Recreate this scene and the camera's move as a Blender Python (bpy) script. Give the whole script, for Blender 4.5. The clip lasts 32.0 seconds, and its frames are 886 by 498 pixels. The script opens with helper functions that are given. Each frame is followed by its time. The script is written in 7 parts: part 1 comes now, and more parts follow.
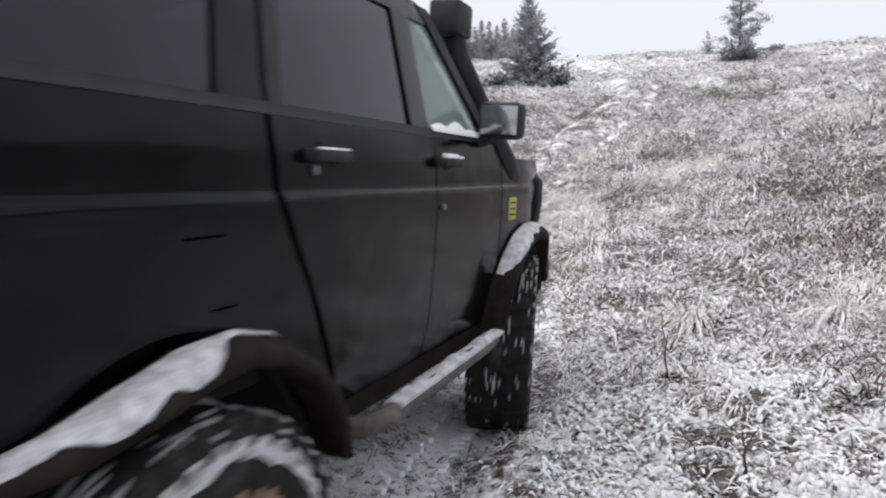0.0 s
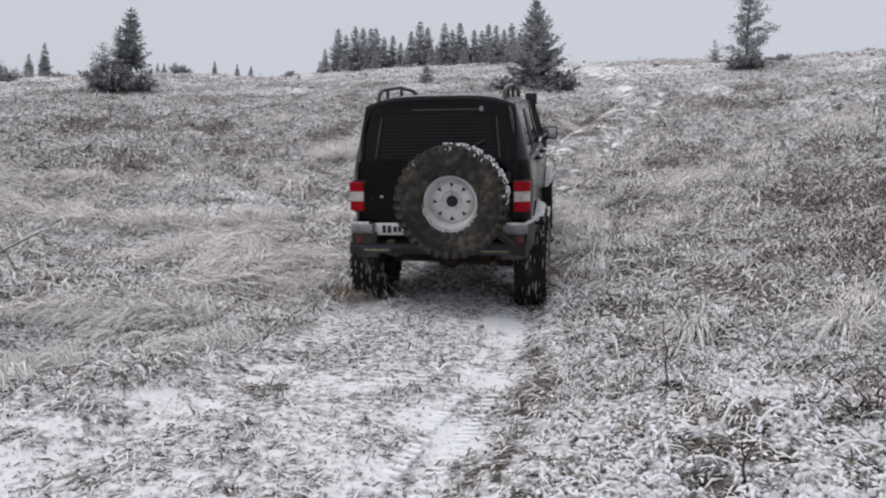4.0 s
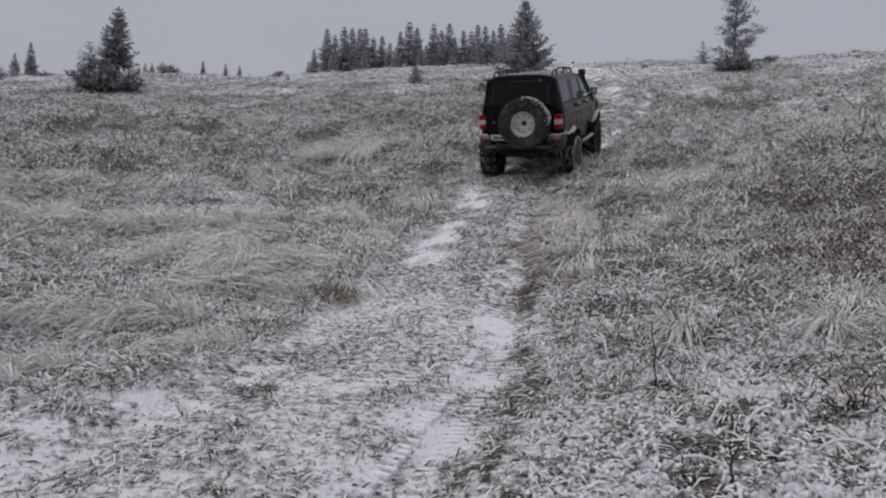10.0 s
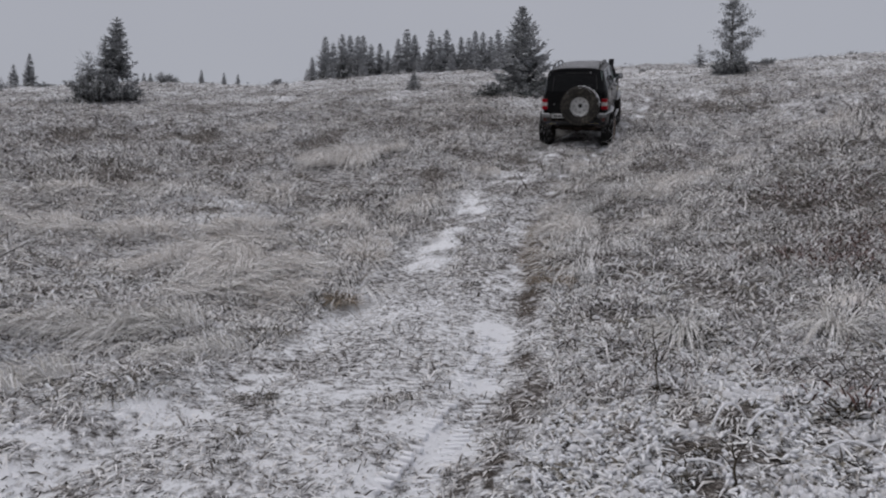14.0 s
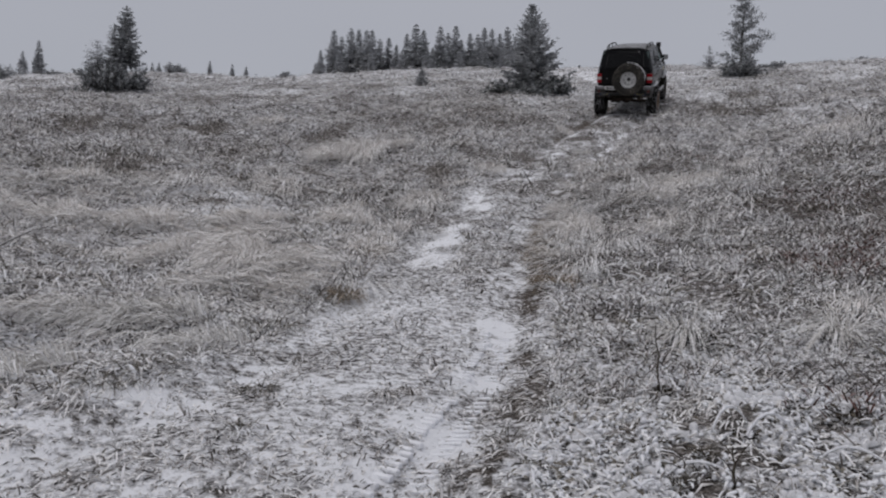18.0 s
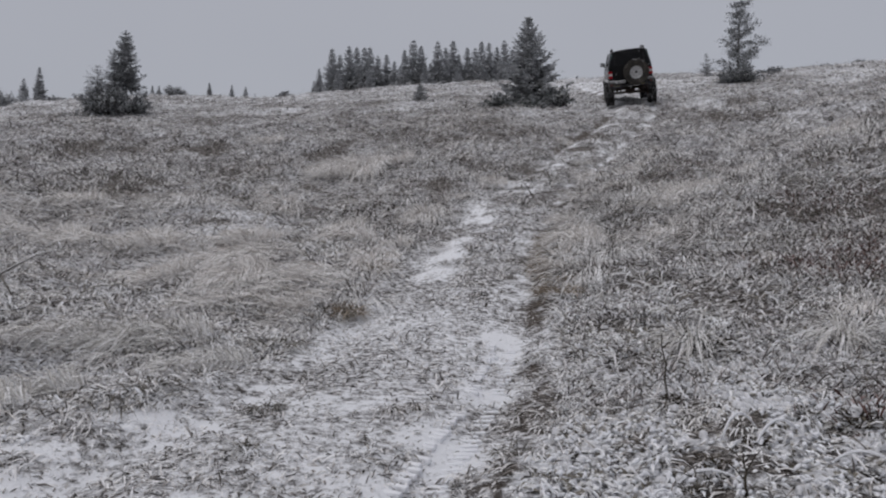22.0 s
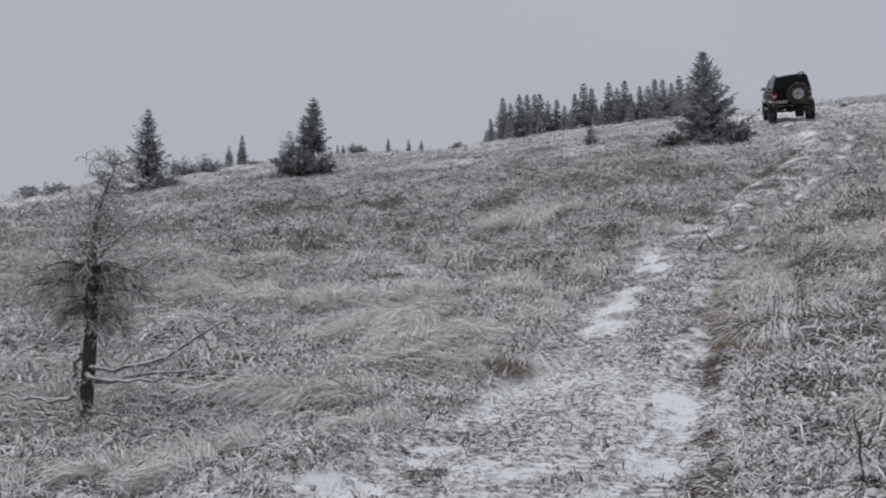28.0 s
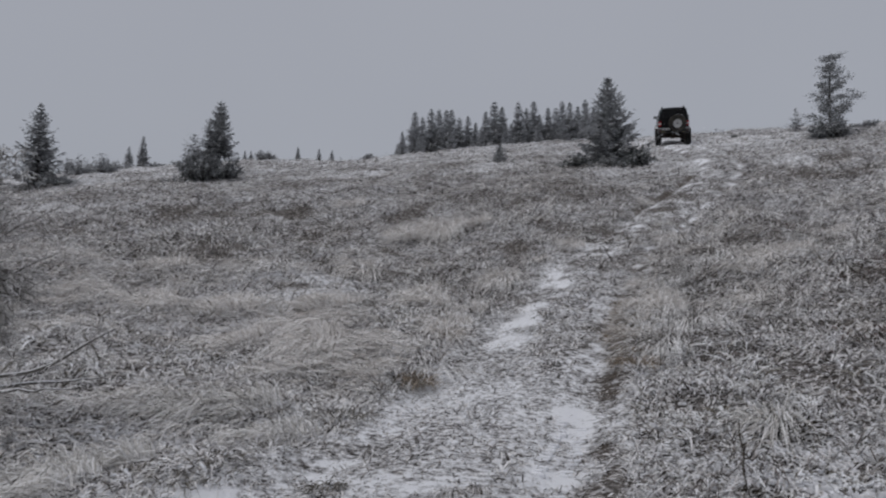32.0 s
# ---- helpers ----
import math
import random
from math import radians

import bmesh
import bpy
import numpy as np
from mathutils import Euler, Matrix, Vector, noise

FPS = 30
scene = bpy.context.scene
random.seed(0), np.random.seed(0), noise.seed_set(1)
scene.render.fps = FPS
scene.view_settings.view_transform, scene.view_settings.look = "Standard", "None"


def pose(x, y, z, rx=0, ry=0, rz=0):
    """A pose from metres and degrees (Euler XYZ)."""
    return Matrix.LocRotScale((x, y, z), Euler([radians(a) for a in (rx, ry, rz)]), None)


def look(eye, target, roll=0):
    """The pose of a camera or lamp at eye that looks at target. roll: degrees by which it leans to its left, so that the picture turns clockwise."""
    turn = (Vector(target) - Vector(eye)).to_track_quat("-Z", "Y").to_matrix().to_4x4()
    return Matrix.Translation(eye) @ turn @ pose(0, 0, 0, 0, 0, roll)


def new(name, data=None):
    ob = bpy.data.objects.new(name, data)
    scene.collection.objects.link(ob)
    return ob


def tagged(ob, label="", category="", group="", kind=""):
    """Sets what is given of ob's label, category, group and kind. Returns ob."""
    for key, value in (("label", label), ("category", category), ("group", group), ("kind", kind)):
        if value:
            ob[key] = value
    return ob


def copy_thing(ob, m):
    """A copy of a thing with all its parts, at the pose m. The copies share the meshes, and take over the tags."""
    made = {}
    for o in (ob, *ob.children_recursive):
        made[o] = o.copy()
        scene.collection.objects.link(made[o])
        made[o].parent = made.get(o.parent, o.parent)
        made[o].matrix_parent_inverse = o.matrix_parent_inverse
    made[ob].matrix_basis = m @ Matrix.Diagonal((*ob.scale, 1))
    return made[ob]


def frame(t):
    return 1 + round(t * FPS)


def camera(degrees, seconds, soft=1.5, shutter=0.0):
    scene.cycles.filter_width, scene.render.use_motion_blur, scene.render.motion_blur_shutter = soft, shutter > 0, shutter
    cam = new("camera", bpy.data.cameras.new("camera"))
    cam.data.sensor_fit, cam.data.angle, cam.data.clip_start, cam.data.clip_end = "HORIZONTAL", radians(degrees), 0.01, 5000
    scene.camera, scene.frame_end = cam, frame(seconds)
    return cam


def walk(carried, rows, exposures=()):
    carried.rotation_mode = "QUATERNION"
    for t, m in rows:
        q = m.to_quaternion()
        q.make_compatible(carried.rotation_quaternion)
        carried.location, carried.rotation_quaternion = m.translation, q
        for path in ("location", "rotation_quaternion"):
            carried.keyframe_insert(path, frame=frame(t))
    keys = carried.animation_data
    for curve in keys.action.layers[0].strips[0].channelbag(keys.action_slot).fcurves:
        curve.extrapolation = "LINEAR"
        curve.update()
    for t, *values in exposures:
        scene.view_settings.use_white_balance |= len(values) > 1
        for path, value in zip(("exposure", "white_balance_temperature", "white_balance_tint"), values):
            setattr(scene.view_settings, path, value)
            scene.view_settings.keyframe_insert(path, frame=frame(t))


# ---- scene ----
# A dark off-road wagon climbs a snow-dusted hillside away from a standing camera.

CAMERA_ROWS = [
    (0, 0, 0, 1.45, 89.47, 1.01, 0.46), (0.5, 0, 0, 1.45, 90.07, 0.06, 0.27),
    (1, 0, 0, 1.45, 90.16, 0.25, 0.48), (1.5, 0, 0, 1.45, 90.52, -0.05, 0.9),
    (2, 0, 0, 1.45, 90.15, -0.25, 0.77), (2.5, 0, 0, 1.45, 89.43, -0.36, 0.31),
    (3, 0, 0, 1.45, 89.84, -0.51, 0.84), (3.5, 0, 0, 1.45, 89.87, -0.38, 0.74),
    (5.5, 0, 0, 1.45, 88.77, 0.38, 0.6), (6, 0, 0, 1.45, 88.89, 0.15, 0.1),
    (6.5, 0, 0, 1.45, 88.87, 0.18, -0.18), (7, 0, 0, 1.45, 88.72, 0.23, -1.03),
    (7.5, 0, 0, 1.45, 88.71, 0.12, -0.9), (8, 0, 0, 1.45, 89.25, -0.38, -0.43),
    (8.5, 0, 0, 1.45, 89.8, -0.38, 0.01), (9, 0, 0, 1.45, 89.91, -0.22, -0.38),
    (9.5, 0, 0, 1.45, 89.8, -0.29, -0.19), (10, 0, 0, 1.45, 89.74, -0.17, -0.15),
    (10.5, 0, 0, 1.45, 89.79, -0.1, 0), (11, 0, 0, 1.45, 89.85, 0.16, 0.14),
    (11.5, 0, 0, 1.45, 89.91, 0.03, 0.38), (12, 0, 0, 1.45, 89.96, -0.12, 0.55),
    (12.5, 0, 0, 1.45, 89.89, -0.1, -0.12), (13, 0, 0, 1.45, 89.94, -0.1, -0.29),
    (13.5, 0, 0, 1.45, 90.06, -0.13, -0.1), (14, 0, 0, 1.45, 90.21, 0.48, -0.15),
    (14.5, 0, 0, 1.45, 90.39, 0.26, 0.21), (16.5, 0, 0, 1.45, 89.81, -0.63, 0.08),
    (17, 0, 0, 1.45, 89.98, -0.99, 0.52), (17.5, 0, 0, 1.45, 89.97, -1.06, 0.47),
    (18, 0, 0, 1.45, 89.92, -0.83, 0.17), (18.5, 0, 0, 1.45, 89.85, -0.65, 0.16),
    (19, 0, 0, 1.45, 90.03, -0.54, 0.26), (19.5, 0, 0, 1.45, 90.1, -0.32, 0.27),
    (20, 0, 0, 1.45, 90, -0.01, 0), (20.5, 0, 0, 1.45, 89.97, 0.17, -0.2),
    (21, 0, 0, 1.45, 90.04, 0.29, -0.16), (21.5, 0, 0, 1.45, 90.5, 0.53, 0.07),
    (22, 0, 0, 1.45, 91.01, 0.76, 0.42), (22.5, 0, 0, 1.45, 91.38, 0.79, 0.84),
    (23, 0.003, -0.007, 1.477, 91.51, 0.71, 1.18), (23.5, 0.007, -0.013, 1.503, 90.35, 0.8, 4.12),
    (24, 0.01, -0.02, 1.53, 91.27, 0.91, 10.94), (24.5, 0.03, -0.03, 1.57, 92.03, 0.13, 13.71),
    (26.5, 0.12, -0.04, 1.54, 93.78, 2.82, 13.28), (27, 0.12, -0.022, 1.552, 93.73, 2.62, 12.38),
    (27.5, 0.12, -0.005, 1.565, 93.83, 2.23, 12.84), (28, 0.12, 0.013, 1.578, 94.65, 1.42, 14.01),
    (28.5, 0.12, 0.03, 1.59, 94.98, 0.72, 14.01), (29, 0.12, 0.08, 1.65, 99.52, -0.25, 10.24),
    (29.5, 0.1, 0.02, 1.61, 101.37, -1.88, 8.93), (30, 0.09, 0.04, 1.57, 98.81, -1.73, 7.7),
    (30.5, 0.098, 0.04, 1.57, 97, -1.17, 7.91), (31, 0.105, 0.04, 1.57, 95.54, -0.94, 9.29),
    (31.5, 0.112, 0.04, 1.57, 95.1, -0.13, 8.5), (32, 0.12, 0.04, 1.57, 95.54, 0.36, 6.77),
]
SUV_ROWS = [
    (0, -1.44, 1.91, 0.29, 4.3, 5.6, -20.6),
    (0.4, -1.13, 2.40, 0.375, 3.2, 5.1, -17.3),
    (0.7, -0.99, 2.86, 0.41, 3.4, 5.0, -15.9),
    (1, -0.88, 3.39, 0.43, 3.6, 4.3, -15.0),
    (1.4, -0.71, 3.99, 0.49, 4.8, 3.1, -13.5),
    (2, -0.47, 4.94, 0.58, 5.4, 3.9, -11.6),
    (2.5, -0.33, 5.68, 0.64, 7.2, 2.6, -10.4),
    (3, -0.20, 6.48, 0.71, 9.6, 2.3, -9.7),
    (3.5, -0.09, 7.18, 0.77, 11.2, 1.4, -9.4),
    (5.5, 0.4, 10.09, 1.38, 12.2, -0.2, -8.9),
    (6, 0.49, 10.79, 1.55, 14.9, 0.2, -9.7),
    (7.5, 0.95, 12.77, 2.05, 15.5, -3.2, -15.1),
    (8, 1.08, 13.39, 2.26, 16.1, -1.5, -16.8),
    (9, 1.39, 14.59, 2.57, 16.3, 0.4, -18.9),
    (10, 1.92, 15.73, 2.94, 14.4, 2.7, -21.4),
    (11, 2.34, 16.93, 3.34, 14.7, 5.4, -21.3),
    (12, 2.97, 18.14, 3.65, 17.3, 3.9, -20.3),
    (13, 3.43, 19.34, 4.03, 20.1, 6, -18.6),
    (14, 3.81, 20.45, 4.4, 18.6, 3.7, -16.7),
    (16.5, 5.04, 22.58, 5.32, 20.2, 3.6, -26),
    (17, 5.27, 23.11, 5.51, 17.5, 5, -23.8),
    (18, 5.89, 24.27, 5.96, 18.4, 4.2, -20.7),
    (19, 6.42, 25.61, 6.46, 16.7, 3.6, -16.8),
    (20, 6.9, 27.06, 6.97, 15.9, 1.8, -14),
    (21, 7.28, 28.61, 7.34, 14.6, -0.7, -12.1),
    (22, 7.58, 30.17, 7.87, 14.6, -4.3, -10.9),
    (23, 7.83, 31.7, 8.3, 15.8, -4.1, -10.2),
    (24, 8.03, 33.09, 8.69, 18.4, -6.9, -6.4),
    (24.5, 8.11, 33.71, 8.92, 17.2, -5.6, -7),
    (27, 8.09, 36.79, 9.77, 16.2, -2.3, -3.2),
    (28, 8.27, 38.43, 10.35, 14.9, -2.5, -4.6),
    (29.5, 8.39, 41.22, 11.06, 15.3, -2, -4.3),
    (30, 8.52, 42.08, 11.27, 16.3, -1.7, -4),
    (31, 8.61, 43.41, 11.64, 15.3, 0.8, -4.9),
    (32, 8.61, 43.98, 11.8, 14.4, 1.1, -7.7),
]

cam = camera(62, 32.0, soft=2.1, shutter=0.5)
walk(cam, [(t, pose(x, y, z, rx, ry, rz)) for t, x, y, z, rx, ry, rz in CAMERA_ROWS],
     exposures=[(0, 1.16, 6680, 10), (1, 1.2, 6674, 10.1), (1.5, 1.14, 6671, 10.2), (2, 1.1, 6669, 10.3), (2.5, 1, 6666, 10.4), (3, 0.87, 6663, 10.4), (3.5, 0.78, 6660, 10.5), (4.5, 0.38, 6625, 11), (5.5, 0, 6590, 11.5), (22, 0, 6570, 11), (26.5, 0.05, 6500, 10), (27, 0.11, 6500, 10), (28, 0.15, 6495, 10), (29, 0.17, 6490, 10), (29.6, -0.04, 6490, 10), (30, -0.14, 6490, 10), (32, -0.15, 6490, 10)])

# ---- light: an overcast winter sky, brighter overhead, and a weak veiled sun ----
world = bpy.data.worlds.new("overcast_sky")
scene.world = world
world.use_nodes = True
wn, wl = world.node_tree.nodes, world.node_tree.links
bg = wn["Background"]
w_co = wn.new("ShaderNodeTexCoord")
w_sep = wn.new("ShaderNodeSeparateXYZ")
w_ramp = wn.new("ShaderNodeValToRGB")
w_ramp.color_ramp.elements[0].position, w_ramp.color_ramp.elements[0].color = 0.0, (0.374, 0.391, 0.436, 1)
w_ramp.color_ramp.elements[1].position, w_ramp.color_ramp.elements[1].color = 1.0, (0.80, 0.81, 0.86, 1)
w_mid = w_ramp.color_ramp.elements.new(0.45)
w_mid.color = (0.392, 0.406, 0.451, 1)
w_noise = wn.new("ShaderNodeTexNoise")
w_noise.inputs["Scale"].default_value, w_noise.inputs["Detail"].default_value = 1.6, 3
w_mix = wn.new("ShaderNodeMix")
w_mix.data_type, w_mix.blend_type = "RGBA", "SOFT_LIGHT"
w_mix.inputs["Factor"].default_value = 0.12
wl.new(w_co.outputs["Generated"], w_sep.inputs[0])
wl.new(w_co.outputs["Generated"], w_noise.inputs["Vector"])
wl.new(w_sep.outputs["Z"], w_ramp.inputs["Fac"])
wl.new(w_ramp.outputs["Color"], w_mix.inputs["A"])
wl.new(w_noise.outputs["Fac"], w_mix.inputs["B"])
# clear sky showing faintly through the cloud deck, from where the veiled sun stands
w_sky = wn.new("ShaderNodeTexSky")
w_sky.sky_type, w_sky.sun_disc = "NISHITA", False
w_sky.sun_elevation, w_sky.sun_rotation = radians(56), radians(229)
w_sky.dust_density = 4.0
w_dim = wn.new("ShaderNodeVectorMath")
w_dim.operation = "SCALE"
w_dim.inputs["Scale"].default_value = 0.1
w_veil = wn.new("ShaderNodeMix")
w_veil.data_type = "RGBA"
w_veil.inputs["Factor"].default_value = 0.10
wl.new(w_sky.outputs["Color"], w_dim.inputs[0])
wl.new(w_mix.outputs["Result"], w_veil.inputs["A"])
wl.new(w_dim.outputs["Vector"], w_veil.inputs["B"])
wl.new(w_veil.outputs["Result"], bg.inputs["Color"])
bg.inputs["Strength"].default_value = 1.035
sun = new("sun", bpy.data.lights.new("sun", "SUN"))
sun.data.energy, sun.data.angle, sun.data.color = 0.6, radians(40), (1.0, 0.98, 0.95)
sun.matrix_world = look((0, 0, 50), (25, 22, 0))


# ---- materials ----
def shader(name, rough=0.6, metal=0.0, coat=0.0, spec=0.5):
    m = bpy.data.materials.new(name)
    m.use_nodes = True
    b = m.node_tree.nodes["Principled BSDF"]
    b.inputs["Roughness"].default_value, b.inputs["Metallic"].default_value = rough, metal
    b.inputs["Coat Weight"].default_value, b.inputs["Specular IOR Level"].default_value = coat, spec
    return m, m.node_tree.nodes, m.node_tree.links, b


def noise_fac(nt, links, scale, detail=4, rough=0.6, coord="Object"):
    co = nt.new("ShaderNodeTexCoord")
    n = nt.new("ShaderNodeTexNoise")
    n.inputs["Scale"].default_value, n.inputs["Detail"].default_value, n.inputs["Roughness"].default_value = scale, detail, rough
    links.new(co.outputs[coord], n.inputs["Vector"])
    return n.outputs["Fac"]


def ramp(nt, links, fac, stops):
    r = nt.new("ShaderNodeValToRGB")
    e = r.color_ramp.elements
    while len(e) < len(stops):
        e.new(0.5)
    for k, (p, c) in enumerate(stops):
        e[k].position, e[k].color = p, (*c, 1)
    links.new(fac, r.inputs["Fac"])
    return r.outputs["Color"]


def math_node(nt, links, op, a, b, clamp=False):
    n = nt.new("ShaderNodeMath")
    n.operation, n.use_clamp = op, clamp
    for k, v in ((0, a), (1, b)):
        if isinstance(v, (int, float)):
            n.inputs[k].default_value = v
        else:
            links.new(v, n.inputs[k])
    return n.outputs[0]


def mix_col(nt, links, fac, a, b):
    n = nt.new("ShaderNodeMix")
    n.data_type = "RGBA"
    for key, v in (("Factor", fac), ("A", a), ("B", b)):
        if isinstance(v, (int, float)):
            n.inputs[key].default_value = v
        elif isinstance(v, tuple):
            n.inputs[key].default_value = (*v, 1)
        else:
            links.new(v, n.inputs[key])
    return n.outputs["Result"]


def add_bump(nt, links, b, fac, strength, dist=0.01):
    n = nt.new("ShaderNodeBump")
    n.inputs["Strength"].default_value, n.inputs["Distance"].default_value = strength, dist
    links.new(fac, n.inputs["Height"])
    links.new(n.outputs["Normal"], b.inputs["Normal"])


SNOW = (0.785, 0.795, 0.825)


def surface(name, c1, c2, scale=8.0, rough=0.6, metal=0.0, coat=0.0, bump=0.2, dist=0.004, snow=0.0, spec=0.5, fine=6.0):
    """Two tones in coarse and fine noise, with relief; snow: how much dusting lies on faces that look up."""
    m, nt, links, b = shader(name, rough, metal, coat, spec)
    coarse = noise_fac(nt, links, scale)
    grain = noise_fac(nt, links, scale * fine, 5)
    f = math_node(nt, links, "ADD", math_node(nt, links, "MULTIPLY", coarse, 0.65), math_node(nt, links, "MULTIPLY", grain, 0.35))
    col = ramp(nt, links, f, [(0.35, c1), (0.65, c2)])
    if snow > 0:
        g = nt.new("ShaderNodeNewGeometry")
        s = nt.new("ShaderNodeSeparateXYZ")
        links.new(g.outputs["Normal"], s.inputs[0])
        k = math_node(nt, links, "ADD", s.outputs["Z"], math_node(nt, links, "MULTIPLY", math_node(nt, links, "SUBTRACT", grain, 0.5), 1.6))
        k = math_node(nt, links, "MULTIPLY", math_node(nt, links, "SUBTRACT", k, 1.0 - snow), 3.0, True)
        col = mix_col(nt, links, k, col, SNOW)
    links.new(col, b.inputs["Base Color"])
    if bump:
        add_bump(nt, links, b, grain, bump, dist)
    return m


def plant(name, stops, patch=0.45, patch_scale=0.5, rough=0.75, up_snow=0.0, mottle=0.0, mottle_scale=4.0, solo=1.0, tip=0.0):
    """Leaves and blades: every island its own tone, drifting in patches over the hillside; up_snow: snow on what looks up; tip: frost gathering from root to tip."""
    m, nt, links, b = shader(name, rough, spec=0.25)
    g = nt.new("ShaderNodeNewGeometry")
    n = noise_fac(nt, links, patch_scale, 3)
    own = math_node(nt, links, "ADD", math_node(nt, links, "MULTIPLY", g.outputs["Random Per Island"], solo), 0.5 - 0.5 * solo)
    f = math_node(nt, links, "ADD", own,
                  math_node(nt, links, "MULTIPLY", math_node(nt, links, "SUBTRACT", n, 0.5), patch * 2))
    if mottle:
        k = noise_fac(nt, links, mottle_scale, 3, 0.6)
        f = math_node(nt, links, "ADD", f, math_node(nt, links, "MULTIPLY", math_node(nt, links, "SUBTRACT", k, 0.5), mottle * 2))
    if tip:
        at = nt.new("ShaderNodeAttribute")
        at.attribute_name = "along"
        f = math_node(nt, links, "ADD", f, math_node(nt, links, "MULTIPLY", math_node(nt, links, "SUBTRACT", at.outputs["Fac"], 0.55), tip))
    col = ramp(nt, links, f, stops)
    if up_snow > 0:
        s = nt.new("ShaderNodeSeparateXYZ")
        links.new(g.outputs["Normal"], s.inputs[0])
        fine = noise_fac(nt, links, 14.0, 3)
        k = math_node(nt, links, "ADD", math_node(nt, links, "ABSOLUTE", s.outputs["Z"], 0), math_node(nt, links, "SUBTRACT", fine, 0.5))
        k = math_node(nt, links, "MULTIPLY", math_node(nt, links, "SUBTRACT", k, 1.0 - up_snow), 2.5, True)
        col = mix_col(nt, links, k, col, SNOW)
    links.new(col, b.inputs["Base Color"])
    return m


def ground_material():
    m, nt, links, b = shader("snowy_heath_ground", 0.85, spec=0.2)
    fine = noise_fac(nt, links, 16.0, 6, 0.7)
    mid = noise_fac(nt, links, 2.4, 5, 0.65)
    big = noise_fac(nt, links, 0.22, 3, 0.6)
    att = nt.new("ShaderNodeAttribute")
    att.attribute_name = "cover"
    sep = nt.new("ShaderNodeSeparateColor")
    links.new(att.outputs["Color"], sep.inputs[0])
    grit = noise_fac(nt, links, 34.0, 4, 0.7)
    litter = ramp(nt, links, math_node(nt, links, "ADD", math_node(nt, links, "MULTIPLY", fine, 0.5), math_node(nt, links, "MULTIPLY", grit, 0.5)), [(0.38, (0.024, 0.021, 0.019)), (0.5, (0.095, 0.084, 0.077)), (0.60, (0.36, 0.34, 0.325)), (0.68, (0.66, 0.65, 0.65))])
    k = math_node(nt, links, "ADD", math_node(nt, links, "MULTIPLY", fine, 0.70), math_node(nt, links, "MULTIPLY", mid, 0.30))
    k = math_node(nt, links, "ADD", k, math_node(nt, links, "MULTIPLY", math_node(nt, links, "SUBTRACT", big, 0.5), 0.3))
    k = math_node(nt, links, "ADD", k, math_node(nt, links, "MULTIPLY", sep.outputs[0], 0.18))
    k = math_node(nt, links, "SUBTRACT", k, math_node(nt, links, "MULTIPLY", sep.outputs[1], 0.30))
    k = math_node(nt, links, "SUBTRACT", k, math_node(nt, links, "MULTIPLY", sep.outputs[2], 0.22))
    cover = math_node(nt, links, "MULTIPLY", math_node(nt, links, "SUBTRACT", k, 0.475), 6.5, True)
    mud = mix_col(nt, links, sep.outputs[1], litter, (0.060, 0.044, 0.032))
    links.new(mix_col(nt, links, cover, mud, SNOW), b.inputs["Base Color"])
    add_bump(nt, links, b, fine, 0.9, 0.03)
    return m


M_GROUND = ground_material()
M_SNOW = surface("packed_snow", (0.72, 0.73, 0.77), (0.86, 0.87, 0.90), 14, 0.7, bump=0.8, dist=0.01, spec=0.3)
M_PAD_SNOW = surface("loose_snow", (0.55, 0.555, 0.575), (0.74, 0.745, 0.77), 20, 0.75, bump=0.8, dist=0.008, spec=0.25)
M_SNOW_THIN = surface("thin_dirty_snow", (0.26, 0.26, 0.27), (0.66, 0.67, 0.69), 22, 0.7, bump=0.8, dist=0.006, spec=0.3)
M_GRASS = plant("frosted_grass", [(0.0, (0.085, 0.077, 0.072)), (0.19, (0.18, 0.166, 0.155)), (0.36, (0.43, 0.408, 0.393)), (0.52, (0.70, 0.687, 0.683)), (1.0, (0.88, 0.876, 0.892))], 0.24, 0.5, mottle=0.55, mottle_scale=2.2, tip=0.35)
M_STRAW = plant("frosted_straw", [(0.0, (0.48, 0.442, 0.410)), (0.25, (0.70, 0.668, 0.642)), (0.5, (0.79, 0.769, 0.752)), (0.7, (0.83, 0.818, 0.808)), (1.0, (0.88, 0.874, 0.871))], 0.15, 0.7, tip=0.2)
M_TUFT = plant("rimed_tufts", [(0.0, (0.062, 0.054, 0.050)), (0.16, (0.155, 0.140, 0.130)), (0.31, (0.42, 0.396, 0.378)), (0.45, (0.75, 0.738, 0.730)), (1.0, (0.90, 0.897, 0.905))], 0.28, 0.35, mottle=0.6, mottle_scale=1.0, solo=0.55, tip=0.7)
M_BRACKEN = plant("brown_grass", [(0.0, (0.10, 0.075, 0.055)), (0.4, (0.25, 0.20, 0.15)), (0.75, (0.40, 0.345, 0.285)), (1.0, (0.66, 0.64, 0.62))], 0.2, 1.2)
M_HEATH = plant("snowy_heath", [(0.0, (0.048, 0.039, 0.036)), (0.30, (0.125, 0.106, 0.099)), (0.45, (0.31, 0.284, 0.272)), (0.56, (0.62, 0.605, 0.605)), (1.0, (0.84, 0.833, 0.852))], 0.30, 0.40, up_snow=0.34, mottle=0.9, mottle_scale=2.4, solo=0.55, tip=0.4)
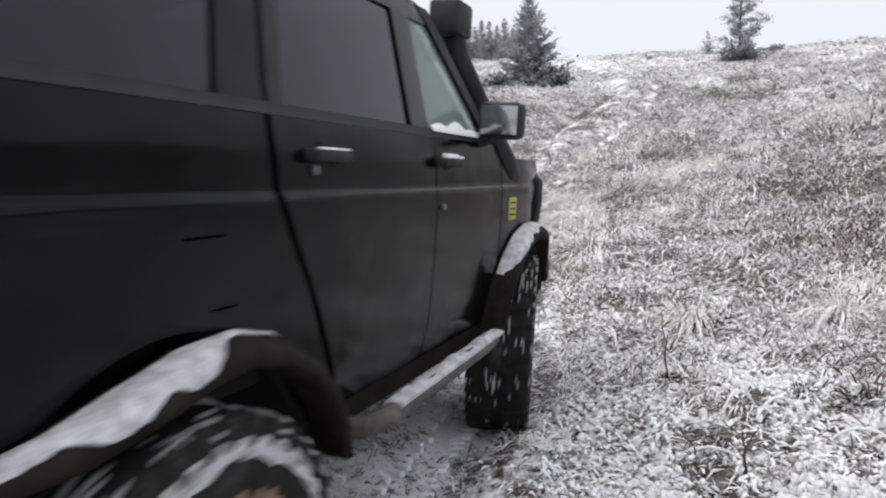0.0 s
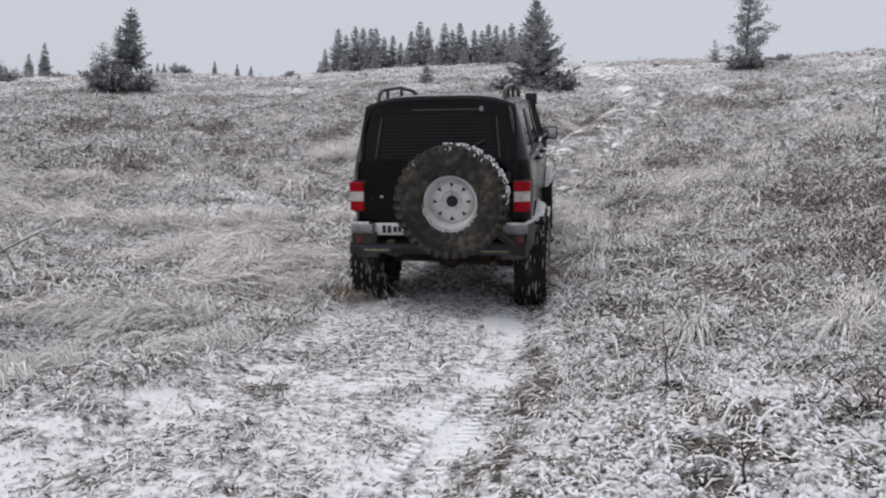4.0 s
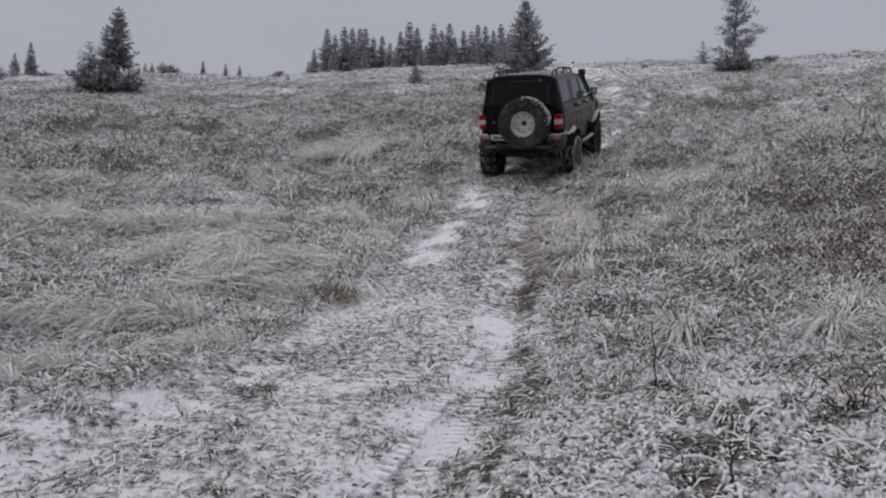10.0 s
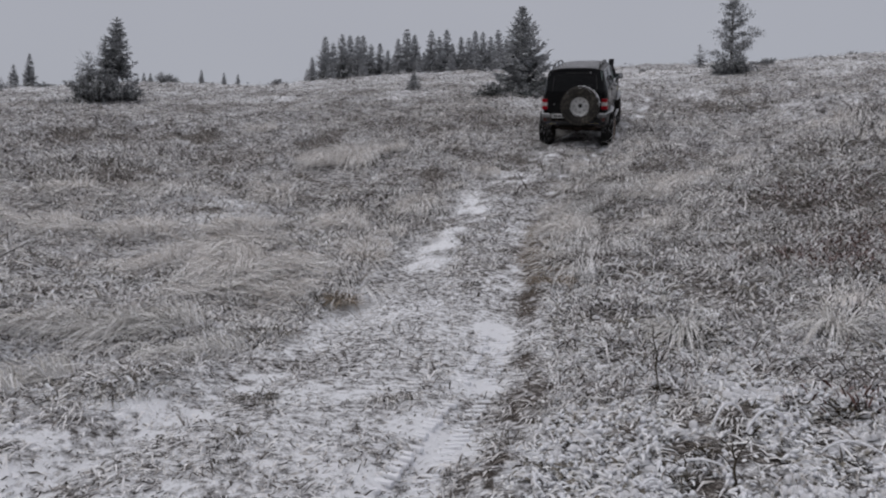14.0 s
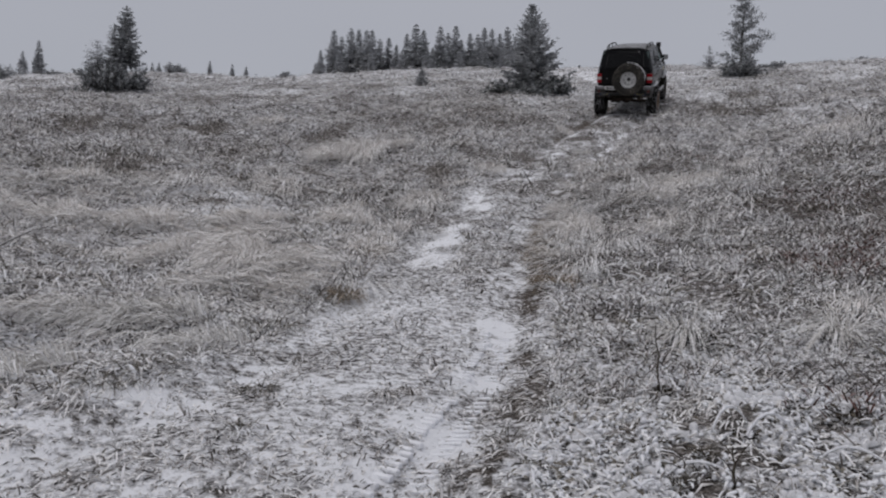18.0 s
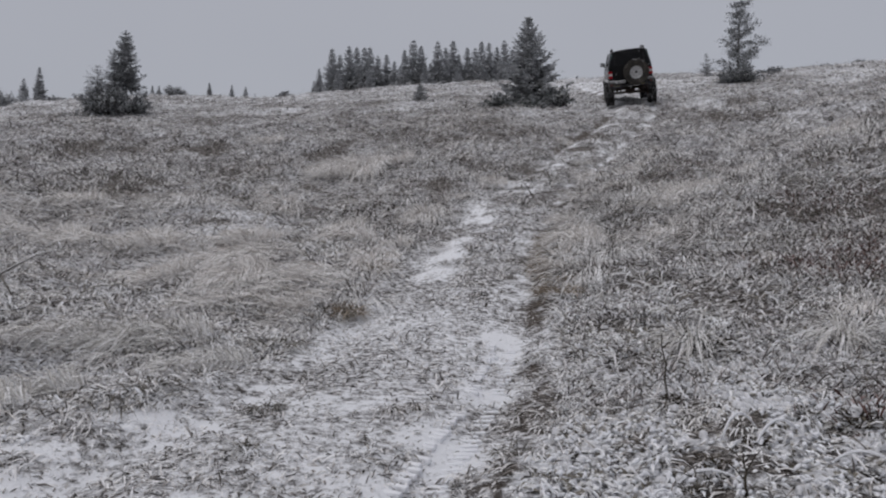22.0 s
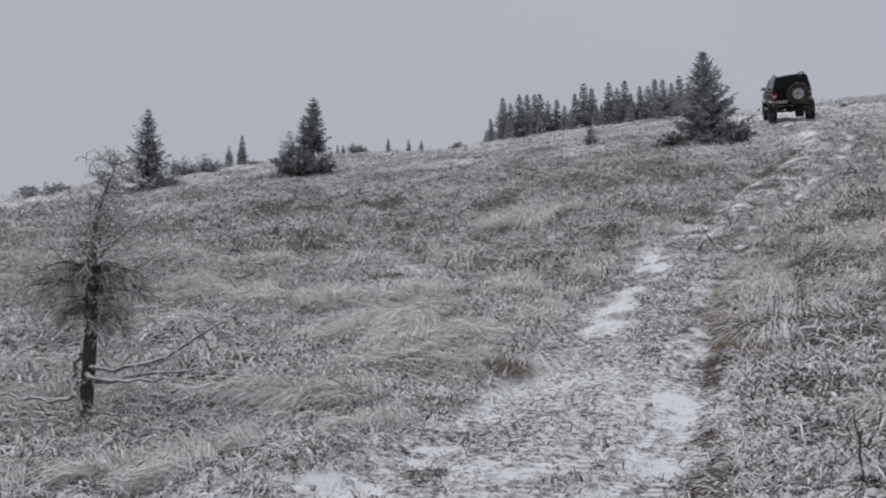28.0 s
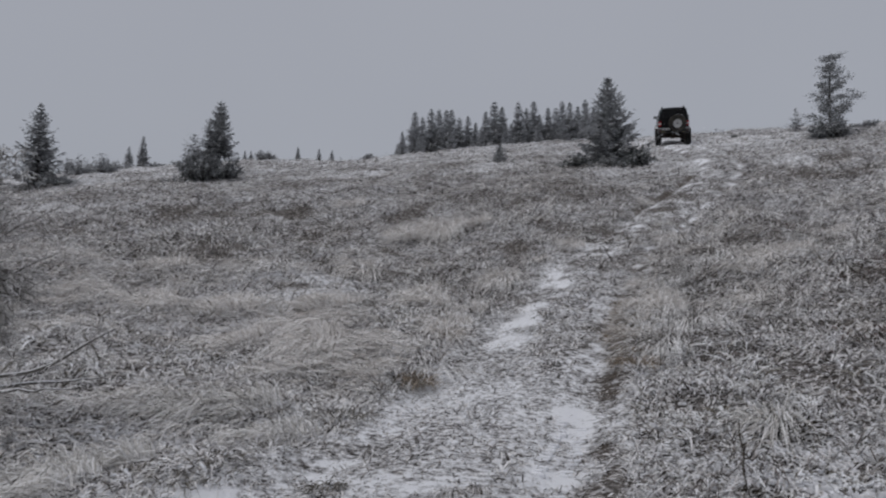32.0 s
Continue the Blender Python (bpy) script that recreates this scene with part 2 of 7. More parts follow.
M_LEAF = plant("snowed_leaves", [(0.0, (0.075, 0.067, 0.053)), (0.27, (0.17, 0.156, 0.130)), (0.40, (0.46, 0.45, 0.43)), (0.50, (0.74, 0.74, 0.745)), (1.0, (0.81, 0.815, 0.83))], 0.2, 0.8, mottle=0.6, mottle_scale=6.0)
M_HERB = plant("snowed_herbs", [(0.0, (0.085, 0.076, 0.060)), (0.28, (0.20, 0.182, 0.152)), (0.39, (0.35, 0.332, 0.300)), (0.49, (0.61, 0.603, 0.592)), (1.0, (0.77, 0.77, 0.778))], 0.2, 0.9, up_snow=0.38, mottle=0.75, mottle_scale=5.5, solo=0.5, tip=0.5)
M_SPRIG = plant("dark_sprigs", [(0.0, (0.052, 0.046, 0.038)), (0.5, (0.125, 0.114, 0.097)), (0.8, (0.22, 0.205, 0.18)), (1.0, (0.6, 0.59, 0.585))], 0.2, 0.6)
M_WITHER = plant("withered_leaves", [(0.0, (0.018, 0.014, 0.010)), (0.6, (0.05, 0.04, 0.03)), (1.0, (0.11, 0.095, 0.07))], 0.1, 2.0)
M_LEAFTIP = plant("frosted_tuft", [(0.0, (0.36, 0.34, 0.315)), (0.4, (0.64, 0.625, 0.605)), (1.0, (0.86, 0.86, 0.87))], 0.1, 1.0)
M_LITTER = plant("withered_litter", [(0.0, (0.03, 0.022, 0.015)), (0.5, (0.085, 0.066, 0.046)), (0.8, (0.16, 0.13, 0.095)), (0.9, (0.55, 0.54, 0.53)), (1.0, (0.8, 0.8, 0.81))], 0.1, 1.0)
M_RUST = plant("red_brown_heath", [(0.0, (0.035, 0.022, 0.02)), (0.35, (0.11, 0.06, 0.052)), (0.6, (0.19, 0.12, 0.11)), (0.78, (0.55, 0.53, 0.52)), (1.0, (0.80, 0.80, 0.82))], 0.15, 1.0)
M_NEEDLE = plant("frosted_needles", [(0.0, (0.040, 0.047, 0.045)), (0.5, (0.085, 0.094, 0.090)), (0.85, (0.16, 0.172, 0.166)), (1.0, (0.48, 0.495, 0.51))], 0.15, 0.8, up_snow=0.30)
# Paler copies for farther trees: distance haze is put into the needle colour.
M_NEEDLE_MID = plant("rimed_hazy_needles", [(0.0, (0.128, 0.136, 0.141)), (0.5, (0.224, 0.234, 0.24)), (0.85, (0.352, 0.362, 0.371)), (1.0, (0.576, 0.592, 0.608))], 0.15, 0.8, up_snow=0.20)
M_NEEDLE_FAR = plant("hoary_haze_needles", [(0.0, (0.246, 0.254, 0.264)), (0.5, (0.37, 0.379, 0.392)), (0.88, (0.47, 0.479, 0.493)), (1.0, (0.56, 0.569, 0.582))], 0.12, 0.5, up_snow=0.20)
M_TWIG = plant("frosted_twigs", [(0.0, (0.20, 0.19, 0.18)), (0.35, (0.44, 0.43, 0.42)), (0.7, (0.68, 0.675, 0.67)), (1.0, (0.80, 0.80, 0.82))], 0.2, 2.0)
M_DARKTWIG = plant("dark_dead_twigs", [(0.0, (0.21, 0.202, 0.195)), (0.5, (0.38, 0.372, 0.365)), (1.0, (0.60, 0.595, 0.595))], 0.2, 2.0)
M_BARK = surface("bark", (0.030, 0.025, 0.021), (0.085, 0.072, 0.06), 9, 0.9, bump=0.9, dist=0.02, snow=0.12)
M_FROSTBARK = surface("frosted_bark", (0.07, 0.062, 0.056), (0.24, 0.228, 0.215), 14, 0.9, bump=0.9, dist=0.01, snow=0.6)
def paint_material():
    """Old black paint: dull where dust has dried on it, glossy between, over a slightly dented sheet."""
    m, nt, links, b = shader("black_paint", 0.2, spec=0.18)
    dust = noise_fac(nt, links, 2.2, 6, 0.7)
    grain = noise_fac(nt, links, 45.0, 4, 0.7)
    f = math_node(nt, links, "ADD", math_node(nt, links, "MULTIPLY", dust, 0.75), math_node(nt, links, "MULTIPLY", grain, 0.25))
    links.new(ramp(nt, links, f, [(0.40, (0.0007, 0.0008, 0.0013)), (0.56, (0.0019, 0.0021, 0.0029)), (0.70, (0.0075, 0.0075, 0.0082))]), b.inputs["Base Color"])
    links.new(math_node(nt, links, "ADD", math_node(nt, links, "MULTIPLY", f, 0.50), -0.08), b.inputs["Roughness"])
    add_bump(nt, links, b, noise_fac(nt, links, 3.2, 2, 0.4), 0.30, 0.03)
    return m


M_PAINT = paint_material()
# Paler than the side paint: sky sheen is put into the base colour.
M_PAINT_TOP = surface("dusted_sheen_roof_paint", (0.008, 0.008, 0.009), (0.022, 0.022, 0.024), 5, 0.45, coat=0.08, bump=0.05, dist=0.002, snow=0.06, spec=0.25)
M_TRIM = surface("black_plastic", (0.010, 0.010, 0.011), (0.020, 0.020, 0.021), 10, 0.6, bump=0.2, dist=0.002, spec=0.3)
M_FLARE = surface("muddy_flare_plastic", (0.006, 0.0055, 0.0045), (0.022, 0.018, 0.013), 5, 0.8, bump=0.3, dist=0.003, spec=0.10)
M_TRIM_SNOW = surface("snowed_plastic", (0.014, 0.014, 0.015), (0.03, 0.028, 0.027), 10, 0.65, bump=0.3, dist=0.003, snow=0.22)
def sidewall_material():
    """Tyre rubber with mud dried in streaks that run out from the rim."""
    m, nt, links, b = shader("muddy_rubber", 0.85, spec=0.3)
    co, sep, vec = nt.new("ShaderNodeTexCoord"), nt.new("ShaderNodeSeparateXYZ"), nt.new("ShaderNodeCombineXYZ")
    links.new(co.outputs["Object"], sep.inputs[0])
    ang = math_node(nt, links, "ARCTAN2", sep.outputs["Y"], sep.outputs["Z"])
    sq = math_node(nt, links, "ADD", math_node(nt, links, "MULTIPLY", sep.outputs["Y"], sep.outputs["Y"]), math_node(nt, links, "MULTIPLY", sep.outputs["Z"], sep.outputs["Z"]))
    rad = math_node(nt, links, "SQRT", sq, 0)
    for k, v in enumerate((math_node(nt, links, "MULTIPLY", ang, 5.0), math_node(nt, links, "MULTIPLY", rad, 14.0), sep.outputs["X"])):
        links.new(v, vec.inputs[k])
    n = nt.new("ShaderNodeTexNoise")
    n.inputs["Scale"].default_value, n.inputs["Detail"].default_value, n.inputs["Roughness"].default_value = 1.0, 6, 0.7
    links.new(vec.outputs[0], n.inputs["Vector"])
    f = math_node(nt, links, "ADD", math_node(nt, links, "MULTIPLY", n.outputs["Fac"], 0.45), math_node(nt, links, "MULTIPLY", noise_fac(nt, links, 3.5, 6, 0.7), 0.55))
    links.new(ramp(nt, links, f, [(0.40, (0.010, 0.0095, 0.009)), (0.51, (0.028, 0.0255, 0.0225)), (0.60, (0.082, 0.073, 0.062)), (0.72, (0.15, 0.134, 0.115))]), b.inputs["Base Color"])
    add_bump(nt, links, b, noise_fac(nt, links, 30.0, 5), 0.7, 0.006)
    return m


M_RUBBER = sidewall_material()


def tread_material():
    m, nt, links, b = shader("snow_caked_tread", 0.85, spec=0.2)
    f = noise_fac(nt, links, 7.0, 6, 0.75)
    links.new(ramp(nt, links, f, [(0.35, (0.006, 0.006, 0.006)), (0.52, (0.016, 0.015, 0.014)), (0.62, (0.028, 0.027, 0.027)), (0.72, (0.10, 0.10, 0.105))]), b.inputs["Base Color"])
    add_bump(nt, links, b, f, 0.8, 0.01)
    return m


M_TREAD = tread_material()
M_WHEEL = surface("white_steel", (0.40, 0.40, 0.395), (0.66, 0.66, 0.66), 7, 0.45, bump=0.1, dist=0.002)
M_WHEEL_MUD = surface("mud_caked_steel", (0.10, 0.065, 0.042), (0.26, 0.18, 0.13), 6, 0.8, bump=0.6, dist=0.006)
M_RUSTY = surface("rusty_frame", (0.012, 0.010, 0.009), (0.075, 0.052, 0.038), 7, 0.85, bump=0.7, dist=0.006)
M_SLUSH = surface("grey_slush", (0.07, 0.07, 0.075), (0.48, 0.48, 0.50), 16, 0.6, bump=0.6, dist=0.006, spec=0.4)
M_MUDDY = surface("mud_splashed_plastic", (0.022, 0.020, 0.018), (0.12, 0.105, 0.092), 6, 0.75, bump=0.4, dist=0.004)
M_VOID = surface("deep_scratch", (0.0006, 0.0006, 0.0006), (0.0012, 0.0012, 0.0012), 8, 0.95, bump=0.0, spec=0.0)
# Near-black: shade inside wells, recesses and rim openings is put into this colour.
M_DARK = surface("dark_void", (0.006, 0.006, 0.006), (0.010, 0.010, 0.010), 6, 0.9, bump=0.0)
M_SILVER = surface("dirty_silver_paint", (0.010, 0.009, 0.008), (0.052, 0.050, 0.048), 4, 0.45, metal=0.1, bump=0.3, dist=0.003, snow=0.10)
M_PAD = surface("pale_silver_paint", (0.10, 0.10, 0.102), (0.26, 0.262, 0.27), 9, 0.5, metal=0.2, bump=0.3, dist=0.003, snow=0.15)
M_RED = surface("red_lens", (0.20, 0.002, 0.007), (0.33, 0.004, 0.013), 10, 0.35, bump=0.05, spec=0.12)
M_REFLECTOR = surface("dirty_reflector", (0.045, 0.018, 0.014), (0.15, 0.035, 0.028), 14, 0.5, bump=0.2)
M_CLEAR = surface("pale_lens", (0.30, 0.265, 0.25), (0.58, 0.55, 0.54), 16, 0.25, bump=0.2)
M_PLATE = surface("number_plate_white", (0.52, 0.53, 0.54), (0.68, 0.68, 0.68), 9, 0.5, bump=0.1)
M_NAVY = surface("navy_sticker", (0.010, 0.012, 0.035), (0.025, 0.028, 0.06), 9, 0.5, bump=0.1)
M_YELLOW = surface("yellow_print", (0.30, 0.26, 0.05), (0.50, 0.45, 0.10), 9, 0.5, bump=0.1)
M_STEEL = surface("dull_steel", (0.16, 0.16, 0.16), (0.34, 0.34, 0.34), 12, 0.4, metal=0.7, bump=0.1)


def glass_material(name, tint, clear, spec, colour):
    m, nt, links, b = shader(name, 0.06, spec=spec)
    b.inputs["Base Color"].default_value = (*tint, 1)
    t = nt.new("ShaderNodeBsdfTransparent")
    t.inputs["Color"].default_value = (*colour, 1)
    x = nt.new("ShaderNodeMixShader")
    x.inputs["Fac"].default_value = clear
    links.new(b.outputs[0], x.inputs[1])
    links.new(t.outputs[0], x.inputs[2])
    links.new(x.outputs[0], nt["Material Output"].inputs["Surface"])
    return m


M_TINT = glass_material("tinted_glass", (0.005, 0.0075, 0.0135), 0.12, 0.42, (0.6, 0.66, 0.65))
M_REARGLASS = glass_material("dusty_rear_glass", (0.0055, 0.0055, 0.0065), 0.10, 0.13, (0.5, 0.55, 0.55))
M_GLASS = glass_material("misted_glass", (0.26, 0.31, 0.30), 0.55, 0.5, (0.78, 0.88, 0.85))
m_, nt_, links_, b_ = shader("mirror_glass", 0.12, 1.0)
b_.inputs["Base Color"].default_value = (0.34, 0.35, 0.36, 1)
M_MIRROR = m_


# ---- mesh helpers ----
class Shape:
    """Vertices and faces, gathered piece by piece."""

    def __init__(self):
        self.v, self.f = [], []

    def add(self, verts, faces):
        n = len(self.v)
        self.v += [tuple(p) for p in verts]
        self.f += [tuple(i + n for i in f) for f in faces]
        return self

    def box(self, c, s, bevel=0.0, turn=None):
        bm = bmesh.new()
        bmesh.ops.create_cube(bm, size=1.0)
        for p in bm.verts:
            p.co = Vector((p.co.x * s[0], p.co.y * s[1], p.co.z * s[2]))
        if bevel:
            bmesh.ops.bevel(bm, geom=bm.edges[:], offset=bevel, segments=2, affect="EDGES", profile=0.5)
        m = Matrix.Translation(c) @ (turn.to_4x4() if turn else Matrix())
        bm.verts.index_update()
        self.add([m @ p.co for p in bm.verts], [[q.index for q in f.verts] for f in bm.faces])
        bm.free()
        return self

    def tube(self, path, r, n=8):
        """r: one radius, or one for each point of the path."""
        path = [Vector(p) for p in path]
        rings, side = [], None
        for i, p in enumerate(path):
            d = (path[min(i + 1, len(path) - 1)] - path[max(i - 1, 0)]).normalized()
            if side is None:
                side = d.orthogonal().normalized()
            side = (side - d * side.dot(d)).normalized()
            up = d.cross(side)
            rad = float(r[i] if isinstance(r, (list, tuple)) else r)
            rings.append([p + rad * (math.cos(a) * side + math.sin(a) * up) for a in (2 * math.pi * k / n for k in range(n))])
        faces = [(i * n + k, i * n + (k + 1) % n, (i + 1) * n + (k + 1) % n, (i + 1) * n + k) for i in range(len(path) - 1) for k in range(n)]
        last = (len(path) - 1) * n
        faces += [tuple(reversed(range(n))), tuple(range(last, last + n))]
        return self.add([q for ring in rings for q in ring], faces)

    def spin(self, profile, n=48, centre=(0, 0, 0), axis="x"):
        """Turns a profile of (along, radius) round an axis."""
        verts, c = [], Vector(centre)
        for k in range(n):
            a = 2 * math.pi * k / n
            for u, r in profile:
                o = Vector((u, r * math.cos(a), r * math.sin(a))) if axis == "x" else Vector((r * math.cos(a), u, r * math.sin(a)))
                verts.append(c + o)
        m = len(profile)
        faces = [(k * m + j, k * m + j + 1, ((k + 1) % n) * m + j + 1, ((k + 1) % n) * m + j) for k in range(n) for j in range(m - 1)]
        return self.add(verts, faces)

    def sheet(self, f, nu, nv, back=(0, 0, 0)):
        """A grid over (u, v) in 0..1; back: the way to its rear face, which gives it thickness."""
        front = [Vector(f(i / nu, j / nv)) for i in range(nu + 1) for j in range(nv + 1)]
        w = nv + 1
        faces = [(i * w + j, (i + 1) * w + j, (i + 1) * w + j + 1, i * w + j + 1) for i in range(nu) for j in range(nv)]
        b = Vector(back)
        if b.length > 0:
            n = len(front)
            rear = [p + b for p in front]
            faces += [tuple(q + n for q in reversed(t)) for t in faces]
            ring = [i * w for i in range(nu + 1)] + [nu * w + j for j in range(1, nv + 1)] + [i * w + nv for i in range(nu - 1, -1, -1)] + [j for j in range(nv - 1, 0, -1)]
            faces += [(ring[k], ring[(k + 1) % len(ring)], ring[(k + 1) % len(ring)] + n, ring[k] + n) for k in range(len(ring))]
            front += rear
        return self.add(front, faces)

    def mesh(self, name, material, smooth=True):
        me = bpy.data.meshes.new(name)
        me.from_pydata(self.v, [], self.f)
        bm = bmesh.new()
        bm.from_mesh(me)
        bmesh.ops.recalc_face_normals(bm, faces=bm.faces[:])
        for f in bm.faces:
            f.smooth = smooth
        for e in bm.edges:
            if len(e.link_faces) == 2 and e.calc_face_angle(0) > 0.6:
                e.smooth = False
        bm.to_mesh(me)
        bm.free()
        me.materials.append(material)
        return me


def part(name, shape, material, parent, label="", at=None, smooth=True):
    ob = new(name, shape.mesh(name, material, smooth))
    ob.parent = parent
    if at is not None:
        ob.matrix_basis = at
    return tagged(ob, label)


def raw_mesh(name, verts, tris, material, smooth=False):
    """A mesh of triangles straight from arrays."""
    me = bpy.data.meshes.new(name)
    me.vertices.add(len(verts))
    me.vertices.foreach_set("co", verts.astype(np.float32).ravel())
    me.loops.add(len(tris) * 3)
    me.loops.foreach_set("vertex_index", tris.astype(np.int32).ravel())
    me.polygons.add(len(tris))
    me.polygons.foreach_set("loop_start", np.arange(0, len(tris) * 3, 3, dtype=np.int32))
    me.polygons.foreach_set("use_smooth", np.full(len(tris), smooth))
    me.update(calc_edges=True)
    me.materials.append(material)
    return me


def blades_mesh(name, verts, tris, material, short=False):
    """A mesh of strips, with the way along each one kept for the frost on its tip."""
    me = raw_mesh(name, verts, tris, material)
    row = [0, 0, 0.55, 0.55, 1] if short else [0, 0, 0.38, 0.38, 0.74, 0.74, 1]
    att = me.attributes.new("along", "FLOAT", "POINT")
    att.data.foreach_set("value", np.tile(np.array(row, np.float32), len(verts) // len(row)))
    return me


def strips(p, d, length, width, sag, side=None, short=False):
    """Tapered, bent strips: from p along d, sagging by sag * length at the tip. Returns vertices and triangles."""
    n = len(p)
    d = d / np.linalg.norm(d, axis=1)[:, None]
    if side is None:
        side = np.cross(d, np.random.normal(size=(n, 3)) * 0.45 + [0, 0, 1.0])
    side = side / np.maximum(np.linalg.norm(side, axis=1), 1e-6)[:, None]
    rows = ((0, 0.75), (0.55, 1.0)) if short else ((0, 0.65), (0.38, 1.0), (0.74, 0.75))
    m = 2 * len(rows) + 1
    v = np.empty((n, m, 3))
    for k, (s, w) in enumerate(rows):
        c = p + d * (length * s)[:, None]
        c[:, 2] -= sag * length * s * s
        v[:, 2 * k] = c - side * (width * w / 2)[:, None]
        v[:, 2 * k + 1] = c + side * (width * w / 2)[:, None]
    c = p + d * length[:, None]
    c[:, 2] -= sag * length
    v[:, m - 1] = c
    t = np.array([[0, 1, 3], [0, 3, 2], [2, 3, 4]] if short else [[0, 1, 3], [0, 3, 2], [2, 3, 5], [2, 5, 4], [4, 5, 6]])
    return v.reshape(-1, 3), (np.arange(n)[:, None, None] * m + t[None]).reshape(-1, 3)


def joined(pieces):
    vs, ts, n = [], [], 0
    for v, t in pieces:
        vs.append(v)
        ts.append(t + n)
        n += len(v)
    return np.concatenate(vs), np.concatenate(ts)


np.random.seed(3)
TABLE = np.random.RandomState(7).rand(256, 256)


def drift(x, y, size):
    """Smooth noise over the plan, 0 to 1, with cells of that size."""
    u, v = x / size + 1000.3, y / size + 1000.7
    i, j = np.floor(u).astype(int), np.floor(v).astype(int)
    a, b = u - i, v - j
    a, b = a * a * (3 - 2 * a), b * b * (3 - 2 * b)
    i, j, i1, j1 = i % 256, j % 256, (i + 1) % 256, (j + 1) % 256
    return (TABLE[i, j] * (1 - a) + TABLE[i1, j] * a) * (1 - b) + (TABLE[i, j1] * (1 - a) + TABLE[i1, j1] * a) * b


# ---- the hillside ----
# Rise of the ground with distance along the track, and the ridge's slope all round.
RISE_R = [0, 2.3, 3.5, 4.2, 5.6, 6.5, 7.2, 10.04, 10.65, 12.9, 14.45, 16.75, 19.4, 23.3, 24.75, 27.8, 32.1, 33.5, 36.9, 38.2, 41.2, 43.9, 50, 55, 80, 110, 180, 2500]
RISE_Z = [0.0, 0.24, 0.43, 0.49, 0.61, 0.715, 0.815, 1.40, 1.51, 2.05, 2.55, 3.28, 3.98, 5.33, 5.9, 6.93, 8.13, 8.54, 9.56, 9.96, 10.82, 11.53, 13.25, 14.6, 19.6, 24.2, 28, 60]
RIDGE_A = [-180, -90, -60, -45, -39, -33, -27, -20, -14, -10.5, -7.7, -3.4, 3, 10, 14, 20, 31, 60, 90, 180]
RIDGE_T = [-0.12, -0.02, 0.085, 0.143, 0.166, 0.187, 0.203, 0.216, 0.222, 0.229, 0.2355, 0.2405, 0.244, 0.242, 0.239, 0.236, 0.2276, 0.19, 0.08, -0.12]
TRACK = np.array([(-3.2, -3.0)] + [(r[1], r[2]) for r in SUV_ROWS] + [(9.3, 48.0), (10.2, 54.0)])


def smooth_step(a, b, x):
    s = np.clip((x - a) / (b - a), 0, 1)
    return s * s * (3 - 2 * s)


def track_offset(x, y):
    """Signed distance from the middle of the wheel track (right positive)."""
    best, off = np.full(np.shape(x), 1e9), np.full(np.shape(x), 99.0)
    for (ax, ay), (bx, by) in zip(TRACK[:-1], TRACK[1:]):
        dx, dy = bx - ax, by - ay
        q = np.clip(((x - ax) * dx + (y - ay) * dy) / (dx * dx + dy * dy), 0, 1)
        ex, ey = x - ax - q * dx, y - ay - q * dy
        d = np.hypot(ex, ey)
        s = np.where(ex * dy - ey * dx > 0, d, -d)
        near = d < best
        best, off = np.where(near, d, best), np.where(near, s, off)
    return off


def rut(off):
    return np.exp(-(((np.abs(off) - 0.76) / 0.22) ** 2))


def height(x, y):
    x, y = np.asarray(x, float), np.asarray(y, float)
    r, a = np.hypot(x, y), np.degrees(np.arctan2(x, y))
    z = np.interp(r, RISE_R, RISE_Z) + 0.04 + (np.interp(a, RIDGE_A, RIDGE_T) - 0.24) * np.minimum(r, 110) * smooth_step(3, 40, r)
    off = track_offset(x, y)
    free = 1 - 0.85 * np.exp(-((off / 1.3) ** 4))
    bumps = (drift(x, y, 3.1) - 0.5) * 0.26 + (drift(x, y, 0.9) - 0.5) * (0.20 + 0.14 * smooth_step(12, 18, r)) + (drift(x, y, 0.36) - 0.5) * 0.10
    bumps = bumps + (drift(x + 5, y, 1.7) - 0.5) * 0.30 * smooth_step(7, 13, r) * (1 - smooth_step(30, 42, r))
    lean = 0.055 * np.clip(off, -0.9, 0.9) * np.exp(-((off / 1.9) ** 4)) * (1 - smooth_step(5.5, 8.5, r)) * smooth_step(0.8, 2.5, r)
    far = (drift(x, y, 9.0) - 0.5) * 0.35 * smooth_step(14, 40, r)
    return z + bumps * free * smooth_step(0.5, 4, r) + far * free - (0.07 + 0.05 * smooth_step(14, 18, r)) * rut(off) - lean


DARK_SPOTS = ((-4.6, 18.9, 1.5, 1.2), (-6.9, 14.3, 1.9, 0.9), (-5.0, 17.2, 1.0, 0.8), (1.2, 22.9, 2.0, 1.0), (-2.4, 22.5, 1.6, 0.9), (5.9, 12.0, 1.5, 0.8), (4.2, 8.3, 0.8, 0.6), (5.4, 17.0, 1.4, 0.8), (7.4, 14.5, 1.2, 0.8), (-9.5, 20.5, 2.2, 1.2), (9.5, 23.0, 2.4, 1.0), (12.5, 27.5, 2.5, 0.8), (3.0, 15.6, 0.6, 0.6), (-3.2, 13.6, 0.8, 0.35), (-4.6, 9.0, 0.6, 0.25), (3.4, 9.7, 0.7, 0.4), (6.4, 12.3, 1.3, 0.8), (5.7, 9.8, 0.9, 0.6), (4.4, 8.6, 0.8, 0.4), (6.6, 14.2, 1.2, 0.5), (2.6, 10.6, 0.5, 0.4), (8.4, 15.6, 1.3, 0.5))


small = random.Random(63)
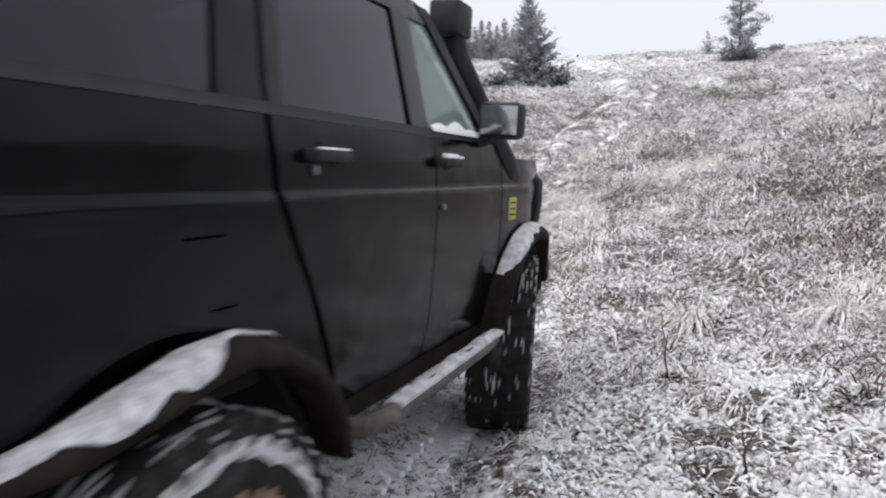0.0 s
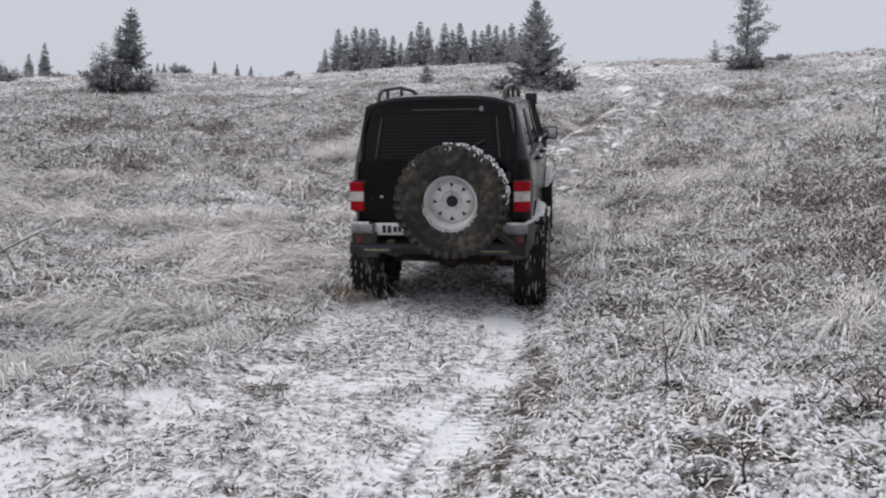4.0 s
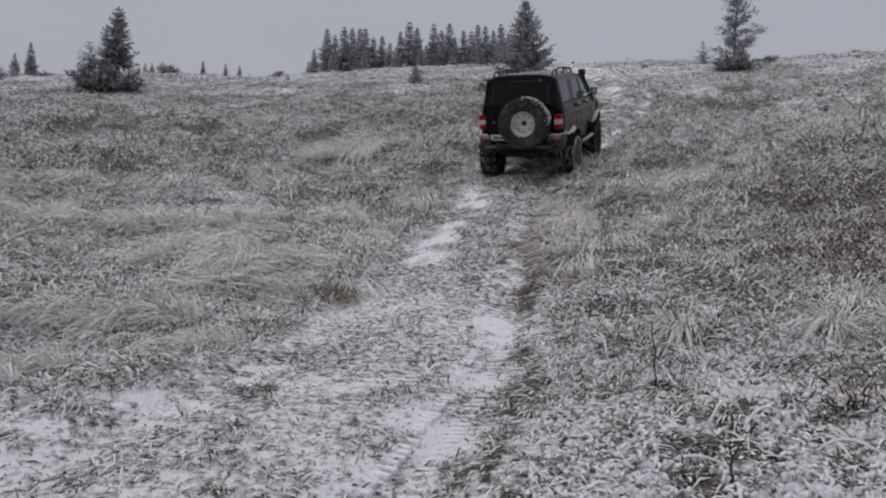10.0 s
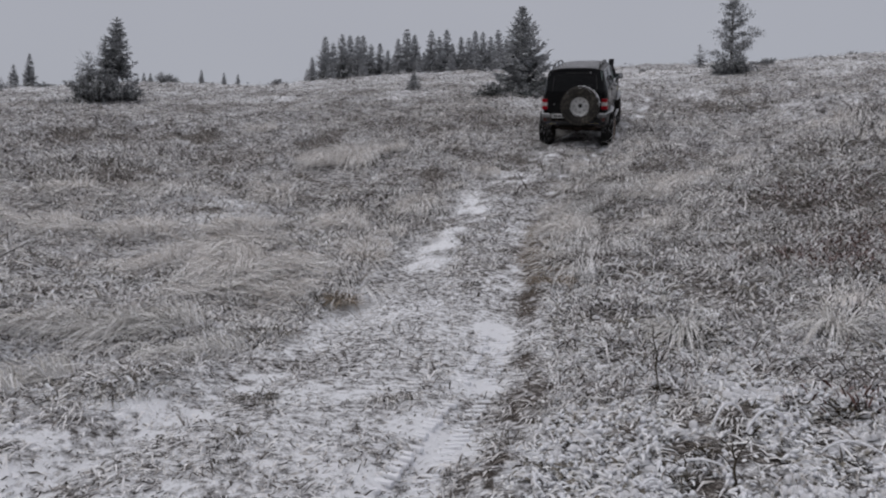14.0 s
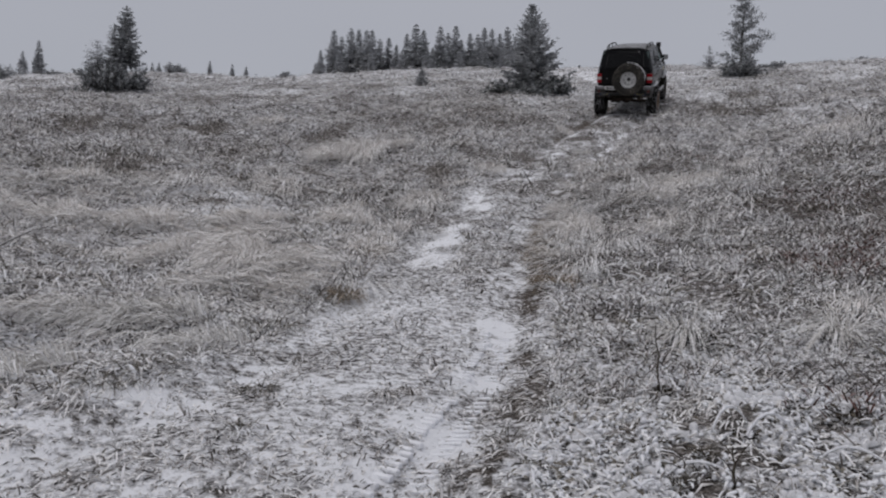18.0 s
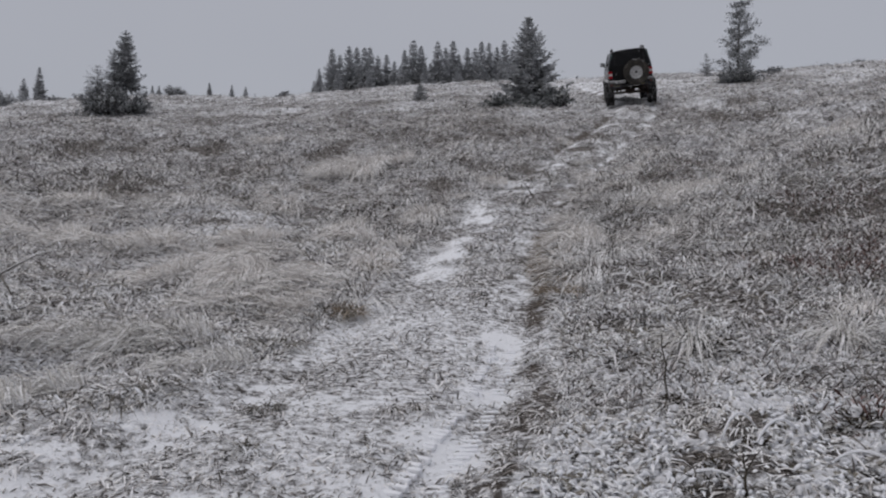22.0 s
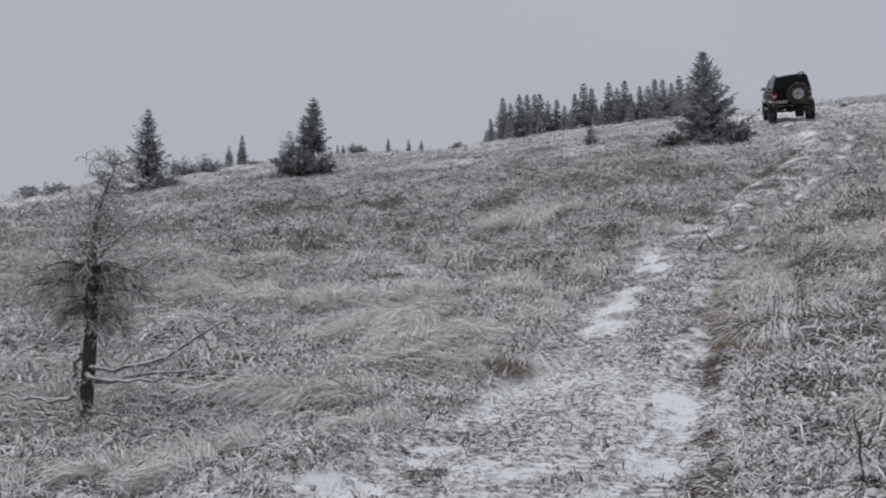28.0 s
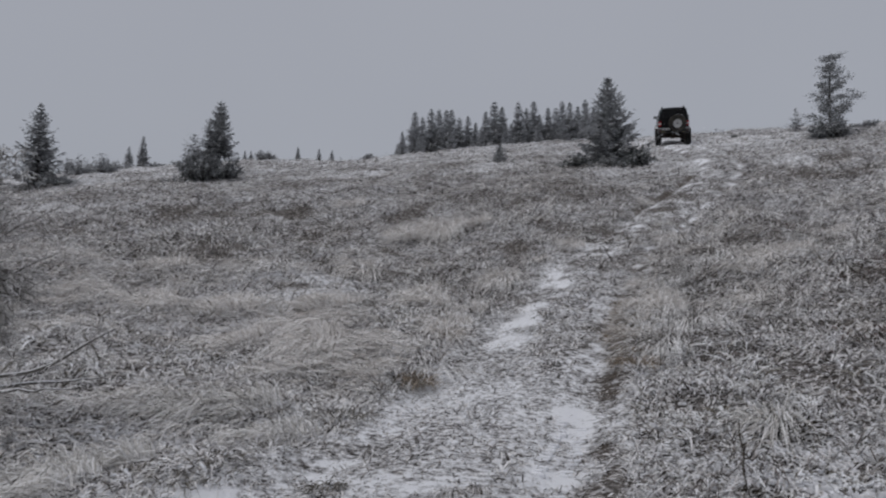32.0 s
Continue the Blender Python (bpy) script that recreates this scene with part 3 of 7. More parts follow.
for k in range(46):
    far, way = 10.0 * (2.3 ** small.random()), math.radians(small.uniform(-24, 24))
    DARK_SPOTS += ((far * math.sin(way), far * math.cos(way), small.uniform(0.25, 0.6) * far / 12, small.uniform(0.12, 0.3) * far / 12),)


def dark_heath(x, y):
    """Patches of tall dark heath, broken up at their edges."""
    k = sum(np.exp(-(((x - cx) / sx) ** 2 + ((y - cy) / sy) ** 2)) for cx, cy, sx, sy in DARK_SPOTS)
    return smooth_step(0.38, 0.90, k * (0.35 + 1.1 * drift(x + 3, y, 0.45)))


def open_snow(x, y, off):
    """Patches of bare snow: in the ruts, between them near the camera, and on the trampled ground to the left."""
    r = np.hypot(x, y)
    fine = smooth_step(14, 19, r)
    spot = smooth_step(0.44, 0.72, (0.40 - 0.30 * fine) * drift(x + 3, y, 0.55) + 0.35 * drift(x, y + 5, 0.19) + (0.25 + 0.30 * fine) * drift(x + 8, y, 0.10))
    broken = smooth_step(0.35, 0.62, drift(x + 11, y + 2, 1.5))
    ragged = 0.30 + 0.70 * smooth_step(0.32, 0.58, drift(x + 5, y + 1, 0.9))
    lane = np.exp(-(((off + 0.80) / 0.15) ** 2)) * (1 - smooth_step(7, 9, r)) * (0.25 + 0.75 * broken)
    lane = lane + np.exp(-(((off - 0.64) / 0.19) ** 2)) * (1 - 0.45 * smooth_step(6.2, 7.5, r)) * (1 - smooth_step(11, 13, r)) * (0.45 + 0.55 * broken)
    lane = lane + np.exp(-(((off + 0.50) / 0.21) ** 2)) * smooth_step(8.2, 8.8, r) * (1 - 0.55 * smooth_step(13, 17, r)) * ragged * 1.35
    lane = lane + np.exp(-(((off - 0.74) / 0.11) ** 2)) * smooth_step(13, 17, r) * (1 - smooth_step(50, 60, r)) * (0.15 + 0.85 * ragged) * 0.9
    lane = lane + np.exp(-((off / 0.95) ** 4)) * smooth_step(10.5, 13, r) * (1 - smooth_step(48, 60, r)) * (0.17 + 0.12 * (1 - smooth_step(19, 24, r)))
    middle = np.exp(-((off / 1.6) ** 4)) * 0.34 * (1 - smooth_step(4.0, 5.5, r))
    left = (1 - smooth_step(-1.6, -0.6, x)) * (1 - smooth_step(4.6, 6.2, y)) * 0.16
    return np.clip(spot * np.clip(lane + middle + left, 0, 1) * 1.5, 0, 1)


def soil(x, y, off):
    """Torn brown earth along the outer edge of the right rut."""
    band = np.exp(-(((off - 0.93 - 0.10 * (y < 5.5)) / 0.13) ** 2)) * smooth_step(0.30, 0.55, 0.6 * drift(x, y, 0.8) + 0.4 * drift(x, y, 0.25) + 0.25 * smooth_step(6.5, 7.5, y) * (1 - smooth_step(11.8, 13, y)) + 0.22 * (1 - smooth_step(5.0, 6.0, y)))
    band = np.clip(band, 0, 1) * smooth_step(2, 3, y) * (1 - smooth_step(12, 13.5, y)) * smooth_step(0.25, 0.55, drift(x + 2, y, 0.12) + 0.1 * smooth_step(6, 7.5, y)) * (0.6 + 0.4 * smooth_step(6, 7.5, y))
    upper = np.exp(-(((off + 0.80) / 0.10) ** 2)) * smooth_step(19, 22, y) * (1 - smooth_step(32, 38, y)) * smooth_step(0.38, 0.6, drift(x, y + 4, 1.1))
    upper = upper + 0.7 * np.exp(-(((off - 0.98) / 0.08) ** 2)) * smooth_step(19, 22, y) * (1 - smooth_step(32, 38, y)) * smooth_step(0.35, 0.6, drift(x + 9, y, 0.9))
    return 0.75 * np.clip(upper, 0, 1) * smooth_step(0.28, 0.55, 0.5 * drift(x + 1, y, 0.30) + 0.5 * drift(x, y, 0.12)) + 0.62 * band * (0.45 + 0.75 * smooth_step(0.35, 0.6, drift(x + 6, y, 0.35)))


def hollow(x, y, off):
    """Dark hollows between the herbs of the right bank."""
    return (1 - smooth_step(0.30, 0.42, 0.75 * drift(x, y, 0.17) + 0.25 * drift(x, y + 3, 0.5))) * smooth_step(1.0, 1.2, off) * (1 - smooth_step(4.5, 6.5, y)) * (y > 0)


def build_ground():
    th = np.radians(np.concatenate([np.arange(-180, -66, 3.0), np.arange(-66, 54, 0.36), np.arange(54, 180, 3.0)]))
    rr = np.concatenate([[0.15, 0.5, 0.8], np.exp(np.arange(math.log(1.0), math.log(70), 0.0125)), 70 * 1.12 ** np.arange(1, 33)])
    g_r, g_t = np.meshgrid(rr, th, indexing="ij")
    x, y = (g_r * np.sin(g_t)).ravel(), (g_r * np.cos(g_t)).ravel()
    z = height(x, y)
    verts = np.stack([x, y, z], 1)
    n, m = len(rr), len(th)
    i, j = np.meshgrid(np.arange(n - 1), np.arange(m), indexing="ij")
    a, b = (i * m + j).ravel(), (i * m + (j + 1) % m).ravel()
    tris = np.concatenate([np.stack([a, b, b + m], 1), np.stack([a, b + m, a + m], 1)])
    centre = len(verts)
    verts = np.concatenate([verts, [[0, 0, float(height(0, 0))]]])
    k = np.arange(m)
    tris = np.concatenate([tris, np.stack([np.full(m, centre), (k + 1) % m, k], 1)])
    me = raw_mesh("ground", verts, tris[:, ::-1], M_GROUND, True)
    off = np.append(track_offset(x, y), 0)
    x, y = np.append(x, 0), np.append(y, 0)
    col = np.zeros((len(verts), 4), np.float32)
    near = 1 - smooth_step(9, 16, np.hypot(x, y))
    col[:, 0] = np.clip(1.25 * open_snow(x, y, off) + 0.30 * near * np.exp(-((off / 1.5) ** 4)) + 0.13 * near * (x < 0.2), 0, 1)
    # smooth pads of snow between the herbs of the right bank
    col[:, 0] += 0.8 * smooth_step(0.53, 0.68, 0.7 * drift(x, y, 0.17) + 0.3 * drift(x, y + 3, 0.5)) * smooth_step(1.0, 1.2, off) * (1 - smooth_step(5, 7.5, y))
    # Cover grows with distance: the far ridge's haze is painted in as snow.
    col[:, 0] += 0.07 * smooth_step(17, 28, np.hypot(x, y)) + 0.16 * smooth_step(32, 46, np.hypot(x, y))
    col[:, 1] = soil(x, y, off)
    bank = smooth_step(1.0, 1.4, off) * smooth_step(4.5, 6.5, y) * (1 - smooth_step(13, 19, y)) * (y > 0)
    col[:, 2] = np.maximum(hollow(x, y, off), 0.5 * bank * smooth_step(0.25, 0.5, drift(x, y, 0.8)))
    col[:, 2] = np.clip(col[:, 2] + 0.95 * dark_heath(x, y) * (y > 0), 0, 1)
    col[:, 3] = 1
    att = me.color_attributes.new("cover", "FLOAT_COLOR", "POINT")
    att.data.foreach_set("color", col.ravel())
    ob = new("ground", me)
    return tagged(ob, "snow-dusted hillside with frozen wheel ruts", "hillside", kind="structure")


ground = build_ground()


# ---- grass, heath and leaves over the hillside ----
def scatter(count, r0, r1, a0=-64, a1=52, seed=1):
    """Points thinning out with distance, so that the cover stays even to the eye."""
    g = np.random.RandomState(seed)
    r = np.exp(g.uniform(math.log(r0), math.log(r1), count))
    a = np.radians(g.uniform(a0, a1, count))
    return r * np.sin(a), r * np.cos(a), r, g


def stuff(name, label, category, pieces, material, short=False):
    v, t = joined(pieces)
    return tagged(new(name, blades_mesh(name, v, t, material, short)), label, category, kind="stuff")


def straw_field(x, y):
    """Where the long pale grass lies: a band on the left bank, and patches beside the track."""
    left = np.exp(-(((y - 11.2) / 1.9) ** 2)) * (1 - smooth_step(-2.2, -0.6, x))
    right = np.exp(-(((y - 11.4) / 1.1) ** 2 + ((x - 3.9) / 0.9) ** 2))
    bank = np.exp(-(((y - 8.4) / 1.3) ** 2 + ((x + 1.9) / 1.1) ** 2))
    hollow = np.exp(-(((y - 5.2) / 1.3) ** 2 + ((x + 4.6) / 1.5) ** 2))
    upper = 0.30 * smooth_step(0.46, 0.62, 0.6 * drift(x / 1.6, y + 3, 1.5) + 0.4 * drift(x, y, 0.6)) * smooth_step(11.5, 13.5, y) * (1 - dark_heath(x, y))
    return np.clip(left + right * 0.6 + bank * 0.8 + hollow * 0.35 + upper, 0, 1) * (0.4 + 0.9 * drift(x, y, 1.4))


def lay_grass():
    # short frosted grass everywhere, combed in clumps
    x, y, r, g = scatter(205000, 1.15, 60, seed=11)
    off = track_offset(x, y)
    gap = open_snow(x, y, off)
    tread = 1 - smooth_step(4.0, 7.0, r)
    bare = np.clip(0.80 * gap + (np.abs(off) < 1.0) * (0.10 * smooth_step(8, 11, r) + 0.02 * smooth_step(15, 19, r)) + 0.62 * soil(x, y, off) + 0.10 * tread * (off < 1.0) + 0.66 * (off > 1.05) * (1 - 0.55 * smooth_step(9, 15, r)) * (1 - smooth_step(15, 20, r)) + 0.6 * dark_heath(x, y), 0, 0.92)
    keep = g.rand(len(x)) > bare
    x, y, r, off, gap = x[keep], y[keep], r[keep], off[keep], gap[keep]
    n = len(x)
    clump = 0.6 * drift(x, y, 0.27) + 0.4 * drift(x, y, 0.11)
    # blades lean out of their clump
    e = 0.03
    gx, gy = drift(x + e, y, 0.27) - drift(x - e, y, 0.27), drift(x, y + e, 0.27) - drift(x, y - e, 0.27)
    a = g.uniform(0, 2 * math.pi, n)
    d = np.stack([np.cos(a) - 6 * gx - 0.20, np.sin(a) - 6 * gy - 0.25, 0.25 + 0.9 * g.rand(n) * (0.4 + clump)], 1)
    tall = (0.045 + 0.10 * g.rand(n)) * (0.5 + 1.0 * clump) * (0.75 + 0.5 * drift(x, y, 1.7)) * np.where(np.abs(off) < 1.05, 0.8, 1.0) * (1 - 0.4 * gap) * (1 + 0.03 * r)
    wide = (0.0034 + 0.0050 * g.rand(n)) * (1 + 0.14 * r)
    z = height(x, y) + (0.09 * g.rand(n) * clump) * np.where(np.abs(off) > 1.05, 1.0, 0.4) * (1 - gap)
    stuff("grass", "short frosted grass covering the hillside", "grass", [strips(np.stack([x, y, z - 0.015], 1), d, tall, wide, g.uniform(0.3, 0.9, n), short=True)], M_GRASS, True)
    # short frosted stubble standing thick in the trodden snow and on the near left slope
    x, y, r, g = scatter(62000, 1.4, 11, -64, 24, seed=21)
    off = track_offset(x, y)
    thick = 0.30 + 0.70 * smooth_step(0.36, 0.60, 0.5 * drift(x + 2, y, 0.42) + 0.5 * drift(x, y + 7, 0.15))
    keep = (off < 1.0) & (g.rand(len(x)) < thick * (1 - 0.75 * open_snow(x, y, off)))
    x, y, r = x[keep], y[keep], r[keep]
    n = len(x)
    a = g.uniform(0, 2 * math.pi, n)
    d = np.stack([np.cos(a) - 0.4, np.sin(a), g.uniform(0.15, 1.3, n)], 1)
    stuff("frosted_stubble", "short stubble of frosted grass in trodden snow", "grass",
          [strips(np.stack([x, y, height(x, y) - 0.006], 1), d, g.uniform(0.025, 0.075, n) * (1 + 0.05 * r), g.uniform(0.004, 0.008, n) * (1 + 0.05 * r), g.uniform(0.2, 0.9, n), short=True)], M_TUFT, True)
    # rimed tufts: blades arching out of one root into low domes, crowded in drifts over the whole slope
    x, y, r, g = scatter(13500, 4.2, 46, seed=22)
    off = track_offset(x, y)
    crowd = 0.55 * drift(x + 3, y + 8, 2.1) + 0.45 * drift(x, y + 2, 0.8)
    keep = (np.abs(off) > 1.12) & (g.rand(len(x)) < (0.28 + 0.72 * smooth_step(0.40, 0.58, crowd)) * (1 - 0.5 * smooth_step(26, 40, r)) * (1 - 0.55 * straw_field(x, y)))
    keep |= (np.abs(off - 0.1) < 0.40) & (r > 8) & (r < 44) & (g.rand(len(x)) < 0.80)
    x, y, r, crowd = x[keep], y[keep], r[keep], crowd[keep]
    n, m = len(x), 14
    rep = lambda q: np.repeat(q, m)
    size = rep(g.uniform(0.10, 0.24, n) * (1 + 0.85 * smooth_step(6.5, 9, r) * (1 - smooth_step(20, 26, r))) * (0.7 + 0.6 * crowd) * (0.75 + 0.030 * np.clip(r, 4, 24)) * np.where(np.abs(track_offset(x, y)) < 0.5, 0.6, 1.0))
    a = g.uniform(0, 2 * math.pi, n * m)
    q = np.sqrt(g.rand(n * m)) * 0.35 * size
    root = np.stack([rep(x) + q * np.cos(a), rep(y) + q * np.sin(a), rep(height(x, y)) - 0.02], 1)
    d = np.stack([np.cos(a) - 0.25, np.sin(a), g.uniform(0.7, 2.0, n * m)], 1)
    size, wide, sag, far = size * g.uniform(0.75, 1.35, n * m), g.uniform(0.0050, 0.0095, n * m) * (1 + 0.075 * rep(r)), g.uniform(0.6, 1.15, n * m), rep(r) > 15
    stuff("rimed_tufts", "low rimed tufts crowding the slope, dark beneath", "grass", [strips(root[~far], d[~far], size[~far], wide[~far], sag[~far])], M_TUFT)
    stuff("far_rimed_tufts", "rimed grass tufts crowding the upper slope", "grass", [strips(root[far], d[far], size[far], wide[far], sag[far], short=True)], M_TUFT, True)
    # long pale straw
    x, y, r, g = scatter(270000, 3.8, 26, seed=12)
    keep = g.rand(len(x)) < straw_field(x, y) * (np.abs(track_offset(x, y)) > 1.15)
    x, y, r = x[keep], y[keep], r[keep]
    n = len(x)
    a = np.where(x < 0, 3.25, 3.6) + (drift(x, y, 1.3) - 0.5) * 2.2 + g.normal(0, 0.28, n)
    d = np.stack([np.cos(a), np.sin(a), g.uniform(0.25, 0.75, n)], 1)
    stuff("straw_grass", "long pale straw-coloured grass bent over by frost", "grass",
          [strips(np.stack([x, y, height(x, y) + 0.24 * smooth_step(0.35, 0.75, drift(x, y, 0.75)) * g.uniform(0.5, 1.0, n)], 1), d, g.uniform(0.30, 0.70, n) * (0.55 + 0.45 * smooth_step(5, 9, r)), g.uniform(0.003, 0.006, n) * (1 + 0.06 * r), g.uniform(0.55, 1.05, n))], M_STRAW)
    # pale grass lying in long streaks across the upper slope
    x, y, r, g = scatter(46000, 17, 62, seed=29)
    keep = (np.abs(track_offset(x, y)) > 1.25) & (g.rand(len(x)) < (0.10 + 0.90 * smooth_step(0.42, 0.62, 0.55 * drift(x / 3.2, y, 1.3) + 0.45 * drift(x + 4, y, 0.7))) * smooth_step(17, 25, r) * (1 - smooth_step(38, 54, r)) * (1 - 0.8 * dark_heath(x, y)))
    x, y, r = x[keep], y[keep], r[keep]
    n = len(x)
    a = np.where(x < 2, 3.2, 3.5) + (drift(x, y, 2.3) - 0.5) * 2.0 + g.normal(0, 0.4, n)
    d = np.stack([np.cos(a), np.sin(a), g.uniform(0.3, 1.0, n)], 1)
    stuff("far_straw", "pale frosted grass in streaks across the upper slope", "grass",
          [strips(np.stack([x, y, height(x, y) + g.uniform(0, 0.12, n)], 1), d, g.uniform(0.22, 0.50, n), g.uniform(0.004, 0.008, n) * (1 + 0.06 * r), g.uniform(0.5, 1.0, n), short=True)], M_STRAW, True)
    # low woody heath, dark underneath and snowed on
    x, y, r, g = scatter(100000, 4.5, 60, seed=13)
    off = track_offset(x, y)
    heath = smooth_step(0.44, 0.64, 0.6 * drift(x, y, 2.3) + 0.4 * drift(x, y, 0.7) + 0.03 * smooth_step(13, 17, r) - 0.16 * smooth_step(22, 30, r) + 0.10 * smooth_step(1.0, 3.0, x) * (1 - smooth_step(12, 16, r)))
    keep = (g.rand(len(x)) < np.maximum(heath, dark_heath(x, y))) & (np.abs(off) > 1.15)
    x, y, r = x[keep], y[keep], r[keep]
    n = len(x)
    a = g.uniform(0, 2 * math.pi, n)
    d = np.stack([np.cos(a), np.sin(a), g.uniform(0.3, 1.6, n)], 1)
    mound = smooth_step(0.40, 0.75, 0.7 * drift(x, y, 0.95) + 0.3 * drift(x, y, 0.4))
    lift = g.uniform(0, 0.14, n) * (0.3 + drift(x, y, 0.6)) + 0.34 * mound * np.sqrt(g.rand(n)) * smooth_step(9, 14, r)
    stuff("heath", "dark low heath shrubs dusted with snow", "heath",
          [strips(np.stack([x, y, height(x, y) + lift], 1), d, g.uniform(0.06, 0.17, n) * (1 + 0.012 * r), g.uniform(0.0045, 0.009, n) * (1 + 0.07 * r), g.uniform(0.1, 0.6, n), short=True)], M_HEATH, True)
    # taller dark twigs standing in the heath patches
    x, y, r, g = scatter(110000, 7, 34, seed=27)
    keep = (g.rand(len(x)) < 0.8 * dark_heath(x, y)) & (np.abs(track_offset(x, y)) > 1.1)
    x, y, r = x[keep], y[keep], r[keep]
    n = len(x)
    a = g.uniform(0, 2 * math.pi, n)
    d = np.stack([np.cos(a), np.sin(a), g.uniform(0.4, 2.2, n)], 1)
    stuff("heath_twigs", "dark bare heath twigs standing out of the snow", "heath",
          [strips(np.stack([x, y, height(x, y) + g.uniform(0, 0.10, n)], 1), d, g.uniform(0.06, 0.20, n), g.uniform(0.005, 0.010, n) * (1 + 0.06 * r), g.uniform(0.0, 0.5, n), short=True)], M_SPRIG, True)
    # small leaves under snow, near by
    x, y, r, g = scatter(60000, 1.4, 12, seed=14)
    off = track_offset(x, y)
    keep = (g.rand(len(x)) < 0.10 + 0.9 * smooth_step(0.42, 0.60, drift(x, y, 0.4))) & (np.abs(off) > 1.15)
    keep &= (x > -0.5) | (g.rand(len(x)) < 0.10)
    x, y, r = x[keep], y[keep], r[keep]
    n = len(x)
    a = g.uniform(0, 2 * math.pi, n)
    d = np.stack([np.cos(a), np.sin(a), g.normal(0.05, 0.35, n)], 1)
    side = np.cross(d, np.stack([g.normal(0, 0.3, n), g.normal(0, 0.3, n), np.ones(n)], 1))
    stuff("snowed_leaves", "small herb leaves heaped with fresh snow", "leaves",
          [strips(np.stack([x, y, height(x, y) + g.uniform(0.0, 0.02 + 0.10 * drift(x, y, 0.33), n)], 1), d, g.uniform(0.02, 0.05, n), g.uniform(0.008, 0.016, n) * (1 + 0.04 * r), g.uniform(0.1, 0.6, n), side)], M_LEAF)
    # sparse dark sprigs poking through the trodden snow
    x, y, r, g = scatter(26000, 1.6, 11, -64, 25, seed=17)
    off = track_offset(x, y)
    keep = (off < 1.05) & (g.rand(len(x)) < smooth_step(0.45, 0.62, 0.5 * drift(x + 9, y, 0.55) + 0.5 * drift(x, y + 9, 0.13)))
    x, y, r = x[keep], y[keep], r[keep]
    n = len(x)
    a = g.uniform(0, 2 * math.pi, n)
    d = np.stack([np.cos(a), np.sin(a), g.uniform(0.3, 1.2, n)], 1)
    stuff("dark_sprigs", "short dark sprigs poking through trodden snow", "sprigs",
          [strips(np.stack([x, y, height(x, y) - 0.008], 1), d, g.uniform(0.025, 0.07, n), g.uniform(0.004, 0.009, n) * (1 + 0.06 * r), g.uniform(0.2, 0.8, n))], M_SPRIG)
    # withered leaves lying in the hollows and on the torn earth
    x, y, r, g = scatter(70000, 1.5, 12, -12, 52, seed=18)
    off = track_offset(x, y)
    keep = g.rand(len(x)) < np.maximum(0.8 * soil(x, y, off), 0.7 * hollow(x, y, off)) - 0.15
    x, y, r = x[keep], y[keep], r[keep]
    n = len(x)
    a = g.uniform(0, 2 * math.pi, n)
    d = np.stack([np.cos(a), np.sin(a), g.uniform(0.1, 1.0, n)], 1)
    stuff("withered_litter", "withered brown leaves and stems on torn earth", "leaf litter",
          [strips(np.stack([x, y, height(x, y) - 0.005], 1), d, g.uniform(0.02, 0.07, n), g.uniform(0.004, 0.011, n) * (1 + 0.04 * r), g.uniform(0.2, 0.9, n))], M_LITTER)
    # low herbs: arching blades out of one root, bowed under snow, the tips heaped with little lumps
    x, y, r, g = scatter(34000, 1.5, 30, seed=15)
    off = track_offset(x, y)
    crowd = np.where(r < 7, 0.6 * drift(x, y, 0.5) + 0.4 * drift(x + 4, y, 0.17), 0.6 * drift(x, y, 1.1) + 0.4 * drift(x + 4, y, 0.45))
    keep = (off > 1.10 + 0.14 * (y < 6)) & (soil(x, y, off) < 0.5) & (hollow(x, y, off) < 0.5) & (g.rand(len(x)) < 0.42 + 0.58 * smooth_step(0.36, 0.55, crowd))
    keep |= (off < -1.2) & (g.rand(len(x)) < 0.10 + 0.55 * smooth_step(6.5, 8, r) * smooth_step(0.40, 0.58, crowd))
    keep |= (np.abs(off - 0.1) < 0.38) & (g.rand(len(x)) < 0.28 * smooth_step(9.5, 12, r))
    keep &= g.rand(len(x)) > 0.75 * straw_field(x, y)
    x, y, r, crowd = x[keep], y[keep], r[keep], crowd[keep]
    n, m = len(x), 9
    big = (0.65 + 0.9 * g.rand(n)) * (0.6 + 0.8 * crowd) * (1 + 0.085 * np.clip(r - 4.5, 0, 14))
    rep = lambda q: np.repeat(q, m)
    a = g.uniform(0, 2 * math.pi, n * m)
    d = np.stack([np.cos(a), np.sin(a), g.uniform(0.5, 1.9, n * m)], 1)
    d /= np.linalg.norm(d, axis=1)[:, None]
    root = np.stack([rep(x) + g.normal(0, 0.015, n * m), rep(y) + g.normal(0, 0.015, n * m), rep(height(x, y)) - 0.01], 1)
    size, sag = g.uniform(0.07, 0.19, n * m) * rep(big) * np.where(rep(r) < 7, 0.78, 1.0), g.uniform(0.45, 1.05, n * m)
    wide = g.uniform(0.006, 0.013, n * m) * (1 + 0.05 * rep(r))
    near = rep(r) < 7
    wide *= np.where(near, 1.45, 1.0)
    size = np.where(near, size, size * 1.2)
    tall = rep(g.rand(n) < 0.30 * (r > 7) * (r < 18))
    size, wide = np.where(tall, size * 1.5, size), np.where(tall, wide * 1.2, wide)
    stuff("bowed_grass", "long frosted blades arching out of the heath", "grass", [strips(root[tall], d[tall], size[tall], wide[tall], sag[tall])], M_HERB)
    stuff("bowed_herbs", "low herbs and grass blades bowed down under snow", "herbs", [strips(root[near], d[near], size[near], wide[near], sag[near])], M_HERB)
    rest = ~near & ~tall
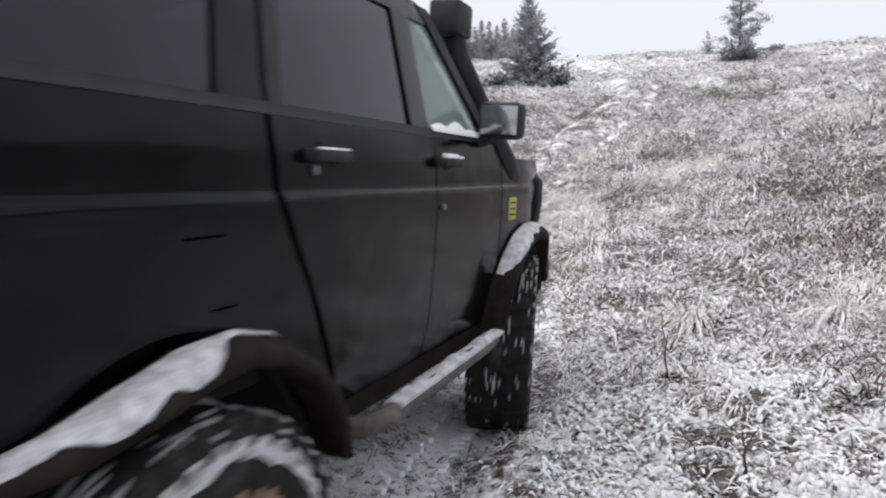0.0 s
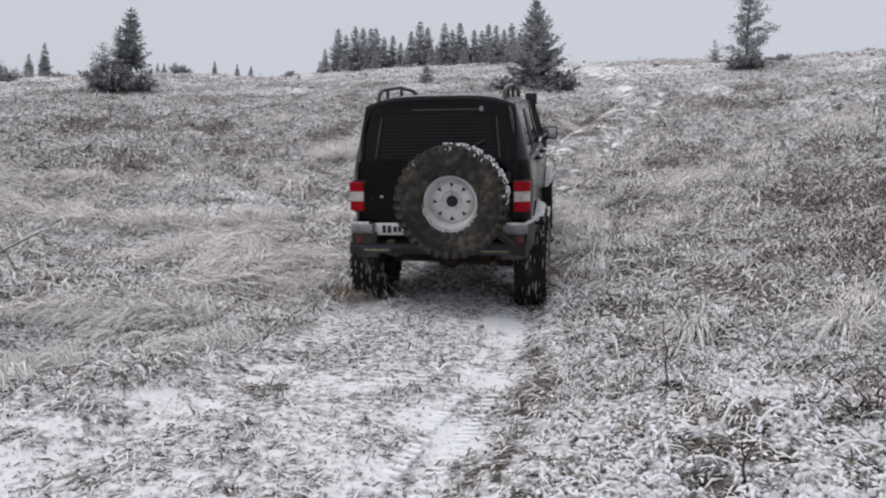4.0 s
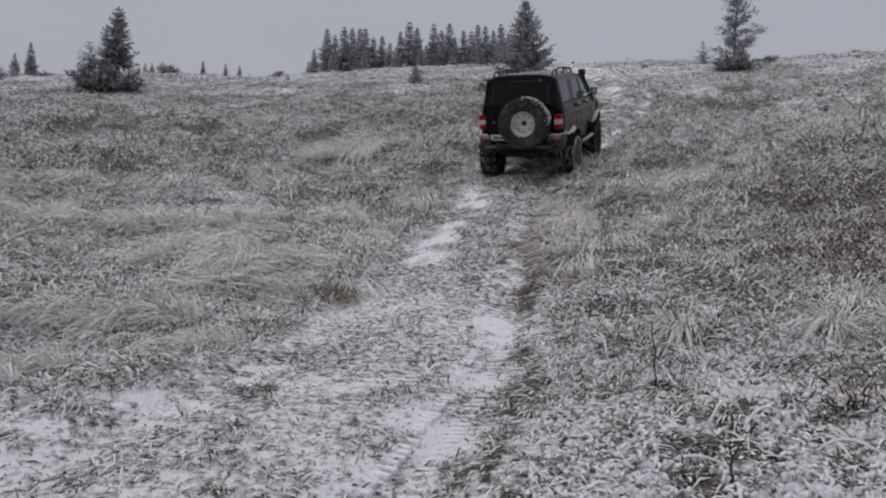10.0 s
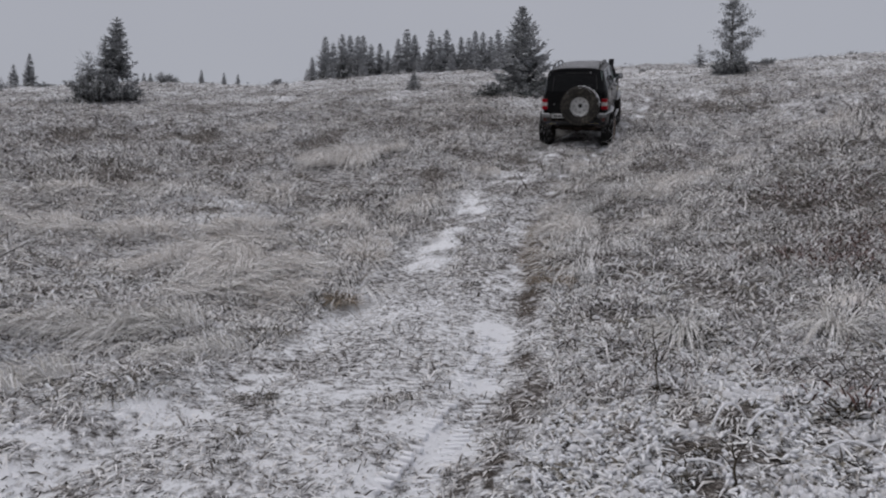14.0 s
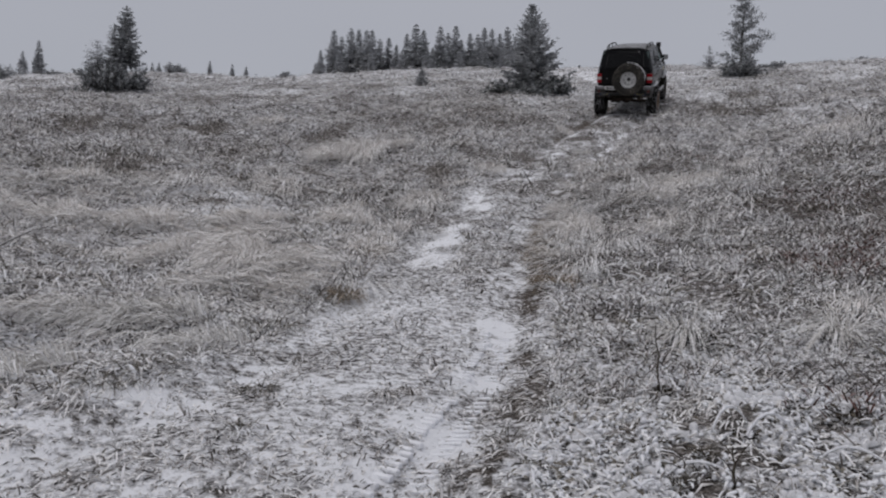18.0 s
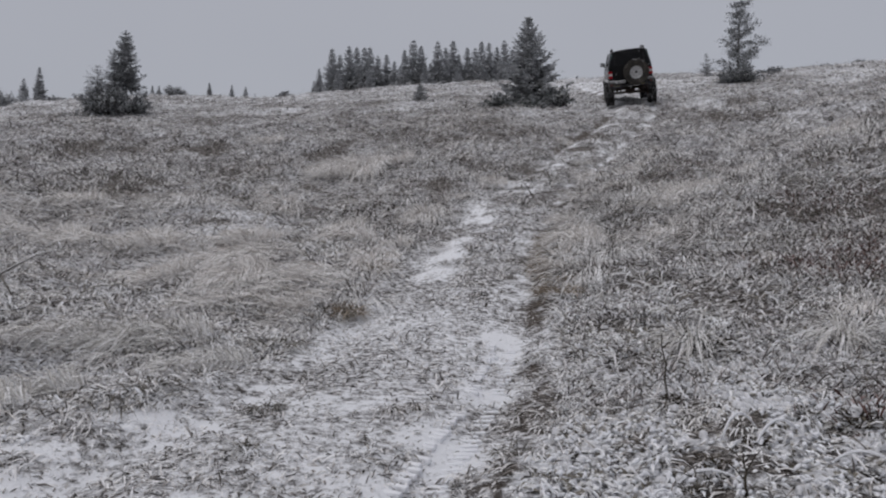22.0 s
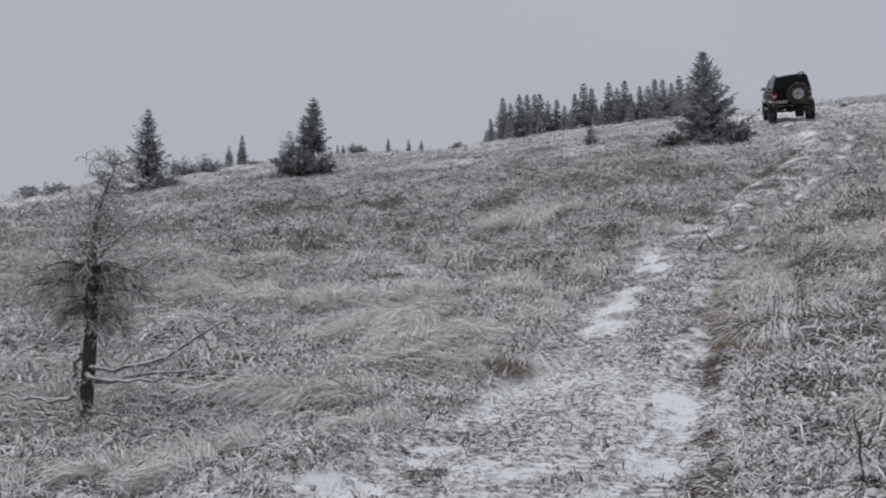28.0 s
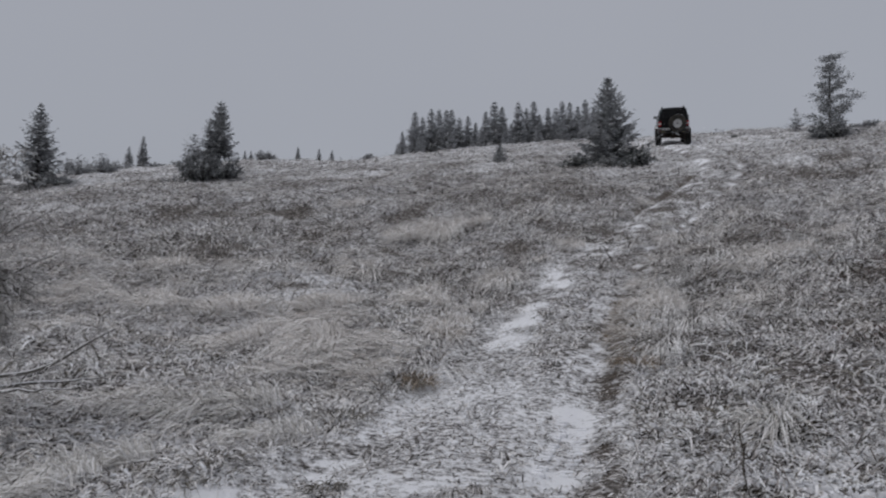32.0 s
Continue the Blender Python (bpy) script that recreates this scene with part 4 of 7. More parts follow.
    stuff("heath_plants", "knee-high heath plants frosted on their tips", "heath", [strips(root[rest], d[rest], size[rest], wide[rest], sag[rest])], M_HEATH)
    # lumps of snow sitting along the bowed blades
    q = g.uniform(0.35, 0.95, n * m)
    c = root + d * (size * q)[:, None]
    c[:, 2] -= sag * size * q * q - 0.006
    keep = (g.rand(n * m) < 0.28) & (rep(r) < 5.2)
    c, a = c[keep], a[keep] + g.normal(0, 0.5, int(keep.sum()))
    n = len(c)
    ring = [(math.cos(k * 1.0472), math.sin(k * 1.0472)) for k in range(6)]
    ball = np.array([[u, w, 0.0] for u, w in ring] + [[0.62 * u, 0.62 * w, 0.62] for u, w in ring] + [[0, 0, 0.85], [0, 0, -0.35]])
    ball_t = np.array([t for k in range(6) for t in ((k, (k + 1) % 6, 6 + (k + 1) % 6), (k, 6 + (k + 1) % 6, 6 + k), (6 + k, 6 + (k + 1) % 6, 12), ((k + 1) % 6, k, 13))])
    far = 1 + 0.03 * np.hypot(c[:, 0], c[:, 1])
    lx, ly = g.uniform(0.010, 0.026, n) * far, g.uniform(0.007, 0.015, n) * far
    v = np.empty((n, 14, 3))
    v[:, :, 0] = c[:, :1] + np.cos(a)[:, None] * ball[:, 0] * lx[:, None] - np.sin(a)[:, None] * ball[:, 1] * ly[:, None]
    v[:, :, 1] = c[:, 1:2] + np.sin(a)[:, None] * ball[:, 0] * lx[:, None] + np.cos(a)[:, None] * ball[:, 1] * ly[:, None]
    v[:, :, 2] = c[:, 2:] + ball[:, 2] * ly[:, None] * 1.2 - ball[:, 0] * (lx * g.uniform(-0.1, 0.9, n))[:, None]
    lumps = new("caught_snow", raw_mesh("caught_snow", v.reshape(-1, 3), (np.arange(n)[:, None, None] * 14 + ball_t[None]).reshape(-1, 3), M_SNOW, True))
    tagged(lumps, "fresh snow caught on leaves and blades", "snow", kind="stuff")
    # smooth pads of snow bridging the herbs of the near right bank
    x, y, r, g = scatter(17000, 1.5, 7.5, 8, 52, seed=33)
    off = track_offset(x, y)
    pad = smooth_step(0.55, 0.68, 0.7 * drift(x, y, 0.17) + 0.3 * drift(x, y + 3, 0.5)) * (1 - smooth_step(5.0, 7.5, r))
    keep = (off > 1.15) & (g.rand(len(x)) < 0.55 * pad)
    x, y = x[keep], y[keep]
    n, rings, m = len(x), (0.45, 0.8, 1.0), 8
    v = np.empty((n, 1 + len(rings) * m, 3))
    sx, sy, turn = g.uniform(0.014, 0.042, n), g.uniform(0.011, 0.026, n), g.uniform(0, math.pi, n)
    tall = g.uniform(0.014, 0.030, n)
    base = height(x, y) + g.uniform(-0.008, 0.030, n)
    v[:, 0] = np.stack([x, y, base + tall], 1)
    for i, q in enumerate(rings):
        for j in range(m):
            a = 2 * math.pi * j / m
            w = q * (1 + 0.28 * (g.rand(n) - 0.5))
            px, py = sx * w * math.cos(a), sy * w * math.sin(a)
            v[:, 1 + i * m + j] = np.stack([x + px * np.cos(turn) - py * np.sin(turn), y + px * np.sin(turn) + py * np.cos(turn), base + tall * math.sqrt(max(0.0, 1 - q * q)) - 0.008 * (q == 1.0)], 1)
    tri = [(0, 1 + j, 1 + (j + 1) % m) for j in range(m)]
    for i in range(len(rings) - 1):
        for j in range(m):
            a, b = 1 + i * m + j, 1 + i * m + (j + 1) % m
            tri += [(a, a + m, b + m), (a, b + m, b)]
    pads = new("snow_pads", raw_mesh("snow_pads", v.reshape(-1, 3), (np.arange(n)[:, None, None] * (1 + len(rings) * m) + np.array(tri)[None]).reshape(-1, 3), M_PAD_SNOW, True))
    tagged(pads, "smooth pads of fresh snow bridging the herbs", "snow", kind="stuff")
    # red-brown heath patches on the right bank and a few on the left
    pieces = []
    for cx, cy, s, count in ((5.8, 9.8, 0.7, 500), (6.5, 12.2, 0.9, 500), (4.15, 8.3, 0.55, 650), (4.6, 8.5, 0.5, 600), (4.3, 7.6, 0.4, 400), (5.9, 12.0, 0.9, 600), (5.2, 16.5, 1.2, 500), (-4.6, 18.6, 1.2, 500), (2.2, 3.9, 0.25, 90)):
        g = np.random.RandomState(int(abs(cx * 100)))
        x, y = cx + g.normal(0, s * 0.6, count), cy + g.normal(0, s * 0.45, count)
        a = g.uniform(0, 2 * math.pi, count)
        d = np.stack([np.cos(a), np.sin(a), g.uniform(0.4, 2.0, count)], 1)
        pieces.append(strips(np.stack([x, y, height(x, y) + g.uniform(0, 0.16, count)], 1), d, g.uniform(0.05, 0.12, count), g.uniform(0.008, 0.016, count), g.uniform(0.1, 0.5, count)))
    stuff("red_heath", "red-brown heath patches with little snow", "heath", pieces, M_RUST)


lay_grass()


# ---- tussocks, twigs and clods that stand out ----
def tussock(x, y, spread, tall, count, material, label, lean=-2.0, seed=1, bias=1.3):
    g = np.random.RandomState(seed)
    q = spread * np.sqrt(g.rand(count)) * 0.30
    a = g.uniform(0, 2 * math.pi, count)
    px, py = q * np.cos(a), q * np.sin(a)
    base = float(height(x, y))
    pz = height(x + px, y + py) - base + 0.26 * tall * min(1.0, spread) * (0.5 + drift(x + px, y + py, 0.22)) * (1 - (2 * q / spread) ** 2)
    bias = 0.8 * bias
    a = a + g.normal(0, 0.7, count)
    d = np.stack([np.cos(a) + bias * math.cos(lean), np.sin(a) + bias * math.sin(lean), g.uniform(0.45, 1.7, count)], 1)
    v, t = strips(np.stack([px, py, pz], 1), d, tall * g.uniform(0.5, 1.5, count), g.uniform(0.004, 0.008, count) * (1 + 0.03 * math.hypot(x, y)), g.uniform(0.6, 1.05, count))
    ob = new("grass_tussock")
    blades = new("foliage", blades_mesh("foliage", v, t, material))
    blades.parent = ob
    tagged(blades, kind="stuff")
    ob.location = (x, y, base)
    return tagged(ob, label, "grass tussock", "tussocks on the hillside")


TUSSOCKS = [ (1.62, 8.9, 0.8, 0.7, 900), (3.9, 6.7, 0.7, 0.5, 600), (-2.1, 18.0, 1.7, 0.75, 1300), (-2.8, 17.2, 1.2, 0.6, 800), (2.9, 13.4, 1.1, 0.6, 800), (3.8, 13.2, 1.1, 0.6, 800), (4.5, 12.2, 1.3, 0.7, 1100), (10.0, 18.8, 1.4, 0.75, 800), (11.0, 18.8, 1.4, 0.75, 800),
            (-2.5, 8.9, 1.3, 0.55, 1500), (3.75, 10.9, 0.9, 0.66, 900), (-1.6, 8.0, 0.9, 0.5, 900), (-3.6, 9.3, 1.3, 0.5, 1200), (4.1, 9.2, 0.5, 0.5, 260),
            (2.3, 10.1, 0.7, 0.6, 600), (3.0, 12.0, 0.7, 0.6, 600), (2.6, 13.2, 1.0, 0.6, 900), (3.5, 14.6, 1.0, 0.6, 800), (4.3, 16.2, 1.1, 0.6, 800), (2.0, 11.3, 0.8, 0.55, 800), (5.4, 18.0, 1.1, 0.6, 700),
            (-0.95, 10.4, 0.8, 0.45, 700), (-1.4, 11.6, 1.0, 0.5, 800), (-2.9, 11.0, 1.4, 0.6, 1200), (-4.4, 10.8, 1.5, 0.6, 1200), (-5.9, 11.2, 1.5, 0.6, 1200), (-0.4, 13.6, 0.9, 0.5, 700), (5.2, 11.9, 0.8, 0.6, 500),
            (5.9, 14.4, 1.2, 0.6, 800), (-1.2, 18.4, 1.2, 0.6, 700), (6.6, 9.3, 1.0, 0.5, 700), (1.1, 16.3, 0.8, 0.5, 600)]
for k, (tx, ty, ts, th, tc) in enumerate(TUSSOCKS):
    if tx > 1.8 and k % 3 == 0:
        continue
    tussock(tx, ty, ts, th * (0.75 if tx < 0 and ty < 13 else 1.0 if tx < 0 else 0.85), int(tc * (0.7 if tx < 0 else 0.42)), M_STRAW if tx < 0 or k % 2 else M_TUFT, "pale frosted grass tussock bent over on the hillside", (-2.7 if tx > 0 else -3.0) + 1.1 * math.sin(7.3 * k), k + 1)
PALE = ((1.95, 11.0, 0.9, 0.62, 420), (2.25, 11.7, 0.8, 0.55, 300), (2.15, 12.9, 0.8, 0.5, 240), (3.35, 13.8, 0.9, 0.55, 320), (4.05, 14.3, 0.9, 0.55, 280), (4.6, 14.2, 1.0, 0.6, 340), (5.2, 14.4, 0.9, 0.55, 280), (5.7, 15.2, 1.0, 0.6, 300), (6.3, 15.9, 0.9, 0.5, 240), (3.2, 16.5, 0.8, 0.5, 220), (3.5, 11.6, 0.8, 0.5, 240), (2.7, 14.9, 0.7, 0.45, 180),
        (-0.75, 11.3, 0.8, 0.45, 260), (-1.65, 12.2, 1.0, 0.5, 320), (-3.0, 13.6, 1.2, 0.5, 320), (-4.6, 13.0, 1.3, 0.5, 360), (-6.4, 12.9, 1.3, 0.5, 360), (-2.5, 17.5, 1.4, 0.7, 420), (-5.4, 22.4, 1.5, 0.6, 260), (-0.9, 14.9, 0.8, 0.45, 200))
for k, (tx, ty, ts, th, tc) in enumerate(PALE):
    tussock(tx, ty, ts, th, tc, M_TUFT if k % 4 == 3 else M_STRAW, "arching pale tussock of fine frosted grass", -2.9 + 0.9 * math.sin(5.1 * k), 600 + k, 1.1)
EDGE = [(1.36, 10.0, 0.4, 0.32, 1), (1.42, 10.6, 0.4, 0.32, 1), (1.50, 11.2, 0.4, 0.3, 1), (1.58, 11.8, 0.4, 0.3, 1), (1.24, 8.2, 0.5, 0.34, 1), (1.30, 8.8, 0.5, 0.36, 1), (1.22, 9.5, 0.4, 0.32, 1), (-1.04, 7.64, 0.35, 0.28, 1), (-0.94, 9.61, 0.35, 0.28, 1), (-1.15, 7.45, 0.4, 0.26, 0), (-1.31, 7.2, 0.5, 0.26, 0), (-1.48, 6.28, 0.5, 0.24, 0),
        (-1.77, 6.13, 0.55, 0.22, 0), (-1.9, 4.16, 0.35, 0.15, 0), (-1.78, 4.36, 0.35, 0.15, 0), (-1.85, 4.58, 0.4, 0.15, 0), (-1.66, 4.98, 0.4, 0.16, 0), (-2.3, 4.4, 0.4, 0.13, 0), (-1.01, 3.69, 0.14, 0.13, 0), (-1.11, 4.43, 0.22, 0.11, 0), (1.05, 5.6, 0.3, 0.2, 0), (0.98, 4.6, 0.3, 0.18, 0), (0.72, 5.95, 0.25, 0.16, 0), (0.34, 4.0, 0.3, 0.09, 0), (0.05, 9.9, 0.25, 0.2, 0)]
for k, (tx, ty, ts, th, brown) in enumerate(EDGE):
    tussock(tx, ty, ts * (1.0 if brown else 1.35), th, 170 if brown else 80, M_BRACKEN if brown else (M_SPRIG if k % 2 else M_HERB), "thin brown grass edging the wheel rut" if brown else "dark grass tuft poking through trodden snow", -2.6 if tx > 0 else -0.9, 31 + k, 0.4)
# tall bent grass along the track's edges further up
edge = random.Random(14)
for k in range(0, 34, 2):
    q = 8.0 + 17.0 * (k / 34) ** 1.1
    right = k % 4 != 0
    if right and q < 10.5:
        continue
    at = [p for p in TRACK if p[1] >= q][0]
    tx = at[0] + (edge.uniform(1.25, 1.9) if right else -edge.uniform(1.25, 1.8))
    tussock(tx, q + edge.uniform(-0.3, 0.3), edge.uniform(0.4, 0.8), edge.uniform(0.32, 0.55), 150, M_STRAW if k % 3 == 1 else M_TUFT, "tall frosted grass tussock beside the track", -2.7 if right else -0.5, 200 + k, 0.9)
for k, (tx, ty) in enumerate(((3.35, 18.3), (3.1, 17.6), (2.75, 17.2), (2.3, 15.9))):
    tussock(tx, ty, 0.5, 0.30, 130, M_LEAFTIP if k == 0 else M_TUFT, "white-tipped grass tuft between the wheel ruts", -1.6, 500 + k, 0.2)
# pale frosted grass round the foot of the dead larch
edge = random.Random(41)
for k in range(20):
    a, q = edge.uniform(0, 6.28), edge.uniform(0.9, 2.3)
    tussock(-4.0 + 1.1 * q * math.cos(a), 5.0 + 0.8 * q * math.sin(a), edge.uniform(0.7, 1.1), edge.uniform(0.26, 0.40), 330, M_LEAFTIP, "pale frosted grass flattened near the dead larch", edge.uniform(-3.3, -2.3), 300 + k, 1.5)
# grass standing at the outer edge of the right rut
for k, (q, ox) in enumerate(((9.5, 1.14), (9.9, 1.22), (10.3, 1.12), (10.7, 1.25), (11.1, 1.15), (11.6, 1.2), (12.3, 1.2), (13.2, 1.15), (14.3, 1.25))):
    at = [p for p in TRACK if p[1] >= q][0]
    before = [p for p in TRACK if p[1] < q][-1]
    cx = before[0] + (at[0] - before[0]) * (q - before[1]) / (at[1] - before[1])
    tussock(cx + ox, q, 0.34, 0.62, 110, M_HERB if k % 2 else M_STRAW, "upright frosted grass at the rut's outer edge", -2.4, 400 + k, 0.35)
# the tuft that droops over a dark hollow
tussock(1.95, 5.98, 0.17, 0.68, 230, M_LEAFTIP, "white frosted grass tuft drooping over a dark hollow", -2.8, 71, 1.0)
tussock(3.15, 5.9, 0.24, 0.62, 220, M_LEAFTIP, "white frosted grass tuft bowed down by snow", -1.9, 72, 0.5)
for k, (tx, ty, ts) in enumerate(((2.06, 5.86, 0.13), (1.21, 3.40, 0.06), (1.06, 3.30, 0.05), (1.30, 4.40, 0.06), (1.48, 3.62, 0.06), (2.1, 3.84, 0.08), (1.89, 3.95, 0.06))):
    g = np.random.RandomState(80 + k)
    n = 90
    a = g.uniform(0, 2 * math.pi, n)
    q = ts * np.sqrt(g.rand(n))
    d = np.stack([np.cos(a), np.sin(a), g.uniform(0.2, 1.5, n)], 1)
    v, t = strips(np.stack([q * np.cos(a), q * np.sin(a), g.uniform(0.0, ts, n)], 1), d, ts * g.uniform(0.4, 1.0, n), ts * g.uniform(0.08, 0.2, n), g.uniform(0.2, 0.8, n))
    ob = new("withered_herb", raw_mesh("withered_herb", v, t, M_WITHER))
    ob.location = (tx, ty, float(height(tx, ty)) + 0.01)
    tagged(ob, "dark withered herb free of snow", "plant", "withered herbs on the right bank")


def bowed_stem(x, y, ex, ey, tall, label):
    """A thin grass stem arched over under its load of snow."""
    z0, z1 = float(height(x, y)), float(height(ex, ey))
    line = [((ex - x) * q, (ey - y) * q, (z1 - z0) * q + tall * 4 * q * (1 - q) * (1.25 - 0.5 * q)) for q in (0, 0.06, 0.14, 0.25, 0.38, 0.52, 0.66, 0.8, 0.92)]
    ob = new("bowed_stem", Shape().tube(line, [0.005, 0.006, 0.007, 0.008, 0.008, 0.007, 0.006, 0.005, 0.003], 5).mesh("bowed_stem", M_SNOW))
    ob.location = (x, y, z0)
    return tagged(ob, label, "grass stem", "bowed stems")


for x, y, ex, ey, tall in ((1.36, 3.75, 1.60, 3.85, 0.13), (1.46, 3.60, 1.80, 3.70, 0.15), (1.02, 3.42, 1.30, 3.25, 0.08), (0.86, 3.3, 1.02, 3.32, 0.07), (1.75, 3.45, 2.05, 3.3, 0.09), (2.3, 3.6, 2.6, 3.7, 0.10)):
    bowed_stem(x, y, ex, ey, tall, "snow-laden grass stem bowed into an arch")


def stalk(x, y, tall, seed, label):
    g = random.Random(seed)
    s = Shape()
    lean = g.uniform(-0.12, 0.12)
    line = [(lean * tall * k / 5 + g.uniform(-0.01, 0.01), g.uniform(-0.01, 0.01), tall * k / 5 - 0.02) for k in range(6)]
    s.tube(line, [0.008, 0.007, 0.006, 0.005, 0.004, 0.0025], 5)
    for k in (2, 3, 4):
        p = Vector(line[k])
        e = p + Vector((g.uniform(-0.12, 0.12), g.uniform(-0.05, 0.05), g.uniform(0.02, 0.1)))
        s.tube([p, (p + e) / 2 + Vector((0, 0, 0.01)), e], [0.004, 0.003, 0.0015], 4)
    ob = new("dry_stalk", s.mesh("dry_stalk", M_WITHER))
    ob.location = (x, y, float(height(x, y)))
    return tagged(ob, label, "plant stalk")


stalk(1.31, 4.46, 0.46, 3, "thin dark dry stalk standing in the snow")
stalk(1.27, 3.19, 0.20, 4, "dark withered stalk standing in the snow")
stalk(1.10, 3.35, 0.12, 5, "dark withered stalk standing in the snow")
stalk(-1.3, 12.4, 0.4, 7, "dark dry stalk among the pale grass")


def clod(x, y, sx, sy, tall, seed):
    g = np.random.RandomState(seed)
    s = Shape()

    def f(u, v):
        a, q = 2 * math.pi * u, v
        lump = 1 + 0.9 * (drift(np.array([3 * math.cos(a) + seed]), np.array([3 * math.sin(a)]), 1.0)[0] - 0.5)
        return (sx * q * lump * math.cos(a), sy * q * lump * math.sin(a), tall * (1 - q ** 2) * lump - 0.03)
    s.sheet(f, 18, 6)
    ob = new("turf_clod", s.mesh("turf_clod", M_WITHER))
    ob.location = (x, y, float(height(x, y)))
    tagged(ob, "dark turned-up turf clod with bent grass", "clod")
    n = 90
    a = g.uniform(0, 2 * math.pi, n)
    d = np.stack([0.6 * np.cos(a), 0.5 * np.sin(a) - 0.8, g.uniform(0.1, 0.9, n)], 1)
    p = np.stack([sx * 0.7 * np.cos(a) * g.rand(n), sy * 0.7 * np.sin(a) * g.rand(n), np.full(n, tall * 0.6)], 1)
    v, t = strips(p, d, g.uniform(0.05, 0.15, n), g.uniform(0.003, 0.006, n), g.uniform(0.6, 1.2, n))
    c = new("bent_grass", blades_mesh("bent_grass", v, t, M_GRASS))
    c.parent = ob
    tagged(c, "snowed grass blades on the clod", kind="stuff")


clod(-0.36, 4.48, 0.11, 0.05, 0.045, 1)
clod(-0.22, 4.56, 0.10, 0.05, 0.055, 3)
clod(1.05, 3.02, 0.07, 0.05, 0.05, 2)


def tread_print(side, y0, y1, name, label):
    """Bars of snow pressed up by a tyre's lugs along one rut."""
    pts = []
    for (ax, ay), (bx, by) in zip(TRACK[:-1], TRACK[1:]):
        n = max(2, int(math.hypot(bx - ax, by - ay) / 0.075))
        h = Vector((by - ay, ax - bx)).normalized()
        pts += [(ax + (bx - ax) * k / n + h.x * side * 0.64, ay + (by - ay) * k / n + h.y * side * 0.64, h) for k in range(n)]
    g = random.Random(5)
    s = Shape()
    for k, (x, y, h) in enumerate(p for p in pts if y0 < p[1] < y1):
        for half in (-1, 1):
            if g.random() < 0.10 + 0.5 * (drift(np.array([x]), np.array([y]), 0.5)[0] > 0.6):
                continue
            c = Vector((x + h.x * half * 0.085, y + h.y * half * 0.085))
            ang = math.atan2(h.y, h.x) + half * 0.35
            z = float(height(c.x, c.y))
            s.box((c.x + g.uniform(-0.02, 0.02), c.y + g.uniform(-0.012, 0.012), z - 0.006 + g.uniform(-0.004, 0.003)), (0.150 * g.uniform(0.6, 1.15), 0.036, 0.032), 0.010, Euler((0.08, 0, ang + g.uniform(-0.12, 0.12))).to_matrix())
    ob = new(name, s.mesh(name, M_SNOW))
    return tagged(ob, label, "tyre track", kind="stuff")


tread_print(1, 2.3, 6.6, "tyre_track", "ladder of snow ridges pressed by tyre lugs")


